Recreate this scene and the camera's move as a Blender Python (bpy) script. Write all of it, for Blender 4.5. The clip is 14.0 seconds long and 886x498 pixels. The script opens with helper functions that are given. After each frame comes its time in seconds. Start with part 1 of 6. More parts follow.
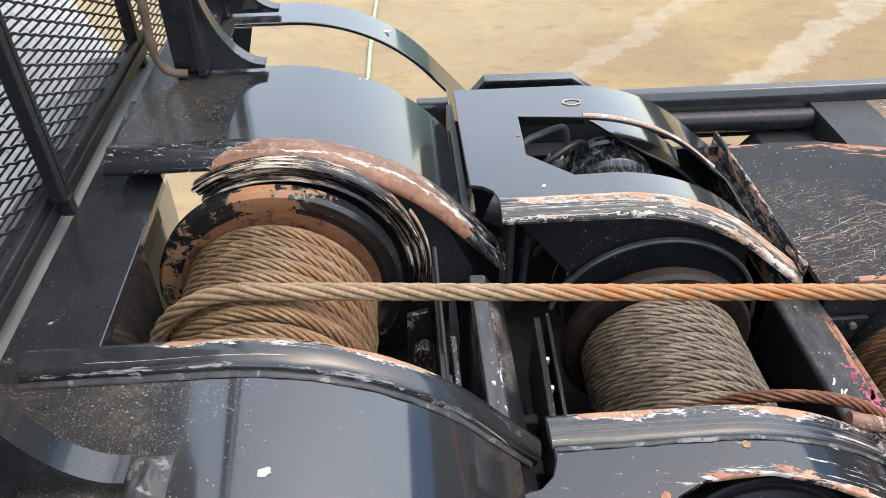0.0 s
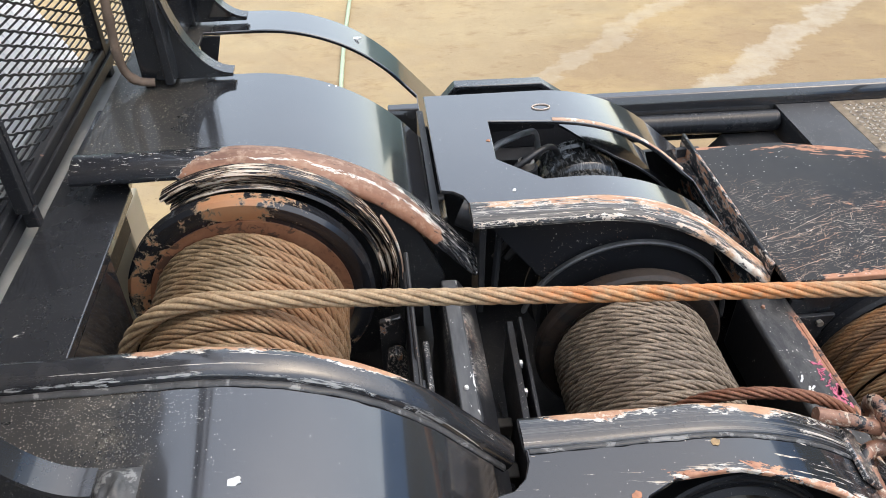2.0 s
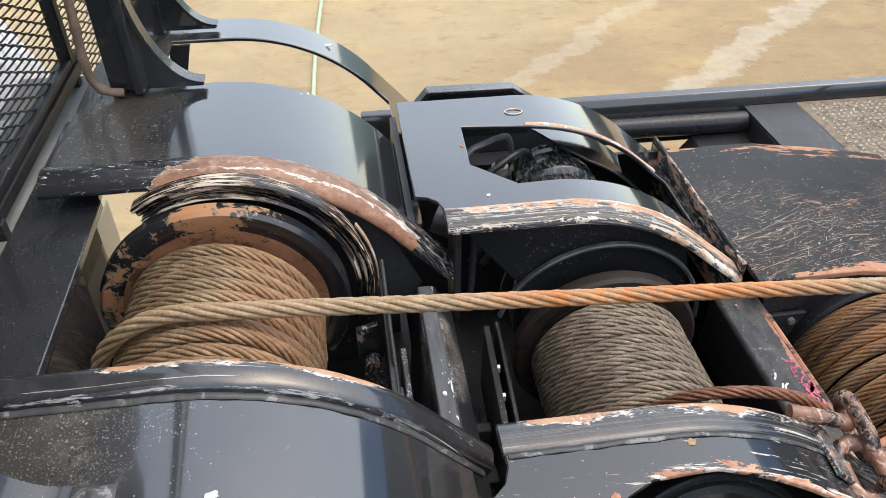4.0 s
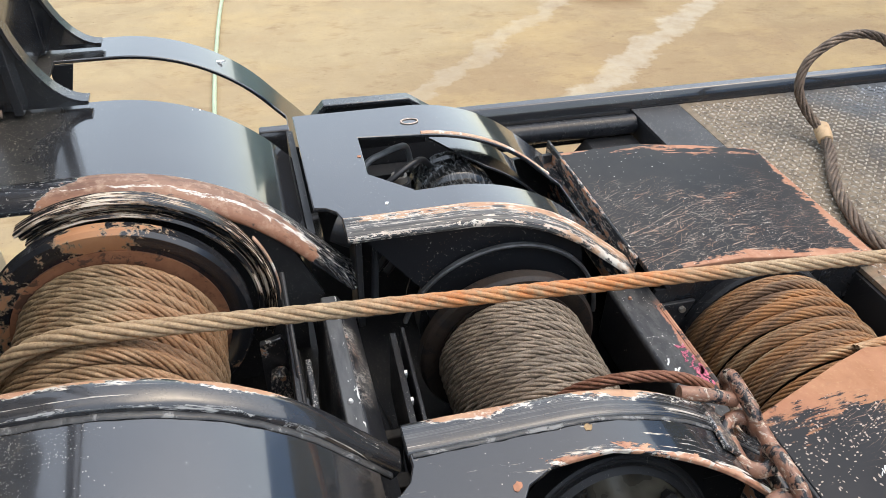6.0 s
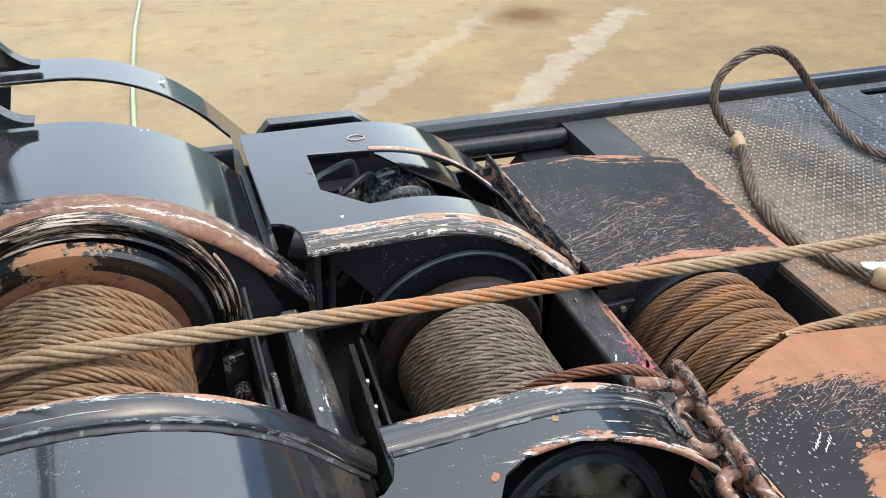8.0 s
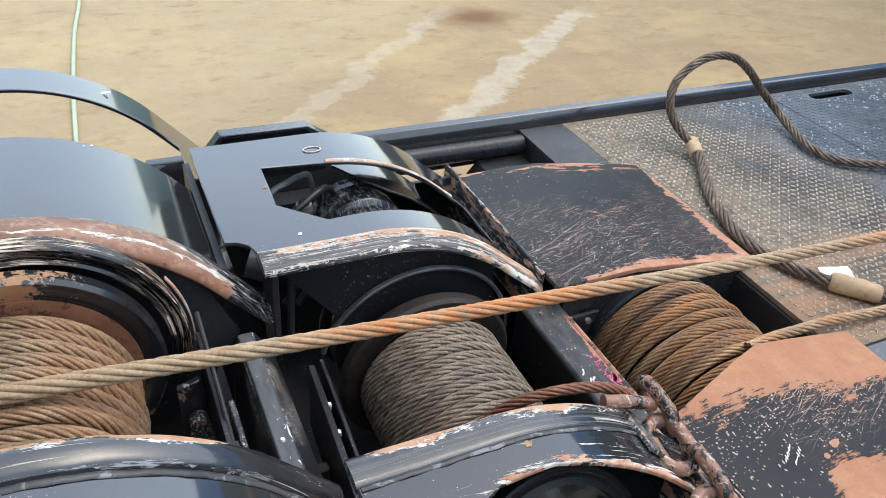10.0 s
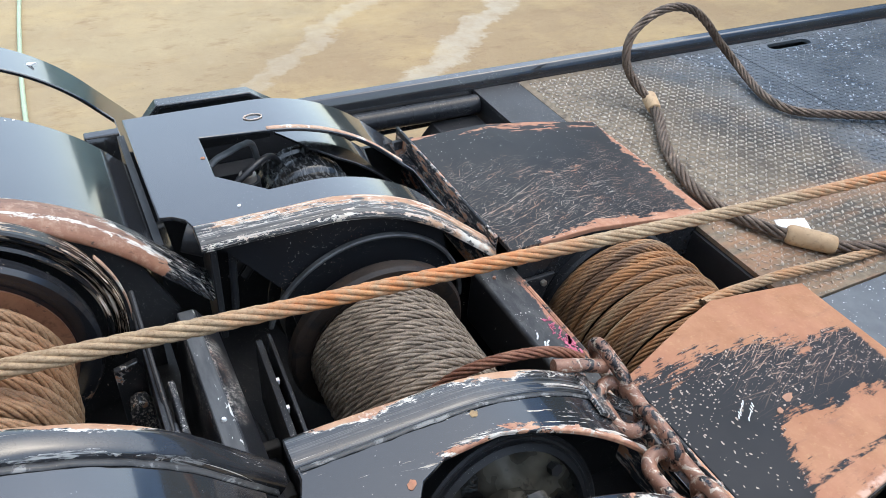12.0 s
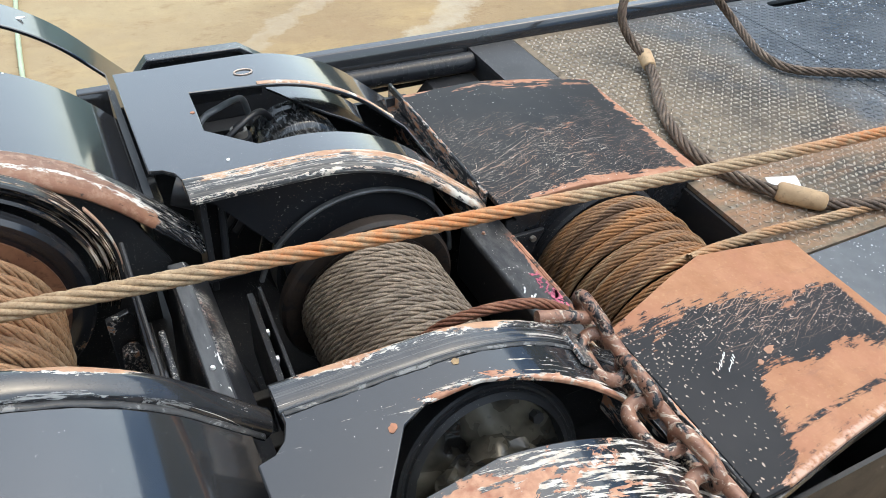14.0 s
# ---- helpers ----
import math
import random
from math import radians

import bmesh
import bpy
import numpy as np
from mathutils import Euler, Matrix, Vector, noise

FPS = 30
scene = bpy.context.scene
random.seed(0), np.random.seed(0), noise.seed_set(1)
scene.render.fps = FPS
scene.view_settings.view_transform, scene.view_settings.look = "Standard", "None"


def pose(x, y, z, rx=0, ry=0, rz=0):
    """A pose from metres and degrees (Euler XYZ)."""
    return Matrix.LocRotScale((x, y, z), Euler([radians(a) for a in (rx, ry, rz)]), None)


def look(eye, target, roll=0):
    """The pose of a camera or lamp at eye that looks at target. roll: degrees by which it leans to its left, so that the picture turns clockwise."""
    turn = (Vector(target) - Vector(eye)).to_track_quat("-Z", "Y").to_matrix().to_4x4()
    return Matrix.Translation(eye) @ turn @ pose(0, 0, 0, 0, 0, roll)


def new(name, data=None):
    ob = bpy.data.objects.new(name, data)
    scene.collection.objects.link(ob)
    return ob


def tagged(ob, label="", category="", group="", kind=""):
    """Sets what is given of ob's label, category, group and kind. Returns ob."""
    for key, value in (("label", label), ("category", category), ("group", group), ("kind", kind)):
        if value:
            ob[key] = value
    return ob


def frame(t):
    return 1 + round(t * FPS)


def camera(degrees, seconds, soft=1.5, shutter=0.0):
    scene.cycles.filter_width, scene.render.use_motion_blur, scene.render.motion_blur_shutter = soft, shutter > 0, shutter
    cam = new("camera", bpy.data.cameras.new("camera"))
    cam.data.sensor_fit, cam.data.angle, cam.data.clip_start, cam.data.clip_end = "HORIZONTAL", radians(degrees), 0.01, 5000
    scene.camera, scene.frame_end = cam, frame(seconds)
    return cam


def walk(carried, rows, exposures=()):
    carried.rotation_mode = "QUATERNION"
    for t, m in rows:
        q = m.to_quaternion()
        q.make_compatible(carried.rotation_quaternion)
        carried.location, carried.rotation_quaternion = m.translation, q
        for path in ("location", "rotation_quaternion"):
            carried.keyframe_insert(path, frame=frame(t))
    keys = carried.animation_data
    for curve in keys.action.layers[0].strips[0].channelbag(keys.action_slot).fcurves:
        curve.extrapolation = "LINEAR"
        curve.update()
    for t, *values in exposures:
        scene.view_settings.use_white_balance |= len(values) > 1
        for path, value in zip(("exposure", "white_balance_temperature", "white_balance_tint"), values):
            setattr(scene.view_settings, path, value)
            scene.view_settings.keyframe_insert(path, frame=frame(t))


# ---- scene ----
cam = camera(60.6, 14.0, soft=0.85)
PATH = [
    (0, (-0.001, 0.035, 2.208), (0.099, 1.577, 0.938), -0.7),
    (0.5, (-0.001, 0.034, 2.207), (0.11, 1.577, 0.939), -0.6),
    (1, (0.003, 0.032, 2.207), (0.126, 1.576, 0.942), -0.6),
    (1.5, (0.004, 0.03, 2.209), (0.146, 1.576, 0.947), -0.5),
    (2, (0.009, 0.031, 2.208), (0.169, 1.578, 0.951), -0.3),
    (2.2, (0.008, 0.030, 2.210), (0.175, 1.579, 0.953), -0.3),
    (4.3, (0.012, 0.033, 2.211), (0.257, 1.576, 0.966), 0.3),
    (4.5, (0.016, 0.031, 2.211), (0.28, 1.574, 0.967), 0.5),
    (5, (0.024, 0.027, 2.21), (0.344, 1.564, 0.971), 0.8),
    (5.5, (0.034, 0.018, 2.209), (0.416, 1.55, 0.982), 1.3),
    (6, (0.034, 0.005, 2.21), (0.476, 1.531, 0.996), 1.8),
    (6.5, (0.015, -0.012, 2.22), (0.513, 1.511, 1.023), 2.4),
    (7, (-0.012, -0.023, 2.223), (0.541, 1.492, 1.041), 2.9),
    (7.5, (-0.029, -0.027, 2.226), (0.574, 1.477, 1.054), 3.5),
    (8, (-0.041, -0.021, 2.222), (0.607, 1.47, 1.056), 4.0),
    (8.2, (-0.046, -0.017, 2.221), (0.618, 1.467, 1.058), 4.2),
    (10.3, (-0.035, 0.034, 2.220), (0.745, 1.469, 1.063), 5.7),
    (10.5, (-0.027, 0.034, 2.224), (0.764, 1.461, 1.067), 5.8),
    (11, (-0.027, 0.034, 2.224), (0.78, 1.442, 1.055), 5.6),
    (11.5, (-0.013, 0.041, 2.215), (0.797, 1.426, 1.02), 5.3),
    (12, (0.022, 0.041, 2.204), (0.823, 1.401, 0.976), 5.0),
    (12.5, (0.051, 0.028, 2.194), (0.841, 1.364, 0.933), 5.0),
    (13, (0.053, 0.015, 2.198), (0.833, 1.332, 0.911), 5.1),
    (13.5, (0.044, 0.008, 2.202), (0.818, 1.319, 0.905), 5.1),
    (14, (0.037, 0.009, 2.2), (0.807, 1.318, 0.899), 5.1),
]
walk(cam, [(t, look(eye, target, roll)) for t, eye, target, roll in PATH], exposures=[(0.0, 1.16, 6680, 9), (2.2, 1.14, 6720, 9), (5.5, 1.11, 6800, 8), (7.0, 1.07, 6660, 8), (8.2, 1.05, 6480, 7), (10.5, 1.06, 6170, 6), (12.3, 1.08, 6090, 6), (14.0, 1.12, 6480, 4)])

# ---- world and light ----
world = bpy.data.worlds.new("sky")
scene.world = world
world.use_nodes = True
wn = world.node_tree.nodes
wl = world.node_tree.links
sky = wn.new("ShaderNodeTexSky")
sky.sky_type = "NISHITA"
sky.sun_disc = False
sky.sun_elevation = radians(66)
sky.sun_rotation = radians(82)
sky.air_density = 1.5
sky.dust_density = 3.2
sky.ozone_density = 1.6
wn["Background"].inputs["Strength"].default_value = 0.15
wl.new(sky.outputs["Color"], wn["Background"].inputs["Color"])

sun_data = bpy.data.lights.new("sun", "SUN")
sun_data.energy = 1.15
sun_data.angle = radians(170)
sun_data.color = (1.0, 0.97, 0.92)
sun = new("sun", sun_data)
SUN_AZ, SUN_EL = radians(82), radians(66)
sun_way = Vector((math.sin(SUN_AZ) * math.cos(SUN_EL), math.cos(SUN_AZ) * math.cos(SUN_EL), math.sin(SUN_EL)))
sun.matrix_world = Matrix.Translation((0, 0, 8)) @ sun_way.to_track_quat("Z", "Y").to_matrix().to_4x4()


# ---- materials ----
class Mat:
    """A small wrapper for building node materials."""

    def __init__(self, name):
        self.m = bpy.data.materials.new(name)
        self.m.use_nodes = True
        self.t = self.m.node_tree
        self.bsdf = self.t.nodes["Principled BSDF"]
        self.co = self.t.nodes.new("ShaderNodeTexCoord").outputs["Object"]

    def link(self, a, b):
        if hasattr(a, "is_output"):
            self.t.links.new(a, b)
        elif isinstance(a, tuple):
            b.default_value = (*a, 1.0) if len(a) == 3 and b.type == "RGBA" else a
        elif b.type == "RGBA":
            b.default_value = (a, a, a, 1.0)
        else:
            b.default_value = a

    def scaled(self, sx, sy, sz, rot=(0, 0, 0), off=(0, 0, 0)):
        n = self.t.nodes.new("ShaderNodeMapping")
        self.link(self.co, n.inputs["Vector"])
        # turned first, then stretched
        n.vector_type = "TEXTURE"
        n.inputs["Scale"].default_value = (1.0 / sx, 1.0 / sy, 1.0 / sz)
        n.inputs["Rotation"].default_value = rot
        n.inputs["Location"].default_value = off
        return n.outputs["Vector"]

    def noise(self, scale, detail=4.0, rough=0.6, co=None, dist=0.0):
        n = self.t.nodes.new("ShaderNodeTexNoise")
        self.link(co or self.co, n.inputs["Vector"])
        self.link(scale, n.inputs["Scale"])
        self.link(detail, n.inputs["Detail"])
        self.link(rough, n.inputs["Roughness"])
        self.link(dist, n.inputs["Distortion"])
        return n.outputs["Fac"]

    def voronoi(self, scale, feature="F1", co=None, rand=1.0):
        n = self.t.nodes.new("ShaderNodeTexVoronoi")
        n.feature = feature
        self.link(co or self.co, n.inputs["Vector"])
        self.link(scale, n.inputs["Scale"])
        self.link(rand, n.inputs["Randomness"])
        return n.outputs

    def ramp(self, fac, lo, hi, a=0.0, b=1.0):
        n = self.t.nodes.new("ShaderNodeMapRange")
        self.link(fac, n.inputs[0])
        for k, v in zip((1, 2, 3, 4), (lo, hi, a, b)):
            self.link(v, n.inputs[k])
        return n.outputs[0]

    def math(self, op, a, b=0.0, c=0.0):
        n = self.t.nodes.new("ShaderNodeMath")
        n.operation = op
        for k, v in enumerate((a, b, c)):
            self.link(v, n.inputs[k])
        return n.outputs[0]

    def axis(self, k):
        n = self.t.nodes.new("ShaderNodeSeparateXYZ")
        self.link(self.co, n.inputs[0])
        return n.outputs[k]

    def bent(self, start, cz, sx, sy, sr, off=0.0):
        """Coordinates that follow a bent bar: along it, across it and out from its bend."""
        u = self.math("MAXIMUM", self.math("SUBTRACT", self.axis(0), start), 0.0)
        w = self.math("SUBTRACT", self.axis(2), cz)
        r = self.math("SQRT", self.math("ADD", self.math("MULTIPLY", u, u), self.math("MULTIPLY", w, w)))
        n = self.t.nodes.new("ShaderNodeCombineXYZ")
        self.link(self.math("MULTIPLY_ADD", self.axis(0), sx, off), n.inputs[0])
        self.link(self.math("MULTIPLY_ADD", self.axis(1), sy, off), n.inputs[1])
        self.link(self.math("MULTIPLY", r, sr), n.inputs[2])
        return n.outputs[0]

    def mix(self, fac, a, b):
        n = self.t.nodes.new("ShaderNodeMix")
        n.data_type = "RGBA"
        self.link(fac, n.inputs[0])
        self.link(a, n.inputs[6])
        self.link(b, n.inputs[7])
        return n.outputs[2]

    def bump(self, height, strength=0.3, dist=0.002):
        n = self.t.nodes.new("ShaderNodeBump")
        self.link(height, n.inputs["Height"])
        n.inputs["Strength"].default_value = strength
        n.inputs["Distance"].default_value = dist
        self.link(n.outputs["Normal"], self.bsdf.inputs["Normal"])
        return self

    def dots(self, scale, keep, size, co=None):
        """Round flecks: one in each cell that passes keep, up to size of a cell in radius."""
        v = self.voronoi(scale, co=co)
        n = self.t.nodes.new("ShaderNodeSeparateColor")
        self.link(v["Color"], n.inputs[0])
        return self.math("LESS_THAN", v["Distance"], self.math("MULTIPLY", self.math("SUBTRACT", n.outputs[0], keep), size / (1.0 - keep)))

    def rand(self):
        return self.t.nodes.new("ShaderNodeObjectInfo").outputs["Random"]

    def island(self):
        return self.t.nodes.new("ShaderNodeNewGeometry").outputs["Random Per Island"]

    def out(self, color, rough=0.5, metal=0.0, spec=0.5, coat=0.0):
        self.link(color, self.bsdf.inputs["Base Color"])
        self.link(rough, self.bsdf.inputs["Roughness"])
        self.link(metal, self.bsdf.inputs["Metallic"])
        self.link(spec, self.bsdf.inputs["Specular IOR Level"])
        self.link(coat, self.bsdf.inputs["Coat Weight"])
        self.bsdf.inputs["Coat Roughness"].default_value = 0.06
        self.bsdf.inputs["Coat IOR"].default_value = 1.65
        return self.m


BLACK = (0.017, 0.018, 0.021)
PRIMER = (0.47, 0.20, 0.105)
PRIMER_LIGHT = (0.60, 0.34, 0.20)
CHIP = (0.72, 0.70, 0.66)
RUST = (0.21, 0.085, 0.045)


def black_paint(name, specks=0.5, spec=0.5, chips=0.0, scratches=0.0, primer=0.0, dust=0.25, gloss=0.12, stretch=(1, 1, 1), coat=1.0, dusty=None):
    """Glossy black paint with dust, white specks, chips down to primer and scratches."""
    k = Mat(name)
    co = k.scaled(*stretch)
    broad = k.noise(5.0, 5.0, 0.6, k.scaled(1, 1, 1, off=(3.1, 1.7, 0.4)))
    fine = k.noise(60.0, 4.0, 0.7)
    col = k.mix(k.ramp(broad, 0.35, 0.75, 0.0, dust), BLACK, (0.055, 0.054, 0.052))
    rough = k.ramp(k.noise(11.0, 6.0, 0.65), 0.3, 0.8, gloss, gloss + 0.16)
    height = k.math("MULTIPLY", fine, 0.05)
    if dusty:
        # settled dust; matte dark past a line also stands in for the tower's reflection
        d = k.math("ADD", k.axis(0), k.math("MULTIPLY", k.math("SUBTRACT", k.noise(6.0, 6.0, 0.65), 0.5), 0.16))
        d = k.math("MULTIPLY", k.ramp(d, dusty, dusty - 0.06), k.ramp(k.noise(16.0, 6.0, 0.7), 0.25, 0.65, 0.4, 1.0))
        col = k.mix(k.math("MULTIPLY", d, 0.8), col, (0.034, 0.031, 0.026))
        rough = k.mix(d, rough, 0.42)
        coat = k.math("SUBTRACT", coat, k.math("MULTIPLY", d, coat * 0.75))
        near = k.math("MULTIPLY", d, k.ramp(k.math("ADD", k.axis(1), k.math("MULTIPLY", k.noise(8.0, 4.0), 0.1)), 0.80, 0.74))
        ridge = k.math("ABSOLUTE", k.math("ADD", k.axis(0), k.math("MULTIPLY_ADD", k.noise(30.0, 5.0, 0.7), 0.012, 0.239)))
        crust = k.math("MULTIPLY", near, k.ramp(ridge, 0.011, 0.001))
        patch = k.math("MULTIPLY", k.math("MULTIPLY", near, k.ramp(k.axis(0), -0.36, -0.31)), k.ramp(k.noise(13.0, 6.0, 0.7), 0.44, 0.60))
        patch = k.math("MAXIMUM", patch, k.math("MULTIPLY", crust, 0.9))
        col = k.mix(k.math("MULTIPLY", patch, k.ramp(k.noise(160.0, 4.0, 0.7), 0.35, 0.6, 0.3, 0.9)), col, (0.145, 0.128, 0.10))
        dot = k.math("MAXIMUM", k.dots(240.0, 0.25, 0.30, k.scaled(1, 1, 1, off=(1.3, 0.2, 0.9))), k.math("MAXIMUM", k.dots(130.0, 0.45, 0.26), k.dots(400.0, 0.35, 0.34)))
        dot = k.math("MULTIPLY", d, dot)
        col = k.mix(k.math("MULTIPLY", dot, 0.85), col, (0.44, 0.40, 0.33))
    if primer:
        big = k.noise(9.0, 8.0, 0.65, co, 0.3)
        edge = k.noise(55.0, 5.0, 0.7, co)
        f = k.math("ADD", big, k.math("MULTIPLY", edge, 0.22))
        cut = 0.80 - 0.2 * primer
        m = k.ramp(f, cut, cut + 0.012)
        tone = k.mix(k.noise(24.0, 4.0), PRIMER, PRIMER_LIGHT)
        rim = k.math("MULTIPLY", k.math("SUBTRACT", k.ramp(f, cut - 0.010, cut - 0.005), m), 0.7)
        col = k.mix(m, col, tone)
        col = k.mix(rim, col, CHIP)
        rough = k.mix(k.math("MAXIMUM", m, rim), rough, 0.75)
        height = k.math("SUBTRACT", height, k.math("MULTIPLY", m, 0.4))
    if chips:
        f = k.noise(26.0, 9.0, 0.72, co, 0.6)
        cut = 0.74 - 0.18 * chips
        m = k.ramp(f, cut, cut + 0.02)
        col = k.mix(m, col, k.mix(k.noise(50.0), CHIP, (0.5, 0.42, 0.34)))
        rough = k.mix(m, rough, 0.65)
        height = k.math("SUBTRACT", height, k.math("MULTIPLY", m, 0.3))
    if scratches:
        lines = None
        for rot, sc in (((0, 0.6, 0.5), (9, 260, 330)), ((0, -0.5, -0.7), (10, 280, 380)), ((0.5, 1.1, 1.2), (11, 250, 300))):
            n = k.noise(1.0, 3.0, 0.55, k.scaled(*sc, rot=rot), 0.4)
            one = k.ramp(n, 0.735 - 0.06 * scratches, 0.76 - 0.06 * scratches)
            lines = one if lines is None else k.math("MAXIMUM", lines, one)
        gate = k.ramp(k.noise(9.0, 4.0, 0.6), 0.48, 0.62)
        lines = k.math("MULTIPLY", lines, gate)
        col = k.mix(k.math("MULTIPLY", lines, 0.85), col, k.mix(k.ramp(k.noise(17.0), 0.5, 0.7), (0.52, 0.48, 0.43), PRIMER))
        rough = k.mix(lines, rough, 0.6)
    if specks:
        dot = k.dots(38.0, 0.90, 0.055 * specks)
        gate = k.math("GREATER_THAN", k.noise(7.0, 3.0), 0.45)
        dot2 = k.math("MAXIMUM", k.dots(150.0, 0.72, 0.14 * specks, k.scaled(1, 1, 1, off=(0.3, 0.7, 0.2))), k.math("MULTIPLY", gate, k.dots(330.0, 0.50, 0.26 * specks)))
        dot2 = k.math("MAXIMUM", dot2, k.math("MULTIPLY", k.math("GREATER_THAN", k.noise(9.0, 3.0, 0.6, k.scaled(1, 1, 1, off=(5, 2, 1))), 0.50), k.dots(560.0, 0.45, 0.34 * specks)))
        dots = k.math("MAXIMUM", dot, dot2)
        if dusty:
            dots = k.math("MULTIPLY", dots, k.math("GREATER_THAN", k.ramp(k.axis(0), -0.14, -0.26, 0.34, 1.0), k.noise(90.0, 2.0)))
        col = k.mix(k.math("MULTIPLY", dots, 0.7), col, (0.56, 0.54, 0.50))
        rough = k.mix(dots, rough, 0.7)
    k.bump(height, 0.25, 0.001)
    return k.out(col, rough, 0.0, spec, coat)


paint_sheet = black_paint("black_gloss_sheet", specks=0.42, dust=0.35, gloss=0.06)
paint_sheet_dusty = black_paint("dusty_black_sheet", specks=0.85, dust=0.5, gloss=0.07, dusty=-0.24)
paint_sheet_back = black_paint("half_dusty_black_sheet", specks=0.42, dust=0.35, gloss=0.06, dusty=-0.27)
paint_frame = black_paint("black_frame_paint", specks=0.62, chips=0.40, dust=0.3, gloss=0.2, coat=0.5)
paint_mast = black_paint("black_mast_paint", specks=0.45, chips=0.25, dust=0.3, gloss=0.16, coat=0.6)
paint_dark = black_paint("black_machine_paint", specks=0.6, chips=0.30, scratches=0.9, dust=0.6, gloss=0.40, coat=0.0, spec=0.26)
paint_pit = black_paint("oily_black_paint", specks=0.5, chips=0.3, scratches=0.8, dust=0.7, gloss=0.34, coat=0.0, spec=0.28)
paint_plate = black_paint("scratched_side_paint", specks=0.10, chips=0.0, scratches=0.95, dust=0.2, gloss=0.28, coat=0.0, spec=0.3)


def cover_paint():
    """Black cover, finely scratched, with primer showing along its edges."""
    k = Mat("scratched_black_cover")
    x, y = k.axis(0), k.axis(1)
    broad = k.noise(5.0, 5.0)
    col = k.mix(k.ramp(broad, 0.3, 0.75), (0.014, 0.015, 0.017), (0.045, 0.044, 0.043))
    lines = None
    for rot, sc in ((0.35, (13, 330, 5)), (0.12, (17, 400, 7)), (0.7, (22, 380, 6)), (0.03, (11, 420, 4)), (-0.18, (18, 460, 9)), (1.1, (34, 400, 9)), (0.5, (40, 330, 9)), (2.5, (44, 340, 9)), (0.30, (6, 290, 5)), (0.44, (5, 320, 5)), (0.22, (7, 260, 5))):
        n = k.noise(1.0, 4.0, 0.6, k.scaled(*sc, rot=(0, 0, rot)), 0.7)
        one = k.ramp(n, 0.655, 0.683)
        lines = one if lines is None else k.math("MAXIMUM", lines, one)
    low = k.ramp(y, 1.40, 1.05, -0.10, 0.24)
    gate = k.ramp(k.math("ADD", k.noise(6.0, 5.0, 0.65), low), 0.52, 0.68)
    lines = k.math("MULTIPLY", lines, gate)
    rag = k.math("SUBTRACT", k.noise(1.0, 6.0, 0.7, k.scaled(12, 55, 12), 0.3), 0.5)
    blob = k.math("SUBTRACT", k.noise(7.0, 5.0, 0.6), 0.5)
    wob = k.math("ADD", k.math("MULTIPLY", rag, 0.10), k.math("MULTIPLY", blob, 0.14))
    right = k.math("SUBTRACT", k.math("ADD", x, wob), 1.288)
    far = k.math("SUBTRACT", k.math("ADD", k.math("ADD", k.math("ADD", y, wob), k.math("MULTIPLY", k.math("SUBTRACT", k.noise(1.0, 5.0, 0.7, k.scaled(5, 75, 5, rot=(0, 0, 0.04)), 0.2), 0.5), 0.20)), k.ramp(x, 0.80, 1.25, -0.02, 0.0)), 1.445)
    near = k.math("SUBTRACT", k.ramp(x, 0.72, 1.25, 1.006, 1.032), k.math("ADD", y, k.math("MULTIPLY", wob, 0.8)))
    stripe = k.math("SUBTRACT", 0.005, k.math("ABSOLUTE", k.math("ADD", k.math("SUBTRACT", y, 1.22), k.math("MULTIPLY", wob, 1.3))))
    stripe = k.math("SUBTRACT", stripe, k.math("ADD", k.ramp(k.noise(9.0), 0.45, 0.6, 0.010, 0.0), k.ramp(x, 0.98, 0.90, 0.0, 0.05)))
    e = k.math("MAXIMUM", k.math("MAXIMUM", right, far), k.math("MAXIMUM", near, stripe))
    m = k.ramp(e, 0.0, 0.004)
    tone = k.mix(k.ramp(k.noise(25.0, 5.0, 0.7), 0.3, 0.7), (0.33, 0.15, 0.09), (0.50, 0.28, 0.18))
    col = k.mix(k.math("MULTIPLY", lines, 0.8), col, k.mix(k.ramp(k.noise(14.0), 0.35, 0.65), (0.64, 0.56, 0.46), (0.48, 0.26, 0.16)))
    col = k.mix(m, col, tone)
    dot = k.math("MAXIMUM", k.dots(45.0, 0.8, 0.09), k.dots(130.0, 0.6, 0.2))
    col = k.mix(k.math("MULTIPLY", dot, 0.8), col, (0.6, 0.57, 0.52))
    bare = k.math("MAXIMUM", m, lines)
    k.bump(k.math("MULTIPLY", bare, -0.5), 0.35, 0.001)
    return k.out(col, k.mix(bare, k.ramp(broad, 0.3, 0.8, 0.38, 0.52), 0.6), 0.0, 0.13, 0.0)


paint_cover = cover_paint()


BEND_ONE, BEND_TWO = (-0.22, 1.16), (0.37, 1.035)
SHOULDER = 0.8425 - 0.2155


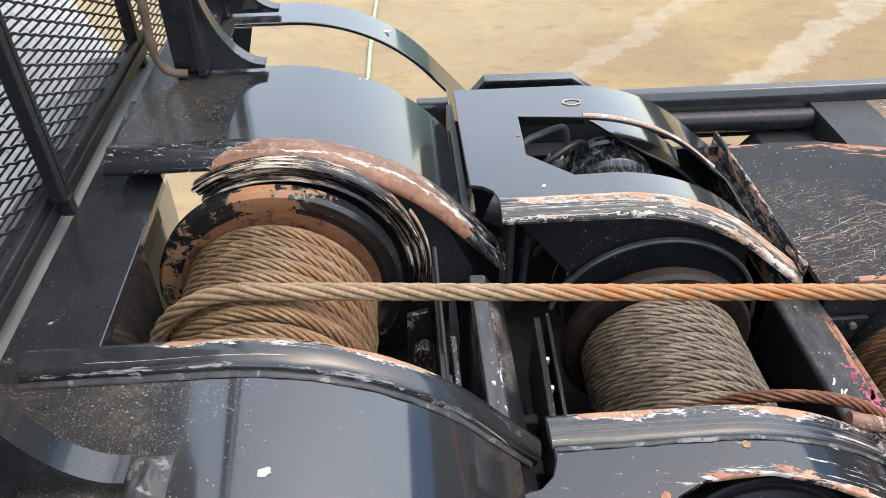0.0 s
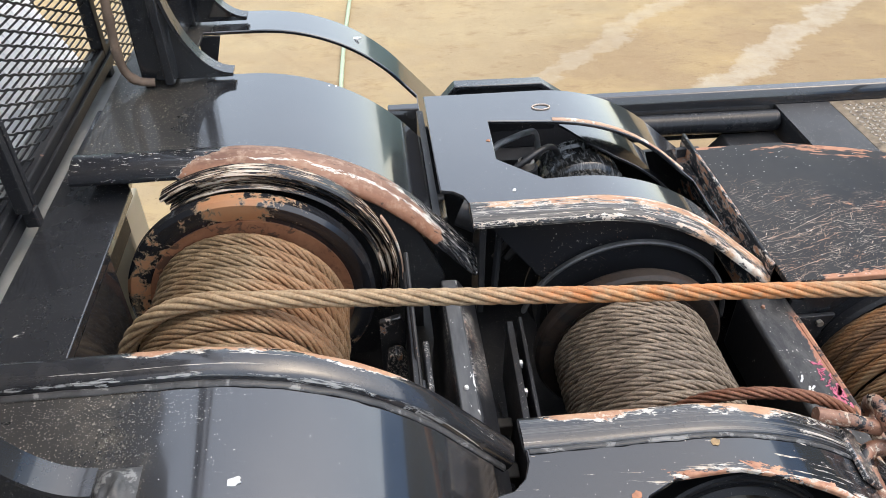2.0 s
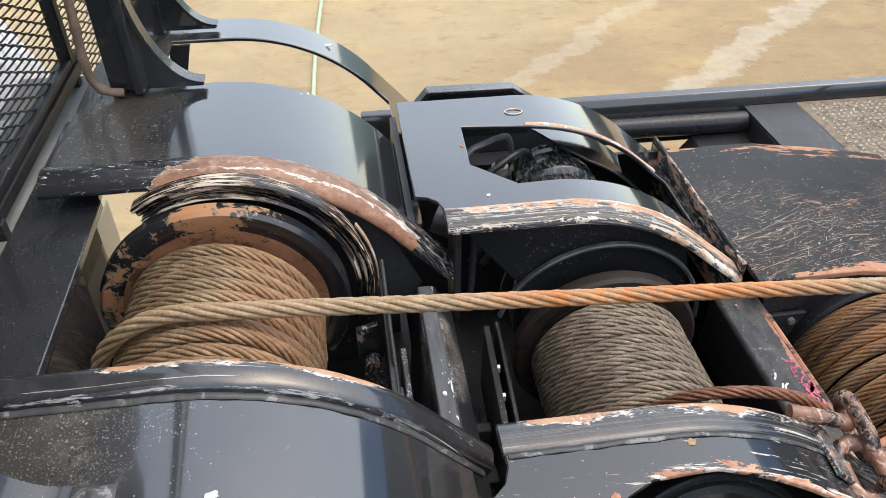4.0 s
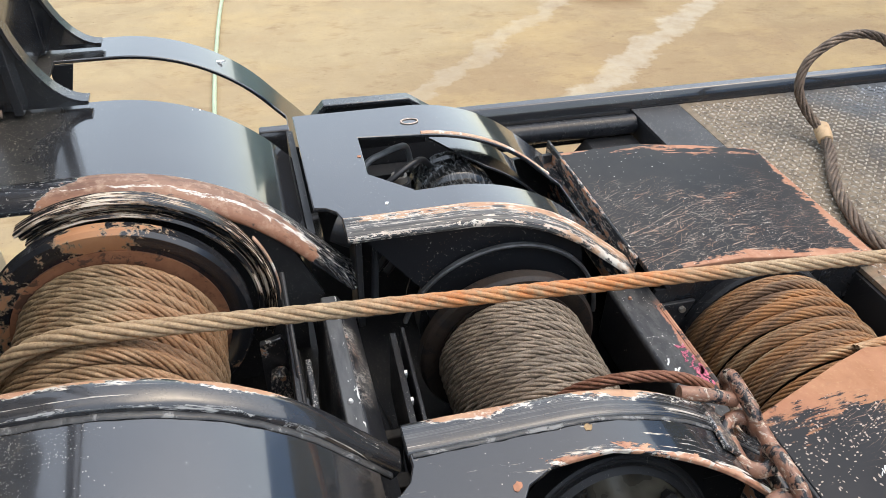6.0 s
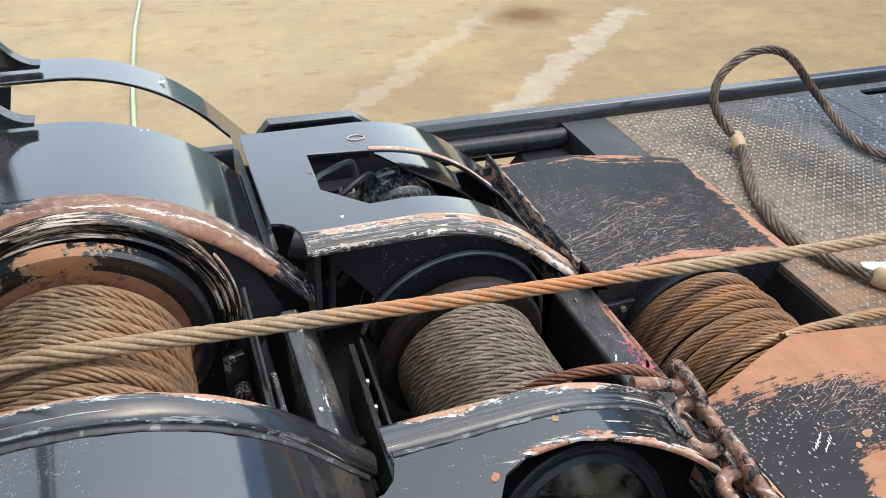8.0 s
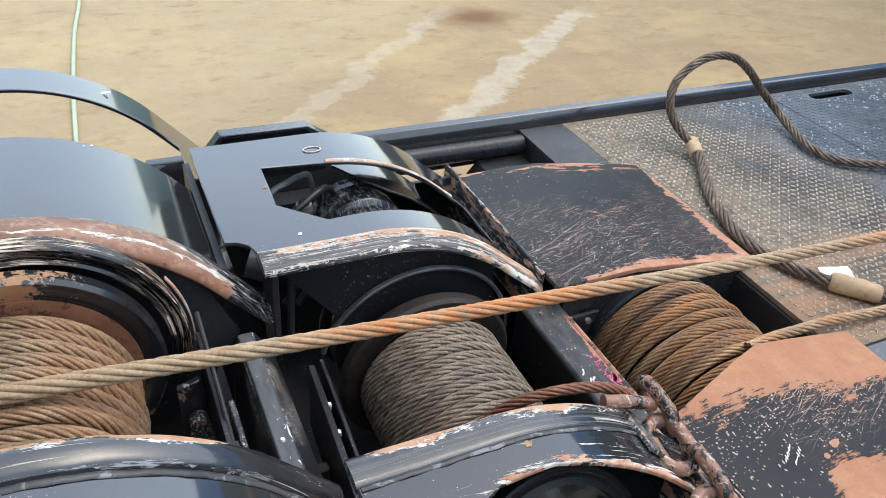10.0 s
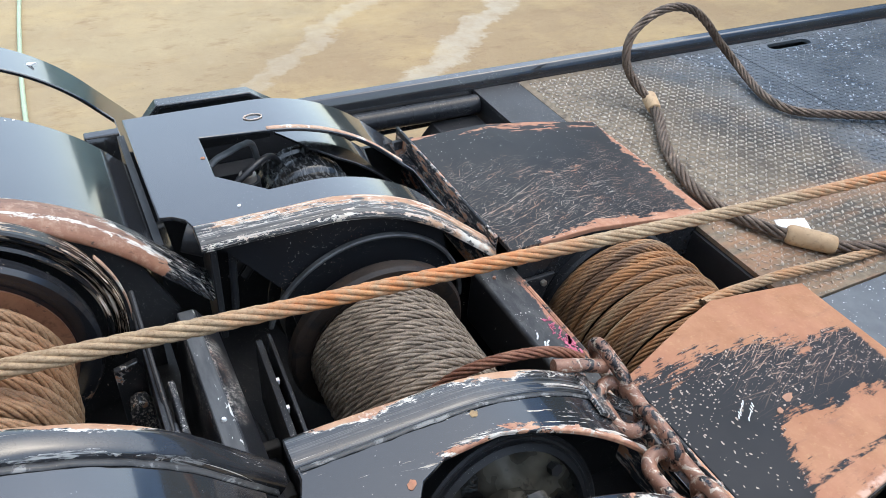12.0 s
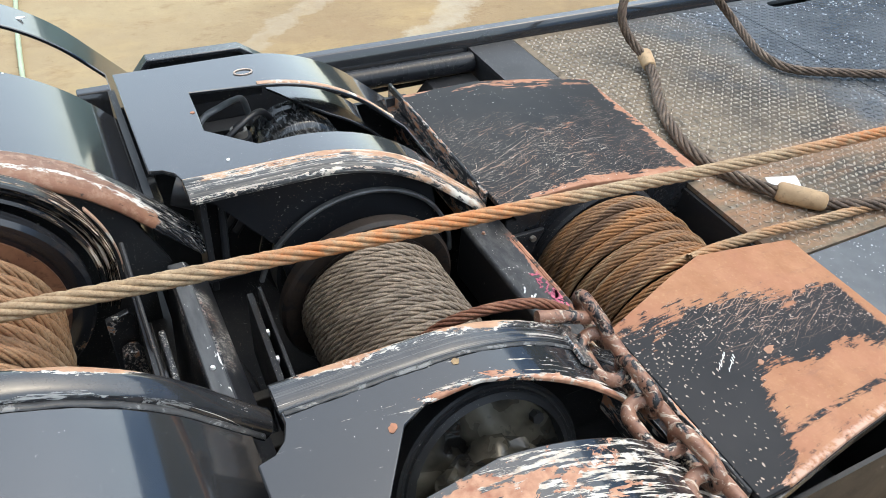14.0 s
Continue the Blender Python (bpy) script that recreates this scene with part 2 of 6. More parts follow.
def rim_paint(name, bend, crest, side, x_wear, rusty, streaks, crest_width=0.016, gloss=0.8, boost=None, scuff=None):
    """Rim bar paint: primer along the rubbed crest, pale scrapes that run along the bar."""
    k = Mat(name)
    x, y = k.axis(0), k.axis(1)
    off = k.math("MULTIPLY", k.math("SUBTRACT", y, crest), side)
    patch = k.math("SUBTRACT", k.noise(1.0, 7.0, 0.66, k.scaled(9, 26, 9), 0.5), 0.5)
    ragged = k.math("SUBTRACT", k.noise(1.0, 6.0, 0.75, k.scaled(60, 160, 60), 0.3), 0.5)
    where = k.math("MULTIPLY", k.ramp(x, x_wear[0], x_wear[0] + 0.10), k.ramp(x, x_wear[1], x_wear[1] - 0.10))
    f = k.math("ADD", k.math("ADD", k.math("MULTIPLY", off, 1.0 / crest_width), k.math("MULTIPLY", patch, 5.5)), k.math("MULTIPLY", ragged, 2.2))
    f = k.math("ADD", f, k.math("SUBTRACT", k.math("MULTIPLY", where, 2.2), 2.4 - rusty))
    if boost:
        f = k.math("ADD", f, k.math("MULTIPLY", k.ramp(x, *boost), k.ramp(k.noise(1.0, 6.0, 0.7, k.bent(*bend, 14, 110, 110, 2.0)), 0.35, 0.65, 0.0, 1.6)))
        f = k.math("ADD", f, k.math("MULTIPLY", k.math("SUBTRACT", k.noise(1.0, 5.0, 0.65, k.bent(*bend, 6, 300, 300, 9.0)), 0.5), 5.0))
    m = k.ramp(f, 0.0, 0.10)
    edge = k.math("MULTIPLY", k.math("SUBTRACT", k.ramp(f, -0.42, -0.30), m), k.ramp(k.noise(1.0, 4.0, 0.7, k.scaled(50, 90, 50)), 0.46, 0.54))
    lines = k.noise(1.0, 4.0, 0.6, k.bent(*bend, 4, 330, 330), 0.1)
    thin = k.noise(1.0, 3.0, 0.55, k.bent(*bend, 2, 420, 420, 3.0), 0.05)
    gate = k.math("MULTIPLY", k.ramp(k.noise(1.0, 6.0, 0.7, k.bent(*bend, 10, 90, 90, 7.0)), 0.38, 0.62), where)
    ln = k.ramp(k.math("ADD", lines, k.math("MULTIPLY", gate, 0.075 * streaks)), 0.665, 0.69)
    grey = k.math("MULTIPLY", k.ramp(k.math("ADD", thin, k.math("MULTIPLY", gate, 0.07 * streaks)), 0.52, 0.62), 0.75 * min(1.0, streaks))
    black = k.mix(k.ramp(k.noise(30.0, 5.0), 0.4, 0.8), BLACK, (0.04, 0.04, 0.042))
    black = k.mix(grey, black, (0.115, 0.115, 0.11))
    col = k.mix(ln, black, k.mix(k.noise(60.0), (0.66, 0.62, 0.56), (0.36, 0.31, 0.26)))
    tone = k.mix(k.ramp(k.noise(22.0, 6.0, 0.7), 0.3, 0.7), (0.34, 0.15, 0.085), (0.55, 0.36, 0.22))
    tone = k.mix(k.ramp(k.noise(70.0, 5.0, 0.7), 0.60, 0.70, 0.0, 0.9), tone, (0.68, 0.60, 0.50))
    col = k.mix(m, col, tone)
    col = k.mix(k.math("MULTIPLY", edge, 0.9), col, (0.70, 0.65, 0.57))
    if streaks > 1.0:
        flake = k.math("MULTIPLY", k.ramp(k.noise(1.0, 7.0, 0.78, k.bent(*bend, 26, 170, 170, 4.0), 0.4), 0.60, 0.62), where)
        rag = k.noise(1.0, 7.0, 0.75, k.scaled(34, 120, 40), 0.4)
        yy = k.math("ADD", y, k.math("MULTIPLY", k.math("SUBTRACT", rag, 0.5), 0.026))
        # flaked bands on the far shoulder, the crown and the near edge
        for at, w, x0 in ((1.0845, 0.0052, 0.34), (1.0690, 0.0022, 0.46), (1.0400, 0.0040, 0.30)):
            wide = k.math("MULTIPLY", k.ramp(k.noise(1.0, 4.0, 0.6, k.scaled(11, 9, 9, off=(at, w, 0))), 0.36, 0.60, 0.0, 1.6), k.ramp(x, x0, x0 + 0.22, w * 0.3, w))
            flake = k.math("MAXIMUM", flake, k.math("LESS_THAN", k.math("ABSOLUTE", k.math("SUBTRACT", yy, at)), wide))
        tan = k.math("MULTIPLY", k.ramp(k.noise(1.0, 5.0, 0.65, k.scaled(20, 60, 20)), 0.42, 0.56), k.ramp(x, 0.40, 0.60, 0.35, 1.0))
        col = k.mix(flake, col, k.mix(tan, (0.70, 0.66, 0.58), (0.50, 0.31, 0.19)))
        ln = k.math("MAXIMUM", ln, flake)
    if scuff:
        # pale scuffs along the outer shoulder, with its bright highlight put into the colour
        rag = k.noise(1.0, 7.0, 0.75, k.scaled(26, 120, 60), 0.4)
        far = k.math("ABSOLUTE", k.math("SUBTRACT", k.math("ADD", y, k.math("MULTIPLY", k.math("SUBTRACT", rag, 0.5), 0.012)), scuff))
        band = k.math("LESS_THAN", far, k.ramp(k.noise(1.0, 5.0, 0.65, k.scaled(9, 40, 9)), 0.40, 0.62, -0.001, 0.0030))
        streaky = k.ramp(k.noise(1.0, 5.0, 0.7, k.bent(*bend, 40, 420, 420, 6.0), 0.2), 0.44, 0.56)
        band = k.math("MULTIPLY", k.math("MULTIPLY", band, streaky), k.ramp(x, 0.10, 0.02))
        col = k.mix(k.math("MULTIPLY", band, 0.85), col, (0.42, 0.42, 0.41))
        ln = k.math("MAXIMUM", ln, band)
    bare = k.math("MAXIMUM", k.math("MAXIMUM", m, ln), k.math("MULTIPLY", grey, 0.6))
    k.bump(k.math("ADD", k.math("MULTIPLY", bare, -0.6), k.math("MULTIPLY", k.noise(80.0), 0.2)), 0.4, 0.001)
    return k.out(col, k.mix(bare, 0.16 if gloss > 0.3 else 0.34, 0.6), 0.0, 0.5, k.math("MULTIPLY", k.math("SUBTRACT", 1.0, bare), gloss))


rim_front_one = rim_paint("crest_worn_rim", BEND_ONE, 0.664, 1, (-0.36, 0.10), 0.62, 0.05, 0.012, 0.5, None, SHOULDER)
rim_front_two = rim_paint("chain_worn_rim", BEND_TWO, 0.624, 1, (0.14, 0.80), 0.50, 0.75, 0.016, 0.35)
rim_back_two = rim_paint("line_worn_rim", BEND_TWO, 1.086, 1, (0.10, 0.95), 0.85, 2.0, 0.013, 0.1, (0.36, 0.60, 0.0, 1.9))


def hood_front_paint():
    """Black hood paint, rubbed to white and primer beside the window and at the low end."""
    k = Mat("rubbed_black_hood")
    x, y = k.axis(0), k.axis(1)
    broad = k.noise(5.0, 5.0)
    col = k.mix(k.ramp(broad, 0.35, 0.75, 0.0, 0.3), BLACK, (0.045, 0.046, 0.048))
    streak = k.noise(1.0, 7.0, 0.70, k.scaled(13, 130, 13, rot=(0, 0, -0.10)), 0.3)
    near = k.ramp(y, 0.440, 0.390)
    gap = k.math("SUBTRACT", y, k.ramp(x, 0.42, 0.66, 0.528, 0.488))
    edge = k.math("MULTIPLY", k.ramp(k.math("ABSOLUTE", gap), 0.022, 0.0), k.ramp(x, 0.26, 0.36))
    far = k.math("MULTIPLY", k.math("MULTIPLY", k.ramp(gap, 0.09, 0.02), k.ramp(gap, -0.01, 0.01)), k.ramp(x, 0.42, 0.60))
    w = k.math("ADD", k.math("ADD", k.math("MULTIPLY", near, 0.155), k.math("MULTIPLY", edge, 0.20)), k.math("MULTIPLY", far, 0.10))
    white = k.ramp(k.math("ADD", streak, w), 0.655, 0.685)
    blot = k.math("ADD", k.noise(1.0, 8.0, 0.72, k.scaled(16, 34, 16), 0.4), k.math("ADD", k.math("MULTIPLY", edge, 0.24), k.math("MULTIPLY", near, k.ramp(x, 0.38, 0.56, 0.23, 0.08))))
    pr = k.ramp(blot, 0.70, 0.715)
    fleck = k.ramp(k.noise(1.0, 5.0, 0.7, k.scaled(60, 190, 60, off=(3, 1, 0)), 0.2), 0.715, 0.735)
    white = k.math("MAXIMUM", white, k.math("MULTIPLY", fleck, k.ramp(k.noise(4.0, 3.0), 0.45, 0.6)))
    col = k.mix(white, col, k.mix(k.ramp(k.noise(60.0, 4.0), 0.4, 0.7), (0.66, 0.62, 0.55), (0.36, 0.28, 0.21)))
    col = k.mix(pr, col, k.mix(k.ramp(k.noise(60.0, 4.0), 0.3, 0.7), (0.30, 0.12, 0.07), (0.56, 0.33, 0.21)))
    dot = k.math("MAXIMUM", k.dots(40.0, 0.92, 0.05), k.dots(170.0, 0.7, 0.13))
    col = k.mix(dot, col, (0.6, 0.55, 0.5))
    m = k.math("MAXIMUM", white, pr)
    k.bump(k.math("ADD", k.math("MULTIPLY", m, -0.5), k.math("MULTIPLY", k.noise(7.0, 3.0), 1.2)), 0.4, 0.001)
    return k.out(col, k.mix(m, k.ramp(k.noise(12.0, 6.0, 0.65), 0.3, 0.8, 0.12, 0.28), 0.65), 0.0, 0.4, k.math("MULTIPLY", k.math("SUBTRACT", 1.0, m), 0.55))


paint_hood_front = hood_front_paint()


def rim_rusty():
    """Rust-brown rubbed crown with ragged pale flecks, fading to black paint scraped in lines."""
    k = Mat("rubbed_rust_rim")
    co = k.scaled(0.35, 1.4, 0.8)
    x, y = k.axis(0), k.axis(1)
    rag = k.noise(1.0, 7.0, 0.75, k.scaled(22, 90, 40), 0.4)
    f = k.math("ADD", k.noise(8.0, 8.0, 0.62, co, 0.3), k.math("MULTIPLY", k.noise(55.0, 6.0, 0.75, co, 0.5), 0.36))
    f = k.math("ADD", f, k.ramp(k.math("ADD", x, k.math("MULTIPLY", k.math("SUBTRACT", y, 1.088), 1.2)), -0.03, 0.16, 0.26, -0.24))
    f = k.math("ADD", f, k.ramp(k.math("ADD", k.math("ADD", x, k.math("MULTIPLY", k.math("SUBTRACT", y, 1.080), -1.2)), k.math("MULTIPLY", k.noise(40.0, 6.0, 0.75), 0.10)), -0.236, -0.200, -0.7, 0.0))
    m = k.ramp(f, 0.69, 0.71)
    # pale flaked lines, one on the far shoulder and one along the middle
    wave = k.math("MULTIPLY", k.math("SUBTRACT", k.noise(1.0, 4.0, 0.6, k.scaled(14, 2, 2)), 0.5), 0.022)
    yy = k.math("ADD", k.math("ADD", y, wave), k.math("MULTIPLY", k.math("SUBTRACT", rag, 0.5), 0.016))
    right = k.ramp(x, -0.34, -0.05)
    flakes = None
    for at, w in ((1.1165, 0.0022), (1.0740, 0.0020)):
        width = k.math("MULTIPLY", k.ramp(rag, 0.36, 0.62, 0.0, 2.4), k.math("MULTIPLY", right, w))
        one = k.math("LESS_THAN", k.math("ABSOLUTE", k.math("SUBTRACT", yy, at)), width)
        flakes = one if flakes is None else k.math("MAXIMUM", flakes, one)
    flakes = k.math("MULTIPLY", flakes, k.ramp(k.noise(1.0, 6.0, 0.8, k.scaled(70, 160, 70)), 0.44, 0.52))
    rim = k.math("MAXIMUM", k.math("MULTIPLY", k.math("SUBTRACT", k.ramp(f, 0.650, 0.665), m), k.ramp(rag, 0.45, 0.52)), k.math("MULTIPLY", flakes, k.ramp(f, 0.58, 0.60)))
    tone = k.mix(k.ramp(k.noise(1.0, 6.0, 0.65, k.scaled(6, 40, 14)), 0.3, 0.7), (0.12, 0.056, 0.040), (0.33, 0.185, 0.12))
    tone = k.mix(k.ramp(k.noise(60.0, 5.0, 0.7), 0.50, 0.70, 0.0, 0.8), tone, (0.47, 0.33, 0.24))
    tone = k.mix(k.ramp(y, 1.076, 1.058, 0.0, 0.45), tone, (0.33, 0.135, 0.062))
    tone = k.mix(k.ramp(k.noise(1.0, 5.0, 0.7, k.scaled(25, 150, 40)), 0.60, 0.66, 0.0, 0.9), tone, (0.05, 0.032, 0.026))
    # scraped lines in the paint that is left
    lines = k.noise(1.0, 4.0, 0.6, k.bent(*BEND_ONE, 4, 330, 330), 0.1)
    ends = k.ramp(x, -0.02, 0.03, 0.0, 0.12)
    gate = k.math("MULTIPLY", k.ramp(k.noise(1.0, 5.0, 0.7, k.bent(*BEND_ONE, 12, 90, 90, 5.0)), 0.40, 0.6), ends)
    ln = k.ramp(k.math("ADD", lines, gate), 0.645, 0.67)
    knock = k.math("MULTIPLY", k.ramp(k.noise(1.0, 5.0, 0.75, k.scaled(70, 210, 110), 0.5), 0.60, 0.63), k.math("MULTIPLY", k.ramp(x, -0.22, -0.30), k.ramp(k.noise(1.0, 4.0, 0.6, k.scaled(20, 30, 30)), 0.42, 0.56)))
    ln = k.math("MULTIPLY", k.math("MAXIMUM", ln, knock), k.math("MAXIMUM", k.ramp(x, -0.36, -0.20), knock))
    thin = k.math("MULTIPLY", k.ramp(k.math("ADD", k.noise(1.0, 3.0, 0.55, k.bent(*BEND_ONE, 2, 420, 420, 3.0)), gate), 0.54, 0.62), k.ramp(x, -0.34, -0.20, 0.0, 0.7))
    black = k.mix(thin, BLACK, (0.12, 0.115, 0.11))
    black = k.mix(ln, black, (0.60, 0.56, 0.50))
    col = k.mix(m, black, tone)
    col = k.mix(k.math("MULTIPLY", rim, 0.95), col, (0.72, 0.68, 0.61))
    bare = k.math("MAXIMUM", m, k.math("MAXIMUM", ln, thin))
    k.bump(k.math("ADD", k.math("MULTIPLY", k.noise(140.0, 4.0, 0.7), 0.8), k.math("ADD", k.math("MULTIPLY", m, -0.5), k.math("MULTIPLY", rim, 0.6))), 0.5, 0.001)
    return k.out(col, k.mix(bare, 0.16, 0.52), 0.0, 0.5, k.math("MULTIPLY", k.math("SUBTRACT", 1.0, bare), 0.4))


paint_rust_rim = rim_rusty()


def wire(name, dark, mid, light, tint=RUST, amount=0.5):
    k = Mat(name)
    broad = k.noise(4.0, 5.0, 0.6)
    grain = k.noise(220.0, 3.0, 0.6)
    col = k.mix(k.ramp(grain, 0.3, 0.7), dark, mid)
    col = k.mix(k.ramp(k.noise(35.0, 5.0, 0.7), 0.45, 0.75), col, light)
    col = k.mix(k.ramp(broad, 0.45, 0.66, 0.0, amount), col, tint)
    col = k.mix(k.ramp(k.noise(420.0, 2.0, 0.5), 0.53, 0.66, 0.0, 0.6), col, tuple(v * 0.6 for v in dark))
    col = k.mix(k.ramp(k.noise(95.0, 5.0, 0.75), 0.60, 0.74, 0.0, 0.3), col, tuple(v * 0.6 for v in dark))
    k.bump(grain, 0.7, 0.001)
    return k.out(col, 0.55, 0.25, 0.4)


rope_drum_one = wire("dusty_brown_wire", (0.145, 0.100, 0.058), (0.30, 0.21, 0.120), (0.46, 0.345, 0.215), (0.36, 0.160, 0.070), 0.55)
rope_drum_two = wire("grey_brown_wire", (0.135, 0.105, 0.078), (0.285, 0.225, 0.165), (0.44, 0.355, 0.265), (0.16, 0.10, 0.065), 0.3)

def turns_wire():
    """Wire with darker and rustier turns side by side."""
    k = Mat("orange_brown_turns")
    grain = k.noise(220.0, 3.0, 0.6)
    col = k.mix(k.ramp(grain, 0.3, 0.7), (0.14, 0.074, 0.038), (0.34, 0.185, 0.088))
    turn = k.noise(1.0, 3.0, 0.6, k.scaled(2.5, 38, 2.5, rot=(0, 0, 0.12)), 0.2)
    col = k.mix(k.ramp(turn, 0.50, 0.64, 0.0, 0.85), col, (0.36, 0.165, 0.06))
    col = k.mix(k.ramp(k.noise(1.0, 3.0, 0.6, k.scaled(3, 45, 3, off=(2, 5, 1))), 0.55, 0.68, 0.0, 0.7), col, (0.50, 0.36, 0.21))
    # dark of the gaps between turns, put into the colour
    col = k.mix(k.ramp(turn, 0.46, 0.36, 0.0, 0.7), col, (0.075, 0.046, 0.03))
    k.bump(grain, 0.5, 0.0008)
    return k.out(col, 0.6, 0.1, 0.35)


rope_drum_three = turns_wire()
rope_tail_mat = wire("rusty_tan_wire", (0.26, 0.17, 0.095), (0.46, 0.315, 0.185), (0.56, 0.42, 0.27), (0.44, 0.19, 0.065), 0.8)
rope_sling_mat = wire("dark_oily_wire", (0.05, 0.036, 0.027), (0.14, 0.102, 0.075), (0.34, 0.25, 0.18), (0.14, 0.085, 0.055), 0.4)
rope_red_mat = wire("red_rust_wire", (0.13, 0.05, 0.03), (0.24, 0.10, 0.055), (0.33, 0.17, 0.10), (0.2, 0.07, 0.035), 0.5)


def plain_rust(name, a, b, rough=0.7, spots=None):
    k = Mat(name)
    col = k.mix(k.ramp(k.noise(14.0, 7.0, 0.65), 0.3, 0.7), a, b)
    col = k.mix(k.ramp(k.noise(75.0, 4.0, 0.7), 0.55, 0.8), col, tuple(v * 0.55 for v in a))
    if spots:
        col = k.mix(k.ramp(k.noise(24.0, 8.0, 0.7, None, 0.4), 0.535, 0.565), col, spots)
    k.bump(k.noise(120.0, 4.0, 0.7), 0.4, 0.001)
    return k.out(col, rough, 0.0, 0.35)


def main_wire():
    """Tan wire with rustier lengths along the line."""
    k = Mat("rusty_tan_wire_line")
    x = k.axis(0)
    grain = k.noise(220.0, 3.0, 0.6)
    col = k.mix(k.ramp(grain, 0.3, 0.7), (0.26, 0.175, 0.100), (0.44, 0.315, 0.190))
    col = k.mix(k.ramp(k.noise(35.0, 5.0, 0.7), 0.45, 0.75), col, (0.54, 0.41, 0.26))
    wob = k.math("MULTIPLY", k.math("SUBTRACT", k.noise(9.0, 4.0), 0.5), 0.35)
    xx = k.math("ADD", x, wob)
    a = k.math("MULTIPLY", k.ramp(xx, 0.12, 0.30), k.ramp(xx, 0.78, 0.62))
    b = k.ramp(xx, 1.30, 1.60)
    red = k.math("MULTIPLY", k.math("MAXIMUM", a, b), k.ramp(k.noise(40.0, 4.0), 0.3, 0.55))
    col = k.mix(k.math("MULTIPLY", red, 0.95), col, (0.52, 0.200, 0.068))
    col = k.mix(k.math("MULTIPLY", red, k.ramp(k.noise(28.0, 6.0, 0.7), 0.50, 0.62, 0.0, 0.7)), col, (0.60, 0.33, 0.15))
    col = k.mix(k.ramp(k.noise(420.0, 2.0, 0.5), 0.55, 0.68, 0.0, 0.45), col, (0.16, 0.090, 0.045))
    col = k.mix(k.ramp(k.noise(85.0, 5.0, 0.75), 0.60, 0.72, 0.0, 0.4), col, (0.22, 0.115, 0.055))
    k.bump(grain, 0.7, 0.001)
    return k.out(col, 0.6, 0.1, 0.35)


rope_main_mat = main_wire()


def flange_mat():
    k = Mat("flange_worn_paint")
    co = k.scaled(0.6, 1.0, 0.6)
    f = k.math("ADD", k.noise(9.0, 8.0, 0.65, co, 0.4), k.math("MULTIPLY", k.noise(70.0, 6.0, 0.75, None, 0.5), 0.34))
    m = k.ramp(f, 0.742, 0.757)
    rim = k.math("SUBTRACT", k.ramp(f, 0.727, 0.734), m)
    tone = k.mix(k.noise(15.0, 5.0), (0.34, 0.135, 0.055), (0.50, 0.27, 0.14))
    col = k.mix(m, BLACK, tone)
    col = k.mix(k.math("MULTIPLY", rim, 0.7), col, (0.38, 0.28, 0.18))
    k.bump(k.math("MULTIPLY", m, -0.6), 0.4, 0.001)
    return k.out(col, k.mix(m, 0.18, 0.65), 0.0, 0.5, 0.15)


flange_paint = flange_mat()
flange_dull = plain_rust("brown_black_flange", (0.018, 0.015, 0.013), (0.050, 0.034, 0.026), 0.45, (0.016, 0.015, 0.015))


rust_band = plain_rust("orange_rust_band", (0.17, 0.066, 0.034), (0.33, 0.155, 0.080), 0.65, (0.09, 0.045, 0.028))


def scraped_rings(name, cx, cz, pale):
    """Paint scraped in arcs round a drum's axis."""
    k = Mat(name)
    x, z = k.math("SUBTRACT", k.axis(0), cx), k.math("SUBTRACT", k.axis(2), cz)
    r = k.math("SQRT", k.math("ADD", k.math("MULTIPLY", x, x), k.math("MULTIPLY", z, z)))
    a = k.math("ARCTAN2", z, x)
    n = k.t.nodes.new("ShaderNodeCombineXYZ")
    k.link(k.math("MULTIPLY", r, 150.0), n.inputs[0])
    k.link(k.math("MULTIPLY", a, 2.2), n.inputs[1])
    k.link(k.math("MULTIPLY", k.axis(1), 200.0), n.inputs[2])
    f = k.noise(1.0, 7.0, 0.75, n.outputs[0], 0.3)
    g = k.noise(6.0, 5.0, 0.6)
    f = k.math("ADD", f, k.math("MULTIPLY", k.math("SUBTRACT", g, 0.5), 0.5))
    m = k.ramp(f, 0.515, 0.535)
    m2 = k.ramp(f, 0.550, 0.575)
    col = k.mix(m, (0.014, 0.014, 0.015), (0.30, 0.19, 0.11))
    col = k.mix(m2, col, pale)
    k.bump(k.math("MULTIPLY", m, -0.5), 0.4, 0.001)
    return k.out(col, k.mix(m, 0.25, 0.6), 0.0, 0.5)


arcs_one = scraped_rings("arc_scraped_paint", -0.206, 1.353, (0.62, 0.54, 0.44))


def chain_steel():
    """Rust-brown steel, black in patches, bright where it was knocked."""
    k = Mat("worn_chain_steel")
    col = k.mix(k.ramp(k.noise(40.0, 7.0, 0.7), 0.3, 0.7), (0.15, 0.066, 0.042), (0.34, 0.175, 0.11))
    dark = k.ramp(k.noise(26.0, 7.0, 0.7, None, 0.6), 0.52, 0.57)
    col = k.mix(dark, col, (0.018, 0.017, 0.018))
    pale = k.ramp(k.noise(1.0, 7.0, 0.75, k.scaled(90, 45, 90, rot=(0, 0, 0.6)), 0.6), 0.555, 0.575)
    col = k.mix(k.math("MULTIPLY", pale, 0.9), col, k.mix(k.noise(60.0), (0.66, 0.60, 0.50), (0.46, 0.34, 0.24)))
    k.bump(k.noise(150.0, 5.0, 0.7), 0.5, 0.001)
    return k.out(col, k.mix(dark, 0.42, 0.25), 0.0, 0.5)


chain_mat = chain_steel()
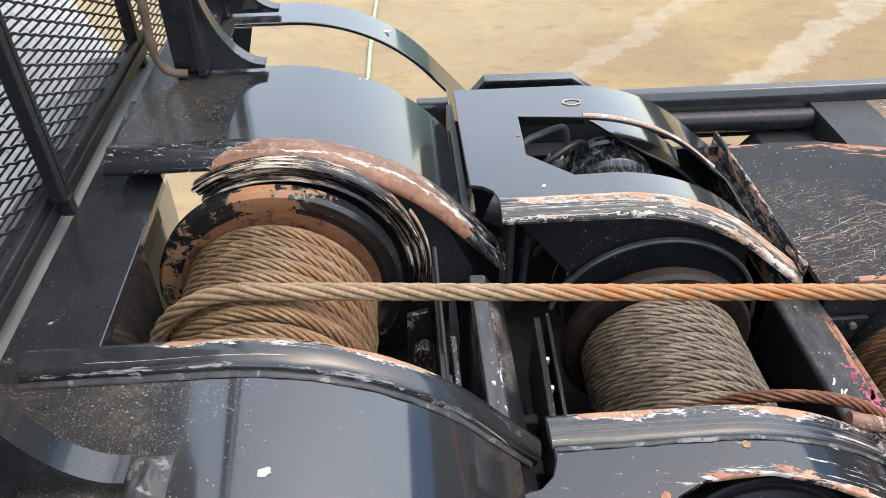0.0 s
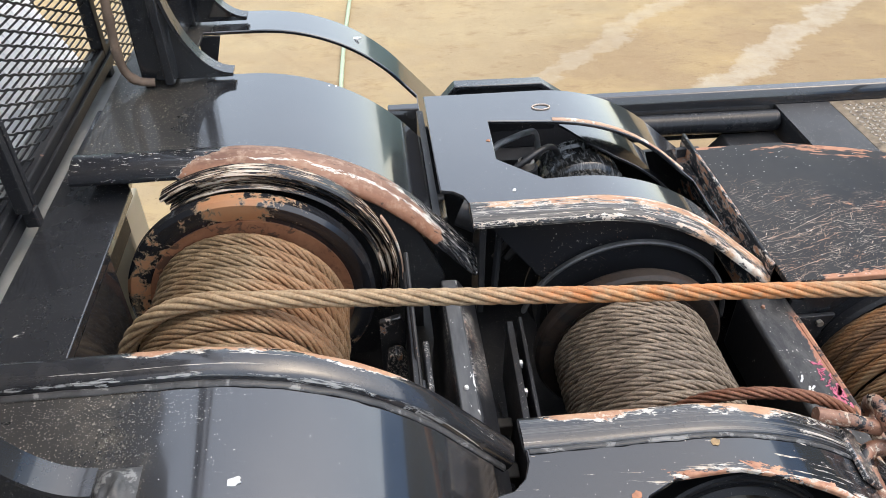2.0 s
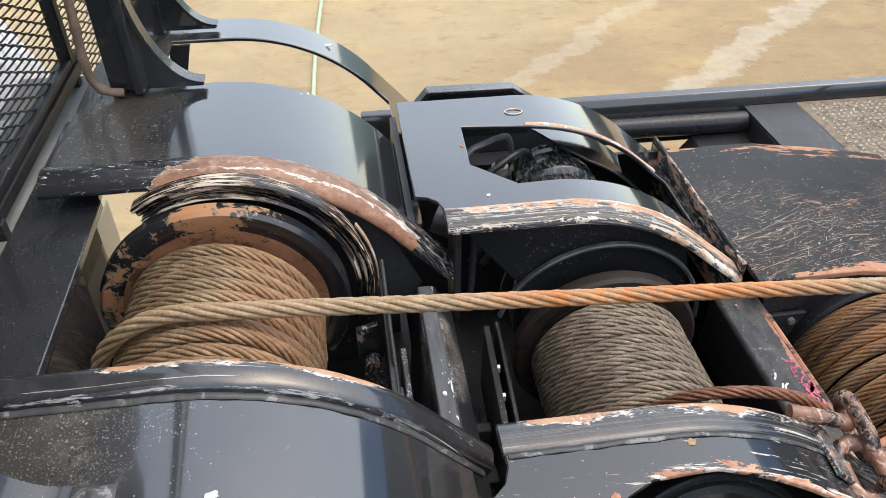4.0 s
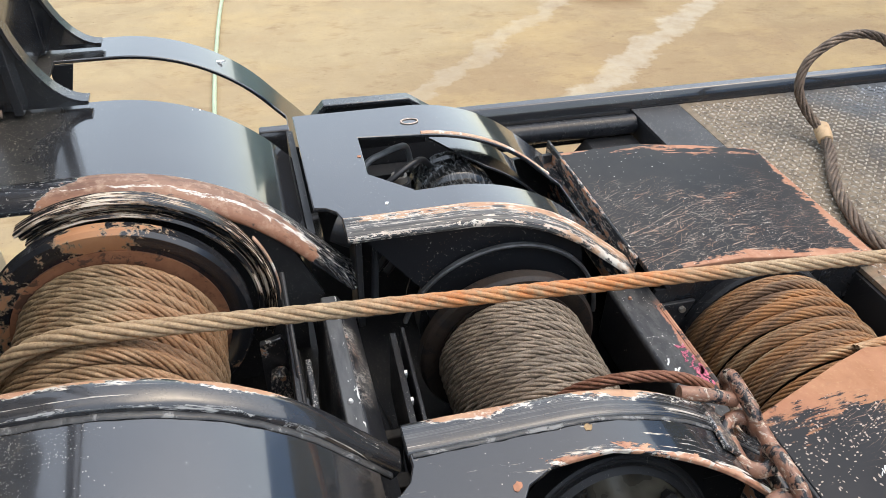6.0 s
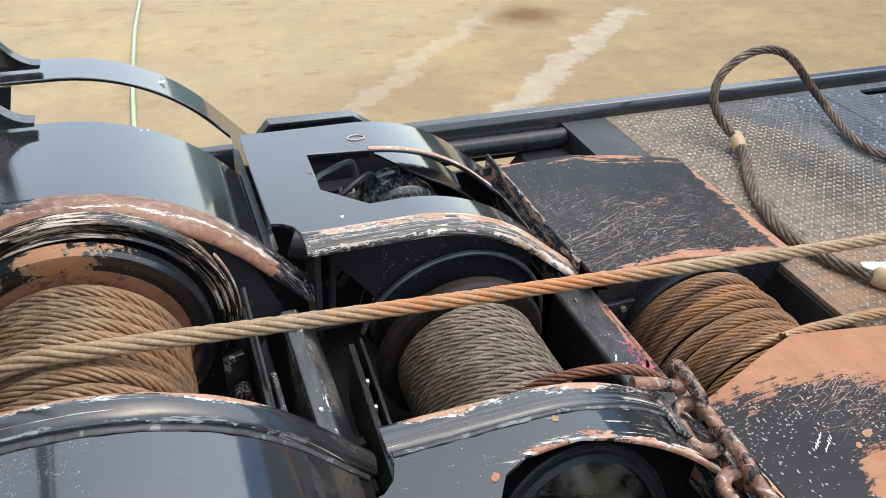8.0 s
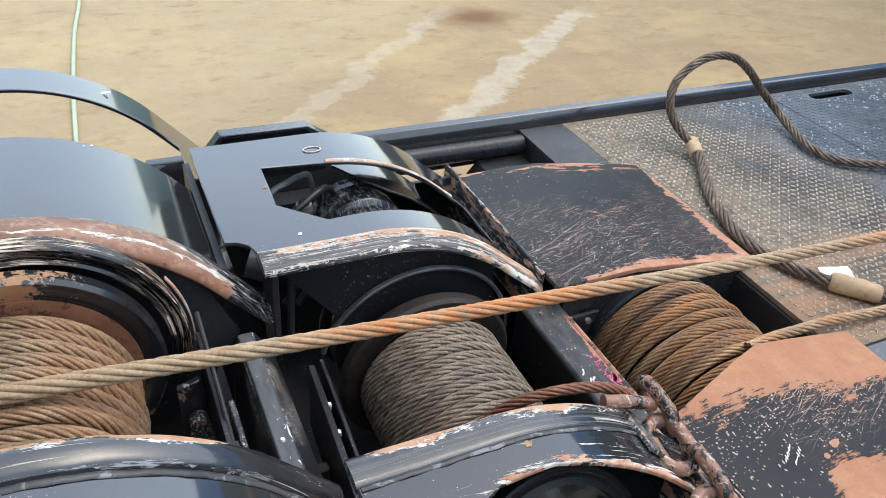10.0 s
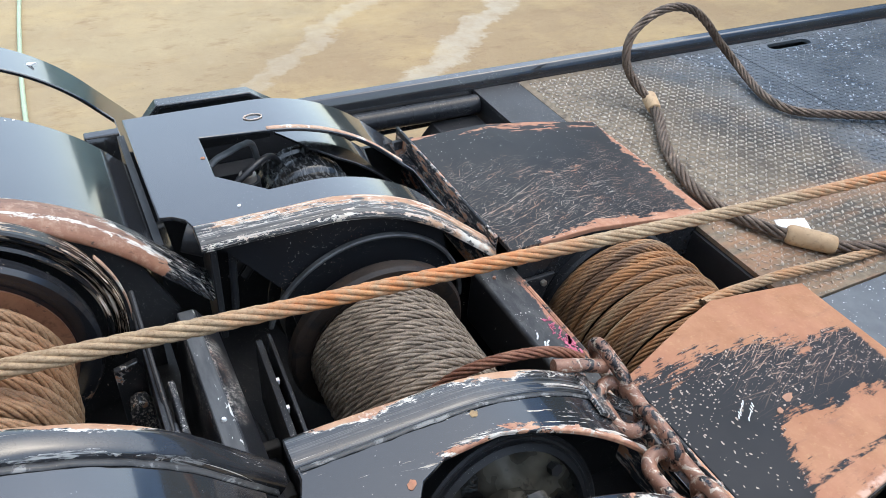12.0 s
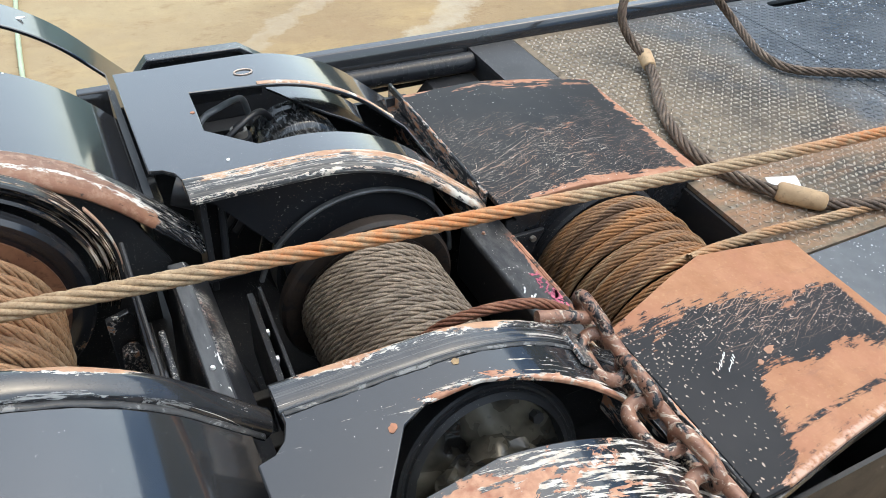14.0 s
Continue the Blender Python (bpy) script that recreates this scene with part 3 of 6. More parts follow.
ferrule_mat = plain_rust("brown_pressed_sleeve", (0.40, 0.255, 0.135), (0.58, 0.41, 0.24), 0.5)


def tread_mat():
    k = Mat("worn_tread_plate")
    x, y = k.axis(0), k.axis(1)
    wob = k.math("MULTIPLY", k.math("SUBTRACT", k.noise(3.0, 6.0, 0.65), 0.5), 0.9)
    edge = k.math("ADD", k.math("ADD", x, k.math("MULTIPLY", y, 0.25)), wob)
    painted = k.math("MAXIMUM", k.ramp(edge, 2.10, 2.35), k.ramp(y, 0.702, 0.700))
    near = k.ramp(k.math("ADD", x, k.math("MULTIPLY", wob, 0.6)), 1.40, 1.72)
    bare = k.mix(k.ramp(k.noise(25.0, 6.0, 0.7), 0.35, 0.7), (0.034, 0.031, 0.028), (0.105, 0.090, 0.074))
    sand = k.mix(k.ramp(k.noise(40.0, 6.0, 0.7), 0.35, 0.65), (0.070, 0.056, 0.042), (0.27, 0.215, 0.15))
    col = k.mix(near, sand, bare)
    silt = k.math("MULTIPLY", k.ramp(k.noise(5.0, 7.0, 0.7, k.scaled(1, 1, 1, off=(2, 7, 0))), 0.44, 0.62), k.ramp(k.noise(90.0, 5.0, 0.7), 0.35, 0.6, 0.4, 1.0))
    col = k.mix(k.math("MULTIPLY", silt, 0.75), col, (0.21, 0.165, 0.115))
    rust = k.math("MULTIPLY", k.ramp(k.noise(1.0, 6.0, 0.7, k.scaled(3, 14, 3)), 0.46, 0.62), k.ramp(k.math("ADD", y, k.math("MULTIPLY", wob, 0.3)), 1.10, 0.90))
    col = k.mix(k.math("MULTIPLY", rust, 0.85), col, (0.33, 0.185, 0.105))
    paint = k.mix(k.ramp(k.noise(4.0, 6.0, 0.65), 0.35, 0.65), (0.048, 0.054, 0.060), (0.105, 0.112, 0.118))
    col = k.mix(painted, col, paint)
    d = k.math("MAXIMUM", k.dots(60.0, 0.7, 0.15), k.dots(170.0, 0.5, 0.25))
    d = k.math("MULTIPLY", d, k.ramp(k.noise(5.0, 4.0), 0.40, 0.55, 0.25, 1.0))
    col = k.mix(k.math("MULTIPLY", d, 0.8), col, (0.55, 0.56, 0.56))
    k.bump(k.noise(70.0, 5.0, 0.7), 0.3, 0.001)
    return k.out(col, k.mix(painted, 0.72, 0.24), 0.0, k.mix(painted, 0.2, 0.5))


tread = tread_mat()


def lozenge_mat():
    k = Mat("rubbed_tread_lozenges")
    k.co = k.t.nodes.new("ShaderNodeNewGeometry").outputs["Position"]
    x, y = k.axis(0), k.axis(1)
    wob = k.math("MULTIPLY", k.math("SUBTRACT", k.noise(3.0, 6.0, 0.65), 0.5), 0.9)
    edge = k.math("ADD", k.math("ADD", x, k.math("MULTIPLY", y, 0.25)), wob)
    painted = k.math("MAXIMUM", k.ramp(edge, 2.10, 2.35), k.ramp(y, 0.702, 0.700))
    bare = k.mix(k.math("FRACT", k.math("ADD", k.island(), k.rand())), (0.15, 0.128, 0.10), (0.60, 0.53, 0.44))
    rust = k.math("MULTIPLY", k.ramp(k.noise(1.0, 6.0, 0.7, k.scaled(3, 14, 3)), 0.44, 0.60), k.ramp(k.math("ADD", y, k.math("MULTIPLY", wob, 0.3)), 1.12, 0.90))
    bare = k.mix(k.math("MULTIPLY", rust, 0.7), bare, (0.42, 0.26, 0.16))
    bare = k.mix(k.math("MULTIPLY", k.ramp(k.noise(6.0, 5.0, 0.6), 0.5, 0.7), 0.6), bare, (0.115, 0.098, 0.078))
    dark = k.mix(k.ramp(k.noise(4.0, 6.0, 0.65), 0.35, 0.65), (0.048, 0.054, 0.060), (0.105, 0.112, 0.118))
    dark = k.mix(k.math("GREATER_THAN", k.math("ADD", k.island(), k.ramp(k.noise(5.0, 4.0), 0.4, 0.6, -0.1, 0.1)), 0.95), dark, (0.45, 0.48, 0.52))
    col = k.mix(painted, bare, dark)
    return k.out(col, k.mix(painted, 0.46, 0.24), k.mix(painted, 0.3, 0.0), 0.5)


lozenge = lozenge_mat()


def front_plate_mat():
    """Black plate rubbed to orange primer along its upper corner and its outer side."""
    k = Mat("rubbed_primer_plate")
    x, y = k.axis(0), k.axis(1)
    n = k.math("SUBTRACT", k.noise(7.0, 8.0, 0.65, k.scaled(1.0, 1.8, 1, rot=(0, 0, 0.5)), 0.2), 0.5)
    fine = k.math("SUBTRACT", k.noise(1.0, 7.0, 0.78, k.scaled(14, 120, 14, rot=(0, 0, 0.08))), 0.5)
    wob = k.math("ADD", k.math("MULTIPLY", n, 0.20), k.math("MULTIPLY", fine, 0.15))
    top = k.math("ADD", k.math("ADD", y, k.math("MULTIPLY", x, 0.06)), wob)
    m1 = k.ramp(top, 0.665, 0.675)
    xb = k.math("MULTIPLY_ADD", y, 0.7, 0.60)
    low = k.math("MINIMUM", k.math("SUBTRACT", k.math("ADD", 0.452, k.math("MULTIPLY", wob, 0.8)), y), k.math("SUBTRACT", k.math("ADD", x, wob), xb))
    m2 = k.ramp(low, 0.0, 0.008)
    # a leftover line of black across the bare part
    line = k.math("ABSOLUTE", k.math("ADD", k.math("SUBTRACT", y, k.math("MULTIPLY_ADD", x, 0.10, 0.262)), k.math("MULTIPLY", fine, 0.03)))
    left = k.math("MULTIPLY", k.ramp(line, 0.0060, 0.0035), k.ramp(k.noise(1.0, 5.0, 0.7, k.scaled(20, 60, 20)), 0.42, 0.50))
    m2 = k.math("MULTIPLY", m2, k.math("SUBTRACT", 1.0, left))
    band = k.math("ADD", k.math("SUBTRACT", x, 1.272), k.math("MULTIPLY", wob, 0.3))
    m3 = k.ramp(band, 0.0, 0.01)
    m = k.math("MAXIMUM", k.math("MAXIMUM", m1, m2), m3)
    black = k.mix(k.ramp(k.noise(6.0), 0.3, 0.8), BLACK, (0.03, 0.03, 0.032))
    bunch = k.ramp(k.noise(9.0, 4.0, 0.6), 0.36, 0.56, 0.1, 1.0)
    dot = k.math("MAXIMUM", k.math("MULTIPLY", bunch, k.dots(78.0, 0.30, 0.19, k.scaled(1.3, 0.6, 1, rot=(0, 0, -0.2)))), k.math("MULTIPLY", bunch, k.dots(120.0, 0.35, 0.25, k.scaled(1.2, 0.7, 1, rot=(0, 0, 0.5)))))
    dot2 = k.math("MULTIPLY", k.dots(150.0, 0.25, 0.36, k.scaled(0.8, 1.5, 1, rot=(0, 0, 0.2))), k.ramp(k.math("ADD", y, k.math("MULTIPLY", n, 0.3)), 0.46, 0.60, 0.15, 1.0))
    black = k.mix(k.math("MULTIPLY", k.math("GREATER_THAN", k.math("MAXIMUM", dot, dot2), 0.45), 0.85), black, (0.48, 0.385, 0.32))
    tone = k.mix(k.ramp(k.noise(16.0, 6.0, 0.65), 0.3, 0.7), (0.315, 0.146, 0.076), (0.43, 0.222, 0.126))
    tone = k.mix(k.ramp(k.noise(1.0, 6.0, 0.7, k.scaled(20, 60, 20, rot=(0, 0, 0.08))), 0.55, 0.72, 0.0, 0.55), tone, (0.24, 0.125, 0.085))
    tone = k.mix(k.ramp(k.noise(110.0, 5.0, 0.75), 0.54, 0.70, 0.0, 0.5), tone, (0.50, 0.30, 0.16))
    tone = k.mix(k.ramp(k.noise(5.0, 5.0, 0.6, k.scaled(1, 1, 1, off=(4, 1, 0))), 0.45, 0.65, 0.0, 0.5), tone, (0.36, 0.155, 0.10))
    rim = k.math("SUBTRACT", y, k.math("MULTIPLY_ADD", x, 0.145, 0.170))
    scuff = k.math("MULTIPLY", k.ramp(k.noise(1.0, 6.0, 0.75, k.scaled(50, 130, 50, rot=(0, 0, 0.15))), 0.55, 0.60), k.ramp(rim, 0.030, 0.004))
    tone = k.mix(scuff, tone, (0.05, 0.045, 0.045))
    tone = k.mix(k.math("MULTIPLY", k.ramp(rim, 0.012, 0.006), k.ramp(k.noise(60.0, 4.0), 0.40, 0.55)), tone, (0.56, 0.36, 0.27))
    col = k.mix(m, black, tone)
    lines = k.ramp(k.noise(1.0, 3.0, 0.5, k.scaled(6, 130, 6, rot=(0, 0, 0.15)), 0.3), 0.76, 0.77)
    lines = k.math("MULTIPLY", lines, k.ramp(k.noise(5.0), 0.45, 0.6))
    # thin broken scratches near the bare corner
    corner = k.math("MULTIPLY", k.ramp(y, 0.47, 0.62), k.ramp(x, 0.84, 1.00))
    for rot, sc in ((0.12, (14, 330, 9)), (0.34, (16, 380, 9)), (-0.06, (20, 330, 9)), (0.55, (12, 300, 9)), (0.42, (9, 260, 9))):
        one = k.ramp(k.noise(1.0, 4.0, 0.6, k.scaled(*sc, rot=(0, 0, rot)), 0.35), 0.625, 0.65)
        lines = k.math("MAXIMUM", lines, k.math("MULTIPLY", one, corner))
    lines = k.math("MULTIPLY", lines, k.math("SUBTRACT", 1.0, m))
    col = k.mix(lines, col, k.mix(k.noise(12.0), (0.62, 0.46, 0.36), (0.46, 0.25, 0.16)))
    k.bump(k.math("MULTIPLY", m, -0.6), 0.4, 0.001)
    return k.out(col, k.mix(m, 0.5, 0.6), 0.0, 0.16)


front_plate_paint = front_plate_mat()


def ground_mat():
    k = Mat("sandy_concrete")
    x, y = k.axis(0), k.axis(1)
    broad = k.noise(0.5, 6.0, 0.6)
    mid = k.noise(3.5, 8.0, 0.68)
    fine = k.noise(45.0, 6.0, 0.7)
    col = k.mix(k.ramp(mid, 0.3, 0.7), (0.268, 0.202, 0.112), (0.385, 0.298, 0.172))
    col = k.mix(k.ramp(broad, 0.35, 0.7, 0.0, 0.6), col, (0.395, 0.295, 0.16))
    col = k.mix(k.ramp(fine, 0.50, 0.74, 0.0, 0.65), col, (0.26, 0.185, 0.115))
    col = k.mix(k.ramp(k.noise(1.4, 8.0, 0.72), 0.52, 0.66, 0.0, 0.4), col, (0.27, 0.175, 0.095))
    col = k.mix(k.ramp(k.noise(130.0, 4.0, 0.7), 0.52, 0.68, 0.0, 0.8), col, (0.19, 0.135, 0.08))
    col = k.mix(k.ramp(k.noise(11.0, 7.0, 0.7), 0.58, 0.78, 0.0, 0.35), col, (0.56, 0.46, 0.31))
    col = k.mix(k.math("MULTIPLY", k.math("MAXIMUM", k.dots(9.0, 0.8, 0.07), k.dots(26.0, 0.72, 0.12)), 0.7), col, (0.17, 0.12, 0.07))
    crumbs = k.math("MULTIPLY", k.dots(13.0, 0.60, 0.20, k.scaled(0.7, 1.4, 1, rot=(0, 0, 0.3))), k.ramp(k.noise(1.1, 5.0, 0.6), 0.42, 0.56, 0.15, 1.0))
    col = k.mix(k.math("MULTIPLY", crumbs, 0.65), col, (0.215, 0.135, 0.07))
    warp = k.math("MULTIPLY", k.math("SUBTRACT", k.noise(2.2, 6.0, 0.65), 0.5), 0.55)
    # nearer ground browner up to a line: a shadow edge put into the colour
    shade_edge = k.math("ADD", y, k.math("MULTIPLY", k.math("SUBTRACT", k.noise(5.0, 5.0), 0.5), 0.06))
    col = k.mix(k.ramp(shade_edge, 5.08, 4.98, 0.0, 0.34), col, (0.255, 0.175, 0.10))
    # browner past the left streak, paler before it
    side = k.math("ADD", k.math("SUBTRACT", k.math("MULTIPLY", k.math("SUBTRACT", x, 1.0), 0.69), k.math("MULTIPLY", k.math("SUBTRACT", y, 4.3), 0.725)), k.math("MULTIPLY", warp, 0.6))
    col = k.mix(k.ramp(side, -0.12, 0.10, 0.0, 0.20), col, (0.30, 0.19, 0.10))
    col = k.mix(k.ramp(side, 0.0, -0.5, 0.0, 0.18), col, (0.52, 0.43, 0.27))
    # scattered dark grit and short scuffs
    grit = k.math("MAXIMUM", k.dots(34.0, 0.78, 0.17, k.scaled(0.6, 1.5, 1, rot=(0, 0, 0.2))), k.dots(70.0, 0.72, 0.22, k.scaled(0.5, 1.3, 1, rot=(0, 0, -0.4))))
    grit = k.math("MULTIPLY", grit, k.ramp(k.noise(1.7, 5.0, 0.65, k.scaled(1, 1, 1, off=(4, 2, 0))), 0.42, 0.58, 0.1, 1.0))
    col = k.mix(k.math("MULTIPLY", grit, 0.7), col, (0.13, 0.085, 0.05))
    col = k.mix(k.ramp(k.noise(0.9, 7.0, 0.7, k.scaled(1, 1.6, 1, off=(7, 3, 0))), 0.48, 0.66, 0.0, 0.5), col, (0.47, 0.345, 0.165))
    col = k.mix(k.ramp(k.noise(2.6, 8.0, 0.75, k.scaled(1, 1.8, 1, off=(1, 8, 0))), 0.54, 0.64, 0.0, 0.5), col, (0.225, 0.145, 0.078))
    clod = k.ramp(k.noise(1.0, 5.0, 0.7, k.scaled(13, 26, 13), 0.4), 0.655, 0.69)
    col = k.mix(k.math("MULTIPLY", clod, k.ramp(k.noise(1.3, 4.0, 0.6, k.scaled(1, 1, 1, off=(9, 1, 0))), 0.40, 0.55, 0.1, 0.8)), col, (0.14, 0.088, 0.048))
    # two pale streaks of dried slurry
    for (ax, ay), (bx, by), w, a in (((2.1, 4.1), (4.2, 5.85), 0.105, 0.36), ((1.0, 4.3), (2.95, 6.15), 0.075, 0.24)):
        L = math.hypot(bx - ax, by - ay)
        ux, uy = (bx - ax) / L, (by - ay) / L
        along = k.math("ADD", k.math("MULTIPLY", k.math("SUBTRACT", x, ax), ux), k.math("MULTIPLY", k.math("SUBTRACT", y, ay), uy))
        across = k.math("ABSOLUTE", k.math("ADD", k.math("ADD", k.math("MULTIPLY", k.math("SUBTRACT", x, ax), -uy), k.math("MULTIPLY", k.math("SUBTRACT", y, ay), ux)), k.math("MULTIPLY", warp, 0.9)))
        across = k.math("ADD", across, k.math("MULTIPLY", k.math("SUBTRACT", k.noise(9.0, 8.0, 0.7), 0.5), 0.20))
        m = k.math("MULTIPLY", k.ramp(across, w + 0.028, w - 0.02), k.math("MULTIPLY", k.ramp(along, -0.25, -0.1), k.ramp(along, L + 0.3, L)))
        m = k.math("MULTIPLY", m, k.ramp(k.noise(6.0, 7.0, 0.7, k.scaled(1, 1, 1, off=(a, w, 0))), 0.34, 0.56, 0.55, 1.15))
        col = k.mix(k.math("MULTIPLY", m, a * 1.15), col, (0.51, 0.465, 0.375))
    # an oil stain
    dx = k.math("SUBTRACT", x, 3.2)
    dy = k.math("MULTIPLY", k.math("SUBTRACT", y, 5.95), 1.3)
    r = k.math("ADD", k.math("SQRT", k.math("ADD", k.math("MULTIPLY", dx, dx), k.math("MULTIPLY", dy, dy))), warp)
    col = k.mix(k.ramp(r, 0.5, 0.1, 0.0, 0.85), col, (0.15, 0.075, 0.03))
    crack = k.voronoi(0.27, "DISTANCE_TO_EDGE", k.scaled(1, 1, 1, off=(0.25, 0.4, 0)))["Distance"]
    crack = k.math("ADD", crack, k.math("MULTIPLY", k.math("SUBTRACT", k.noise(6.0, 4.0), 0.5), 0.05))
    col = k.mix(k.ramp(k.math("ABSOLUTE", crack), 0.007, 0.001, 0.0, 0.22), col, (0.24, 0.17, 0.1))
    k.bump(k.math("ADD", k.math("MULTIPLY", mid, 2.0), fine), 0.35, 0.01)
    return k.out(col, 0.9, 0.0, 0.3)


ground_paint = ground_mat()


def simple(name, color, rough=0.5, metal=0.0, vary=0.25, scale=12.0):
    k = Mat(name)
    col = k.mix(k.ramp(k.noise(scale, 5.0, 0.65), 0.3, 0.7), tuple(c * (1 - vary) for c in color), tuple(min(1, c * (1 + vary)) for c in color))
    k.bump(k.noise(scale * 8, 3.0), 0.15, 0.001)
    return k.out(col, rough, metal)


grey_panel = simple("pale_grey_panel", (0.56, 0.58, 0.58), 0.5, 0, 0.12, 5)
white_panel = simple("white_slatted_panel", (0.86, 0.88, 0.90), 0.45, 0, 0.06, 6)
cable_mat = simple("taped_brown_cable", (0.20, 0.14, 0.10), 0.65, 0, 0.3, 30)
hose_mat = simple("pale_green_hose", (0.42, 0.50, 0.34), 0.5, 0, 0.1)
rubber = simple("black_rubber_hose", (0.018, 0.018, 0.02), 0.4)
paper = simple("white_paper", (0.8, 0.8, 0.78), 0.7, 0, 0.04)
chalk_white = simple("white_marker", (0.82, 0.82, 0.8), 0.7, 0, 0.05)
pink_paint = simple("pink_marker", (0.58, 0.13, 0.21), 0.6, 0, 0.2)
alu = simple("dull_bare_alloy", (0.42, 0.38, 0.33), 0.35, 0.7, 0.3)


edge_wear = plain_rust("rubbed_edge", (0.45, 0.24, 0.15), (0.62, 0.45, 0.33), 0.6, (0.75, 0.70, 0.62))
weld_mat = plain_rust("scuffed_weld", (0.020, 0.020, 0.022), (0.085, 0.085, 0.084), 0.35, (0.20, 0.20, 0.195))


# ---- mesh helpers ----
def part(name, bm, mat, parent=None, label="", smooth=35.0, bevel=0.0):
    """Links a bmesh as one mesh object, under its thing."""
    me = bpy.data.meshes.new(name)
    bmesh.ops.recalc_face_normals(bm, faces=bm.faces)
    bm.to_mesh(me)
    bm.free()
    return finish(name, me, mat, parent, label, smooth, bevel)


def finish(name, me, mat, parent=None, label="", smooth=35.0, bevel=0.0):
    me.materials.append(mat)
    if smooth:
        me.polygons.foreach_set("use_smooth", [True] * len(me.polygons))
        me.set_sharp_from_angle(angle=radians(smooth))
    ob = new(name, me)
    if parent:
        ob.parent = parent
    if label:
        ob["label"] = label
    if bevel:
        b = ob.modifiers.new("bevel", "BEVEL")
        b.width, b.segments, b.limit_method, b.angle_limit = bevel, 2, "ANGLE", radians(40)
    return ob


def raw(name, verts, faces, mat, parent=None, label="", smooth=60.0):
    me = bpy.data.meshes.new(name)
    me.from_pydata(verts, [], faces)
    me.validate()
    return finish(name, me, mat, parent, label, smooth)


def thing(name, label, category, group="", kind=""):
    return tagged(new(name), label, category, group, kind)


def box(bm, x0, x1, y0, y1, z0, z1, m=None):
    got = bmesh.ops.create_cube(bm, size=1.0, matrix=(m or Matrix()) @ Matrix.Translation(((x0 + x1) / 2, (y0 + y1) / 2, (z0 + z1) / 2)) @ Matrix.Diagonal((x1 - x0, y1 - y0, z1 - z0, 1)))
    return got["verts"]


def boxed(*a):
    bm = bmesh.new()
    box(bm, *a)
    return bm


def prism(bm, pts, axis, a, b):
    """A closed outline extruded along an axis from a to b. pts: the two other coordinates in xyz order."""
    def at(p, h):
        return {"x": (h, p[0], p[1]), "y": (p[0], h, p[1]), "z": (p[0], p[1], h)}[axis]
    lo = [bm.verts.new(at(p, a)) for p in pts]
    hi = [bm.verts.new(at(p, b)) for p in pts]
    n = len(pts)
    bm.faces.new(lo)
    bm.faces.new(hi[::-1])
    for i in range(n):
        bm.faces.new((lo[i], lo[(i + 1) % n], hi[(i + 1) % n], hi[i]))
    return bm


def turned(bm, profile, centre, seg=64, a0=0.0, a1=2 * math.pi):
    """A profile of (radius, y) turned round an axis along y through centre (x, z). Closed profile."""
    cx, cz = centre
    full = abs(a1 - a0 - 2 * math.pi) < 1e-6
    rings = []
    for i in range(seg if full else seg + 1):
        a = a0 + (a1 - a0) * i / seg
        rings.append([bm.verts.new((cx + r * math.cos(a), y, cz + r * math.sin(a))) for r, y in profile])
    n = len(profile)
    for i in range(seg):
        p, q = rings[i], rings[(i + 1) % len(rings)]
        for j in range(n):
            bm.faces.new((p[j], p[(j + 1) % n], q[(j + 1) % n], q[j]))
    if not full:
        bm.faces.new(rings[0])
        bm.faces.new(rings[-1][::-1])
    return bm


def tube(bm, pts, radius, sides=12, squash=None):
    """A round bar along points; squash: (radius along y, radius across) for bars that run in the xz plane."""
    pts = [Vector(p) for p in pts]
    rings = []
    up = None
    for i, p in enumerate(pts):
        d = (pts[min(i + 1, len(pts) - 1)] - pts[max(i - 1, 0)]).normalized()
        if squash:
            u = Vector((0, 1, 0))
        else:
            u = up if up else (Vector((0, 0, 1)) if abs(d.z) < 0.9 else Vector((1, 0, 0)))
        u = (u - d * u.dot(d)).normalized()
        up = u
        w = d.cross(u)
        ru, rw = squash if squash else (radius, radius)
        rings.append([bm.verts.new(p + u * math.cos(2 * math.pi * k / sides) * ru + w * math.sin(2 * math.pi * k / sides) * rw) for k in range(sides)])
    for a, b in zip(rings, rings[1:]):
        for k in range(sides):
            bm.faces.new((a[k], a[(k + 1) % sides], b[(k + 1) % sides], b[k]))
    bm.faces.new(rings[0])
    bm.faces.new(rings[-1][::-1])
    return bm


def spline(pts, step=0.006):
    """Points at even steps on a smooth curve through pts."""
    p = np.array(pts, float)
    p = np.vstack([2 * p[0] - p[1], p, 2 * p[-1] - p[-2]])
    out = []
    for a, b, c, d in zip(p, p[1:], p[2:], p[3:]):
        for t in np.linspace(0, 1, 40, endpoint=False):
            out.append(0.5 * (2 * b + (c - a) * t + (2 * a - 5 * b + 4 * c - d) * t**2 + (3 * b - a - 3 * c + d) * t**3))
    out.append(p[-2])
    out = np.array(out)
    s = np.r_[0, np.cumsum(np.linalg.norm(np.diff(out, axis=0), axis=1))]
    at = np.linspace(0, s[-1], max(2, int(s[-1] / step)))
    return np.stack([np.interp(at, s, out[:, k]) for k in range(3)], 1)


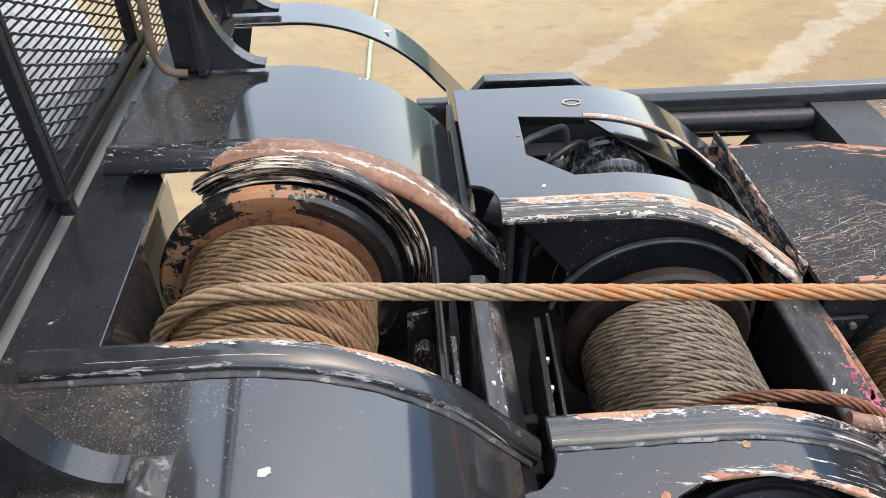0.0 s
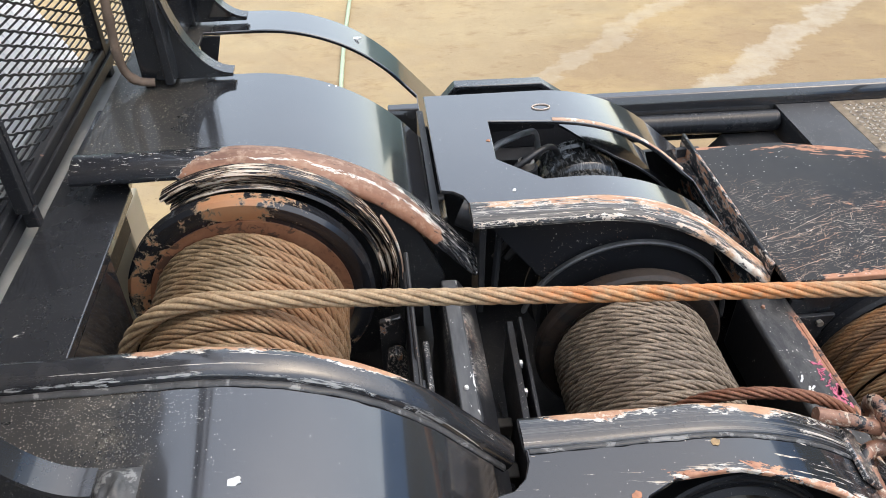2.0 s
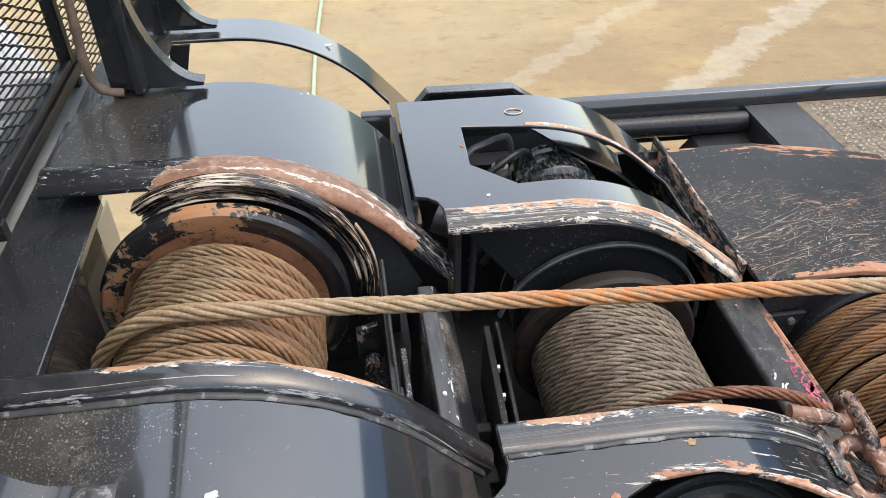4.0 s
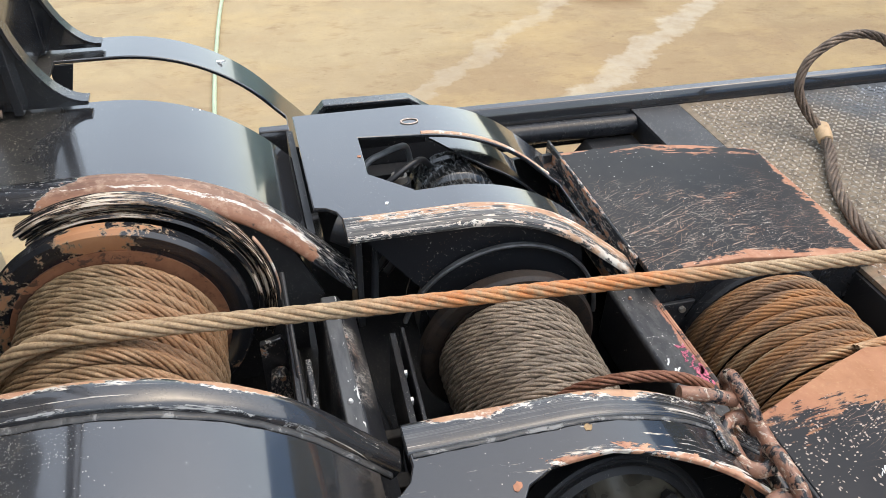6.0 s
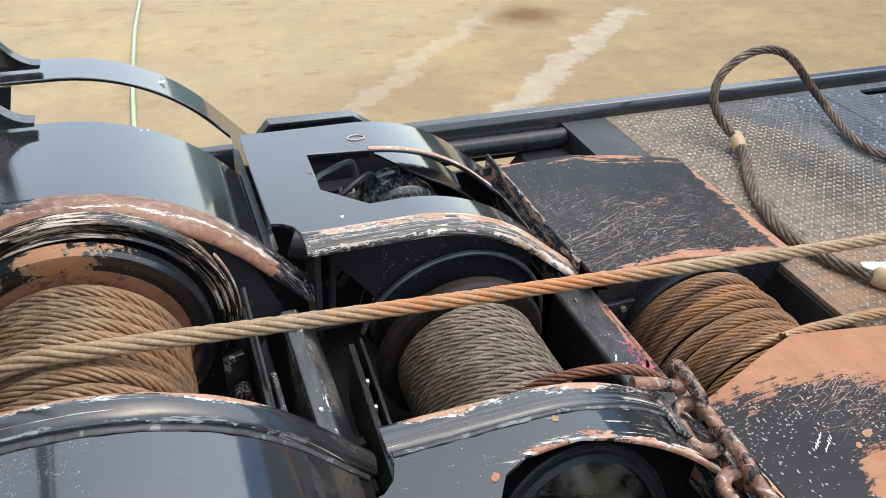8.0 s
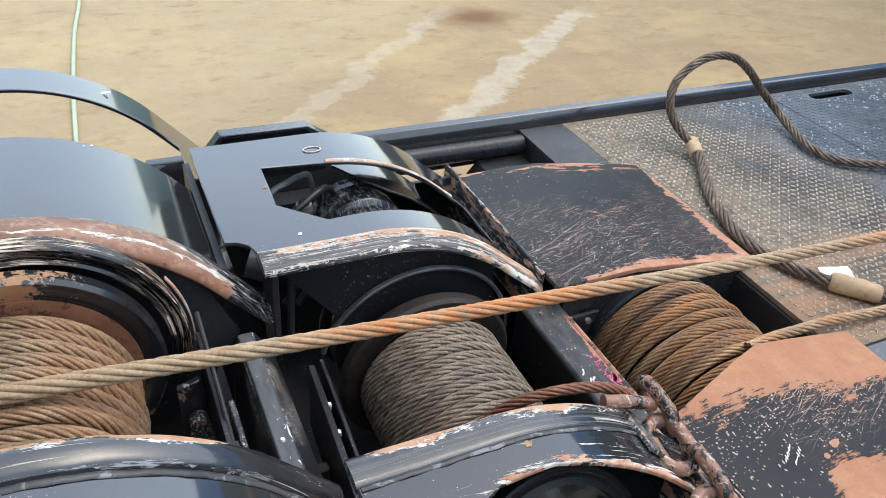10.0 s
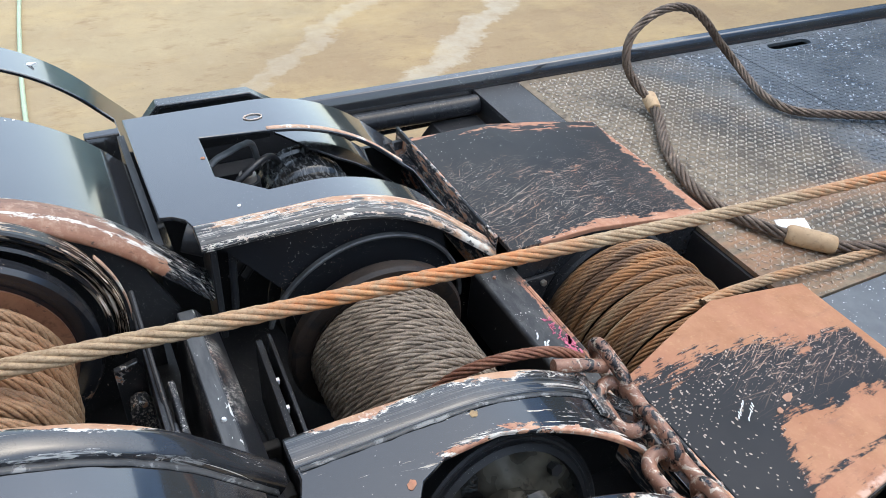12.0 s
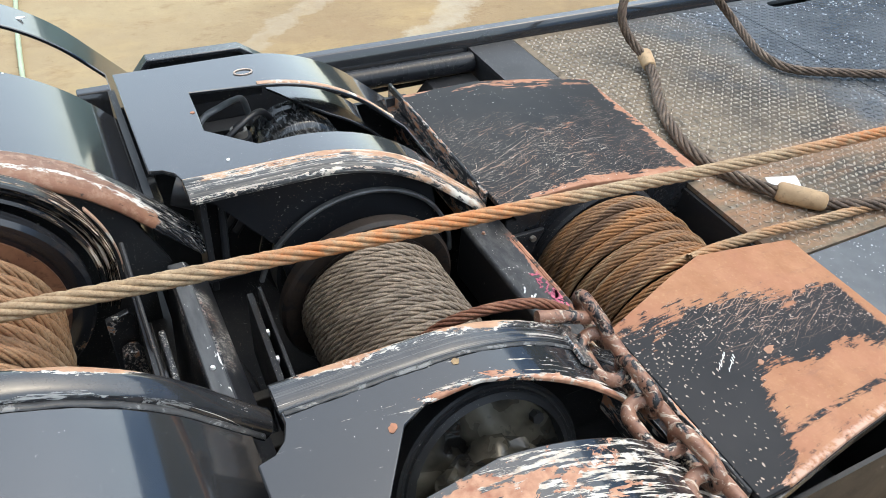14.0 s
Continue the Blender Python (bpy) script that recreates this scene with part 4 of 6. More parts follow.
def rope_mesh(path, radius, strands=6, lay=7.0, sides=12, twist=0.0):
    """Vertices and faces of a laid wire rope: strands in a helix round a path."""
    p = np.asarray(path, float)
    d = np.gradient(p, axis=0)
    d /= np.linalg.norm(d, axis=1)[:, None]
    u = np.zeros_like(p)
    ref = np.array([0.0, 0.0, 1.0]) if abs(d[0, 2]) < 0.9 else np.array([0.0, 1.0, 0.0])
    for i in range(len(p)):
        ref = ref - d[i] * (ref @ d[i])
        ref /= np.linalg.norm(ref)
        u[i] = ref
    w = np.cross(d, u)
    s = np.r_[0, np.cumsum(np.linalg.norm(np.diff(p, axis=0), axis=1))]
    turn = 2 * np.pi * s / (lay * 2 * radius) + twist
    core, rs = (radius * 0.635, radius * 0.385) if strands == 6 else (radius * 0.70, radius * 0.315)
    spin = -2 * np.pi * s / (2.6 * 2 * radius)
    verts, faces = [], []
    n = len(p)
    for k in range(strands):
        a = turn + 2 * np.pi * k / strands
        c = p + core * (np.cos(a)[:, None] * u + np.sin(a)[:, None] * w)
        ru = np.cos(a)[:, None] * u + np.sin(a)[:, None] * w
        rw = np.cross(d, ru)
        base = k * n * sides
        for j in range(sides):
            b = 2 * np.pi * j / sides + spin
            q = rs * (1.0 if j % 2 else 0.86)
            verts.append(c + q * (np.cos(b)[:, None] * ru + np.sin(b)[:, None] * rw))
        for i in range(n - 1):
            for j in range(sides):
                a0, a1 = base + j * n + i, base + ((j + 1) % sides) * n + i
                faces.append((a0, a1, a1 + 1, a0 + 1))
    return np.concatenate(verts).tolist(), faces


def rope(name, path, radius, mat, parent=None, label="", **kw):
    """A laid rope: under a parent one wound mesh, else a thing of its own with its strands as parts."""
    verts, faces = rope_mesh(path, radius, **kw)
    if parent:
        return raw(name, verts, faces, mat, parent, label, 80)
    base = new(name)
    n, m = len(verts) // 6, len(faces) // 6
    for k in range(6):
        raw("strand", verts[k * n:(k + 1) * n], [tuple(i - k * n for i in f) for f in faces[k * m:(k + 1) * m]], mat, base, "", 80)
    return base


def coil(centre, r, y0, y1, gap, step=0.008, slack=0.0, seed=1):
    """A helix of wraps round an axis along y; slack: how unevenly they lie."""
    cx, cz = centre
    turns = abs(y1 - y0) / gap
    n = int(turns * 2 * math.pi * r / step)
    a = np.linspace(0, turns * 2 * math.pi, n)
    rs = np.random.RandomState(seed)
    ph = rs.rand(6) * 6.28
    wob = sum(np.sin(a * f + p) for f, p in zip((0.31, 0.73, 1.37, 0.17, 2.13, 0.53), ph)) / 6
    wob2 = sum(np.sin(a * f + p) for f, p in zip((0.27, 0.61, 1.11, 0.43, 1.93, 0.83), ph[::-1])) / 6
    rr = r + slack * wob
    y = y0 + (y1 - y0) * a / a[-1] + slack * 2.2 * wob2 + slack * 1.5 * np.sin(a)
    return np.stack([cx - rr * np.sin(a), y, cz - rr * np.cos(a)], 1)


def cut(ob, cutter):
    """Cuts a closed bmesh out of ob."""
    me = bpy.data.meshes.new("cutter")
    bmesh.ops.recalc_face_normals(cutter, faces=cutter.faces)
    cutter.to_mesh(me)
    cutter.free()
    co = new("cutter", me)
    md = ob.modifiers.new("cut", "BOOLEAN")
    md.operation, md.solver, md.object = "DIFFERENCE", "EXACT", co
    bpy.context.view_layer.update()
    done = bpy.data.meshes.new_from_object(ob.evaluated_get(bpy.context.evaluated_depsgraph_get()))
    ob.modifiers.clear()
    ob.data = done
    done.polygons.foreach_set("use_smooth", [True] * len(done.polygons))
    done.set_sharp_from_angle(angle=radians(35))
    bpy.data.objects.remove(co)
    return ob


def add_bevel(ob, width):
    b = ob.modifiers.new("bevel", "BEVEL")
    b.width, b.segments, b.limit_method, b.angle_limit = width, 2, "ANGLE", radians(40)
    return ob


# ---- plan ----
DECK = 1.20
MID = 0.8425
ONE, TWO, THREE = (-0.206, 1.353), (0.458, 1.162), (1.02, 1.085)


def hood_profile(x0, x1, top, start, radius, degrees):
    """The bent line of a winch hood: flat, an arc, then straight down."""
    pts = [(x0, top), (start, top)]
    a = radians(degrees)
    for i in range(1, 25):
        b = a * i / 24
        pts.append((start + radius * math.sin(b), top - radius * (1 - math.cos(b))))
    x, z = pts[-1]
    if x1 > x:
        pts.append((x1, z - (x1 - x) * math.tan(a)))
    return pts


def clip_profile(pts, x1):
    out = [p for p in pts if p[0] < x1]
    a = out[-1]
    b = next(p for p in pts if p[0] >= x1)
    t = (x1 - a[0]) / (b[0] - a[0])
    return out + [(x1, a[1] + t * (b[1] - a[1]))]


def offset(pts, d):
    out = []
    for i, p in enumerate(pts):
        q, r = pts[max(i - 1, 0)], pts[min(i + 1, len(pts) - 1)]
        tx, tz = r[0] - q[0], r[1] - q[1]
        L = math.hypot(tx, tz)
        out.append((p[0] + tz / L * d, p[1] - tx / L * d))
    return out


def sheet(pts, y0, y1, thick=0.008):
    bm = bmesh.new()
    return prism(bm, pts + offset(pts, thick)[::-1], "y", min(y0, y1), max(y0, y1))


HOOD_ONE = hood_profile(-0.465, 0.178, 1.56, -0.22, 0.40, 48)
HOOD_TWO = hood_profile(0.12, 0.735, 1.435, 0.37, 0.40, 40)


# ---- ground ----
bm = bmesh.new()
bmesh.ops.create_grid(bm, x_segments=60, y_segments=60, size=300)
for v in bm.verts:
    d = math.hypot(v.co.x, v.co.y)
    v.co.z = 0.0
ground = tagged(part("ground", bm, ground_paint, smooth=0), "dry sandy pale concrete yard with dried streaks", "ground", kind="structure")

hose = tagged(part("garden_hose", tube(bmesh.new(), spline([(-0.30, 2.6, 0.014), (-0.20, 3.6, 0.014), (-0.17, 4.6, 0.014), (-0.145, 5.2, 0.014), (-0.08, 6.2, 0.014), (0.02, 7.2, 0.014), (0.10, 9.0, 0.014)], 0.06), 0.014, 10), hose_mat), "pale green hose lying on the sandy ground", "hose")


# ---- winches ----
def winch(centre, flange_r, rope_r, y0, y1, wound, mats, label, thick, slack=0.0, seed=1, wrap=None):
    base = thing("winch", label, "winch", "winches of the tow truck")
    bm = bmesh.new()
    turned(bm, [(0.03, y0 - 0.02), (wound - rope_r * 2.0, y0 - 0.02), (wound - rope_r * 2.0, y1 + 0.02), (0.03, y1 + 0.02)], centre, 48)
    # shade between the wraps is put into the barrel's dark colour
    part("drum_barrel", bm, flange_dull, base, "steel drum barrel, coloured dark for the rope gaps")
    for yy, s in ((y0, -1), (y1, 1)):
        bm = bmesh.new()
        R = flange_r
        prof = [(0.05, yy), (R - 0.030, yy), (R - 0.024, yy - s * 0.004), (R - 0.006, yy - s * 0.004), (R, yy + s * 0.003), (R, yy + s * 0.022), (R - 0.006, yy + s * 0.030), (0.05, yy + s * 0.030)]
        turned(bm, prof, centre, 96)
        flange = part("flange", bm, mats, base, "black flange worn to rust and primer")
        bm = bmesh.new()
        turned(bm, [(wound - 0.04, yy - s * 0.0035), (R - 0.036, yy - s * 0.0035), (R - 0.036, yy + s * 0.002), (wound - 0.04, yy + s * 0.002)], centre, 96)
        part("rust_band", bm, rust_band if mats == flange_paint else mats, flange, "bare rusty inner face")
    return base


W1 = winch(ONE, 0.20, 0.0125, 0.655, 0.985, 0.145, flange_paint, "black winch drum full of rusty brown wire rope", 0.03)
W2 = winch(TWO, 0.177, 0.0110, 0.655, 0.985, 0.143, flange_dull, "black winch drum wound with grey-brown wire rope", 0.03)
W3 = winch(THREE, 0.172, 0.0125, 0.69, 0.985, 0.16, paint_dark, "sunken winch drum with loosely wound orange-brown rope", 0.03)

RR = 0.0125
path = coil(ONE, 0.1425, 0.972, 0.668, 0.0256, step=0.006, slack=0.003, seed=4)
rope("wound_rope", path, RR, rope_drum_one, W1, "rusty brown wire rope in close wraps", lay=6.0, strands=8)
path = coil(TWO, 0.1355, 0.973, 0.667, 0.0212, step=0.006, slack=0.0015, seed=7)
rope("wound_rope", path, 0.0101, rope_drum_two, W2, "grey-brown wire rope in even wraps", lay=6.4)
path = coil(THREE, 0.1640, 0.972, 0.703, 0.0240, step=0.006, slack=0.007, seed=11)
rope("wound_rope", path, 0.0124, rope_drum_three, W3, "orange-brown rope wound in slanting loose wraps", lay=6.4, strands=8)


# ---- hoods over the winches ----
def rim_bar(profile, y, s, section, parent, mat):
    """A rolled edge along a hood's profile. section: (in from the drum side, out from the sheet), closed."""
    fine = [profile[0]]
    for a, b in zip(profile, profile[1:]):
        n = max(1, int(math.hypot(b[0] - a[0], b[1] - a[1]) / 0.02))
        fine += [(a[0] + (b[0] - a[0]) * i / n, a[1] + (b[1] - a[1]) * i / n) for i in range(1, n + 1)]
    # rounded out of its corner points
    loop = section + section[:1]
    soft = [p for a, b in zip(loop, loop[1:]) for p in ((a[0] * 0.75 + b[0] * 0.25, a[1] * 0.75 + b[1] * 0.25), (a[0] * 0.25 + b[0] * 0.75, a[1] * 0.25 + b[1] * 0.75))]
    bm = bmesh.new()
    lines = []
    for k, (u, w) in enumerate(soft):
        lines.append([bm.verts.new((x, y + s * (u + 0.0007 * noise.noise((x * 22, k * 0.3, y))), z + 0.0008 * noise.noise((x * 26, k * 0.4, 3 + y)))) for x, z in offset(fine, -w)])
    for a, b in zip(lines, lines[1:] + lines[:1]):
        for i in range(len(fine) - 1):
            bm.faces.new((a[i], a[i + 1], b[i + 1], b[i]))
    bm.faces.new([a[0] for a in lines])
    bm.faces.new([a[-1] for a in lines][::-1])
    return part("rim", bm, mat, parent, "rolled edge, paint rubbed through", 40)


RIM_BACK_ONE = [(0.058, 0.0005), (0.053, 0.010), (0.038, 0.0165), (0.018, 0.0165), (0.002, 0.011), (-0.009, 0.003), (-0.014, -0.006), (-0.008, -0.012), (0.058, -0.010)]
RIM_FRONT_ONE = [(0.014, -0.006), (0.0135, 0.003), (0.010, 0.0105), (-0.002, 0.0145), (-0.016, 0.0165), (-0.027, 0.013), (-0.034, 0.005), (-0.035, -0.006), (-0.026, -0.013), (0.014, -0.011)]
RIM_BACK_TWO = [(0.050, 0.0005), (0.046, 0.009), (0.034, 0.0135), (0.021, 0.0105), (0.008, 0.0105), (-0.005, 0.006), (-0.012, -0.001), (-0.010, -0.009), (0.050, -0.010)]
RIM_FRONT_TWO = [(0.028, 0.0005), (0.022, 0.0045), (0.006, 0.0055), (-0.010, 0.0055), (-0.019, 0.0035), (-0.023, -0.004), (-0.016, -0.013), (0.028, -0.010)]


def weld(profile, y, parent, r=0.0035):
    """A rough weld bead: a thin bar with lumps."""
    fine = spline([(x, y, z) for x, z in profile], 0.006)
    fine = [(x, yy + 0.0012 * noise.noise((x * 60, yy, 1)), z + 0.001 * noise.noise((x * 75, yy, 7))) for x, yy, z in fine]
    part("weld_bead", tube(bmesh.new(), fine, 0, 10, (r * 2.2, r)), weld_mat, parent, "rough scuffed weld bead", 60)


def hood_one(s, label):
    """The larger hood at one side of the first drum; s: 1 for the far side, -1 for the near one."""
    base = thing("winch_hood", label, "winch hood", "hoods of the winches")
    y = lambda d: MID + s * d
    top = part("top_sheet", sheet(HOOD_ONE if s > 0 else clip_profile(HOOD_ONE, 0.135), y(0.215), y(0.875)), paint_sheet_back if s > 0 else paint_sheet_dusty, base, "bent glossy black sheet")
    bm = bmesh.new()
    box(bm, -0.335, 0.112, min(y(0.56), y(0.765)), max(y(0.56), y(0.765)), 1.2, 1.8)
    cut(top, bm)
    if s > 0:
        bm = bmesh.new()
        prism(bm, [(0.136, 1.0), (0.136, 1.535), (0.145, 1.56), (0.25, 1.66), (0.25, 1.0)], "z", 1.1, 1.6)
        cut(top, bm)
    add_bevel(top, 0.002)
    if s > 0:
        rim_bar([(-0.462, 1.56)] + HOOD_ONE[1:], y(0.223), 1, RIM_BACK_ONE, base, paint_rust_rim)
    else:
        rim = rim_bar([(-0.437, 1.56)] + clip_profile(HOOD_ONE, 0.157)[1:], y(0.205), -1, RIM_FRONT_ONE, base, rim_front_one)
        weld(offset([(-0.437, 1.56)] + clip_profile(HOOD_ONE, 0.150)[1:], -0.001), y(0.222), rim, 0.0024)
    bm = bmesh.new()
    prism(bm, [(-0.30, 1.545), (-0.22, 1.545)] + offset(HOOD_ONE, 0.012)[2:-1] + [(0.12, 1.30), (0.06, 1.20), (-0.02, 1.12), (-0.30, 1.12)], "y", y(0.225), y(0.237))
    part("side_plate", bm, paint_dark, base, "black side plate behind the flange")
    return base


def hood_two(s, label):
    base = thing("winch_hood", label, "winch hood", "hoods of the winches")
    lag = 0.0 if s > 0 else 0.028
    y = lambda d: MID + s * d
    top = part("top_sheet", sheet(HOOD_TWO, y(0.215 + lag), y(0.667)), paint_sheet if s > 0 else paint_hood_front, base, "bent glossy black sheet")
    bm = bmesh.new()
    if s > 0:
        prism(bm, [(0.243, y(0.545)), (0.40, y(0.527)), (0.60, y(0.515)), (0.69, y(0.50)), (0.69, y(0.335)), (0.60, y(0.335)), (0.315, y(0.325)), (0.238, y(0.40))], "z", 1.1, 1.6)
    else:
        prism(bm, [(0.226, 0.40), (0.297, 0.505), (0.335, 0.524), (0.42, 0.53), (0.53, 0.51), (0.69, 0.48), (0.69, 0.393), (0.50, 0.408), (0.38, 0.418)], "z", 1.1, 1.6)
    cut(top, bm)
    bm = bmesh.new()
    curve = [(0.166, y(0.262 + lag / 2)), (0.158, y(0.285 + lag / 2)), (0.142, y(0.30 + lag / 2)), (0.10, y(0.31 + lag / 2))]
    prism(bm, [(0.05, y(0.20)), (0.166, y(0.20))] + curve + [(0.05, y(0.312 + lag / 2))], "z", 1.1, 1.6)
    cut(top, bm)
    add_bevel(top, 0.002)
    rim = rim_bar([(0.165, 1.435)] + HOOD_TWO[1:], y(0.205 + lag), s, RIM_BACK_TWO if s > 0 else RIM_FRONT_TWO, base, rim_back_two if s > 0 else rim_front_two)
    if s > 0:
        edge = clip_profile(HOOD_TWO, 0.67)
        pts = [(x, y(0.537 - 0.02 * k / len(edge)), z) for k, (x, z) in enumerate(offset([(0.375, 1.435)] + edge[2:], -0.0005))]
        part("worn_edge", tube(bmesh.new(), pts, 0, 10, (0.006, 0.0022)), edge_wear, base, "window edge rubbed to primer and steel", 60)
    if s < 0:
        weld(offset([(0.17, 1.435)] + HOOD_TWO[1:], -0.001), y(0.235 + lag), rim, 0.0016)
    bm = bmesh.new()
    prism(bm, [(0.19, 1.42), (0.37, 1.42)] + offset(HOOD_TWO, 0.012)[2:-1] + [(0.70, 1.0), (0.36, 1.0), (0.30, 1.28)], "y", y(0.225), y(0.237))
    part("side_plate", bm, paint_plate, base, "scratched black side plate")
    return base


H1B = hood_one(1, "glossy black bent hood with a rust-brown rubbed rim")
H1F = hood_one(-1, "glossy black bent hood with dust and a chipped rim")
H2B = hood_two(1, "black bent hood with an angular window and chipped rim")
H2F = hood_two(-1, "black bent hood, rim and window edge rubbed to primer")

# ---- stepped covers ----
COVER = [(0.746, 1.284), (0.95, 1.285), (1.12, 1.260), (1.305, 1.226)]


def cover(s, y_in, y_out, y_cham, mat, label):
    base = thing("cover_plate", label, "cover plate", "stepped covers")
    top = part("plate", sheet(COVER, y_in, y_out, 0.012), mat, base)
    bm = bmesh.new()
    if s < 0:
        prism(bm, [(0.70, y_in - s * 0.02), (1.05, y_in - s * 0.02), (1.03, y_in), (0.70, y_cham)], "z", 1.0, 1.5)
        cut(top, bm)
        bm = bmesh.new()
        prism(bm, [(0.70, y_out - 0.016), (1.34, y_out + 0.077), (1.34, y_out - 0.06), (0.70, y_out - 0.06)], "z", 1.0, 1.5)
        cut(top, bm)
    else:
        prism(bm, [(0.768, 1.270), (0.815, 1.20), (0.90, 1.08), (1.288, 1.08), (1.288, 1.214)] + offset(COVER, 0.013)[2:0:-1], "y", y_in + 0.002, y_in + 0.010)
        part("front_skirt", bm, paint_frame, base, "dusty folded front edge")
    add_bevel(top, 0.002)
    part("edge_skirt", boxed(1.293, 1.303, min(y_in, y_out) + (0.077 if s < 0 else 0.002), max(y_in, y_out) - 0.002, DECK, 1.222), mat, base)
    bm = bmesh.new()
    if s < 0:
        prism(bm, offset(COVER, 0.0125)[:3] + [(1.29, 1.217), (1.29, 1.186)] + offset(COVER, 0.036)[2::-1], "y", y_out - 0.003, y_out + 0.009)
        for v in bm.verts:
            v.co.y += (v.co.x - 0.80) * 0.145
        part("edge_lip", bm, paint_frame, base, "dusty folded black lip")
        return base
    prism(bm, [(0.76, 0.84), (0.76, 1.270)] + offset(COVER, 0.014)[1:3] + [(1.29, 1.212), (1.29, 0.84)], "y", min(y_out, y_out - s * 0.01), max(y_out, y_out - s * 0.01))
    part("outer_skirt", bm, paint_dark, base)
    return base


cover(1, 1.002, 1.475, 1.10, paint_cover, "black steel cover scratched and rubbed to primer edges")
cover(-1, 0.735, 0.285, 0.62, front_plate_paint, "black steel cover rubbed broadly to orange primer")

# ---- deck ----
deck = thing("deck", "steel tread plate deck, worn bare and dusty", "deck", kind="structure")
part("tread_plate", boxed(1.27, 2.117, 0.705, 1.80, 1.188, DECK), tread, deck)
part("tread_plate", boxed(2.121, 2.70, 0.705, 1.80, 1.188, DECK), tread, deck)
part("tread_plate", boxed(2.704, 4.6, 0.705, 1.80, 1.188, DECK), tread, deck)
part("tread_plate", boxed(1.305, 4.6, 0.27, 0.70, 1.186, DECK - 0.002), tread, deck)
part("corner_plate", boxed(1.115, 1.268, 1.49, 1.80, 1.188, DECK), black_paint("matt_black_plate", specks=1.0, chips=0.3, scratches=0.7, dust=0.4, gloss=0.45, coat=0.0), deck)
part("corner_web", boxed(1.117, 1.125, 1.492, 1.798, 0.95, 1.186), paint_dark, deck)


def lozenges():
    pitch = 0.0180
    L, W, H = 0.0093, 0.0040, 0.0024
    nx, ny = int((3.3 - 1.27) / pitch), int(1.55 / pitch)
    corner = ((-L, 0, 0), (0, -W, 0), (L, 0, 0), (0, W, 0), (-L * 0.6, 0, H), (0, -W * 0.45, H), (L * 0.6, 0, H), (0, W * 0.45, H))
    shape = [(4, 5, 6, 7)] + [(k, (k + 1) % 4, 4 + (k + 1) % 4, 4 + k) for k in range(4)]
    turned_corner = [[(u * math.cos(a) - v * math.sin(a), u * math.sin(a) + v * math.cos(a), z) for u, v, z in corner] for a in (radians(-45), radians(45))]
    near = [None, None]
    verts, faces, made = [], [], 0
    for i in range(nx):
        for j in range(ny):
            cx, cy = 1.29 + pitch * (i + 0.5), 0.27 + pitch * (j + 0.5)
            if cy > 1.78 or cy < 0.715 or (cx < 1.32 and cy < 0.75) or (2.27 < cx < 2.49 and abs(cy - 1.737) < 0.03):
                continue
            k = (i + j) % 2
            if cx < 1.55 and cy < 1.07 and made < 290:
                if near[k] is None:
                    near[k] = raw("lozenge", turned_corner[k], shape, lozenge, deck, "", 30)
                    o = near[k]
                else:
                    o = near[k].copy()
                    scene.collection.objects.link(o)
                o.location = (cx, cy, DECK)
                made += 1
                continue
            b = len(verts)
            verts += [(cx + u, cy + v, DECK + z) for u, v, z in turned_corner[k]]
            faces += [tuple(b + q for q in f) for f in shape]
    ob = raw("tread_lozenges", verts, faces, lozenge, deck, "raised lozenges of the tread plate", 30)
    ob["kind"] = "stuff"


lozenges()

tube_paint = black_paint("black_tube_paint", specks=0.8, chips=0.3, dust=0.1, gloss=0.22, coat=0.0, spec=0.3)
rail = thing("side_rail", "black painted tubular side rail of the deck", "rail", kind="structure")
bm = bmesh.new()
prism(bm, [(1.805, 1.10), (1.805, 1.215), (1.82, 1.238), (1.845, 1.240), (1.862, 1.225), (1.865, 1.08)], "x", 0.05, 4.6)
part("rail_beam", bm, paint_mast, rail, bevel=0.004)
part("tube", tube(bmesh.new(), [(0.60, 1.772, 1.172), (1.112, 1.772, 1.168)], 0.029, 24), tube_paint, rail)


bm = bmesh.new()
prism(bm, [(0.93, 1.10), (0.96, 1.138), (1.110, 1.138), (1.110, 1.03), (0.93, 1.03)], "y", 1.70, 1.765)
part("tube_bracket", bm, paint_pit, rail, "black bracket under the tube", bevel=0.003)

# the slot in the deck
slot = [ob for ob in deck.children if ob.name.startswith("tread_plate")][1]
bm = bmesh.new()
outline = [(2.30 + 0.022 * math.cos(a), 1.737 + 0.022 * math.sin(a)) for a in np.linspace(math.pi / 2, 1.5 * math.pi, 9)]
outline += [(2.46 + 0.022 * math.cos(a), 1.737 + 0.022 * math.sin(a)) for a in np.linspace(-math.pi / 2, math.pi / 2, 9)]
prism(bm, outline, "z", 1.1, 1.3)
cut(slot, bm)
# unseen closed box, added to shut out light so the slot reads black
part("slot_pan", boxed(2.24, 2.52, 1.69, 1.79, 1.00, 1.01), paint_pit, deck)
for a in ((2.24, 2.25, 1.69, 1.79), (2.51, 2.52, 1.69, 1.79), (2.25, 2.51, 1.69, 1.70), (2.25, 2.51, 1.78, 1.79)):
    part("slot_wall", boxed(*a, 1.01, 1.187), paint_pit, deck)
part("pit_wall", boxed(1.262, 1.270, 0.30, 1.49, 0.86, 1.186), paint_dark, deck)

edge_wear_rust = plain_rust("rubbed_rust_edge", (0.30, 0.125, 0.07), (0.46, 0.23, 0.14), 0.6, (0.05, 0.04, 0.035))
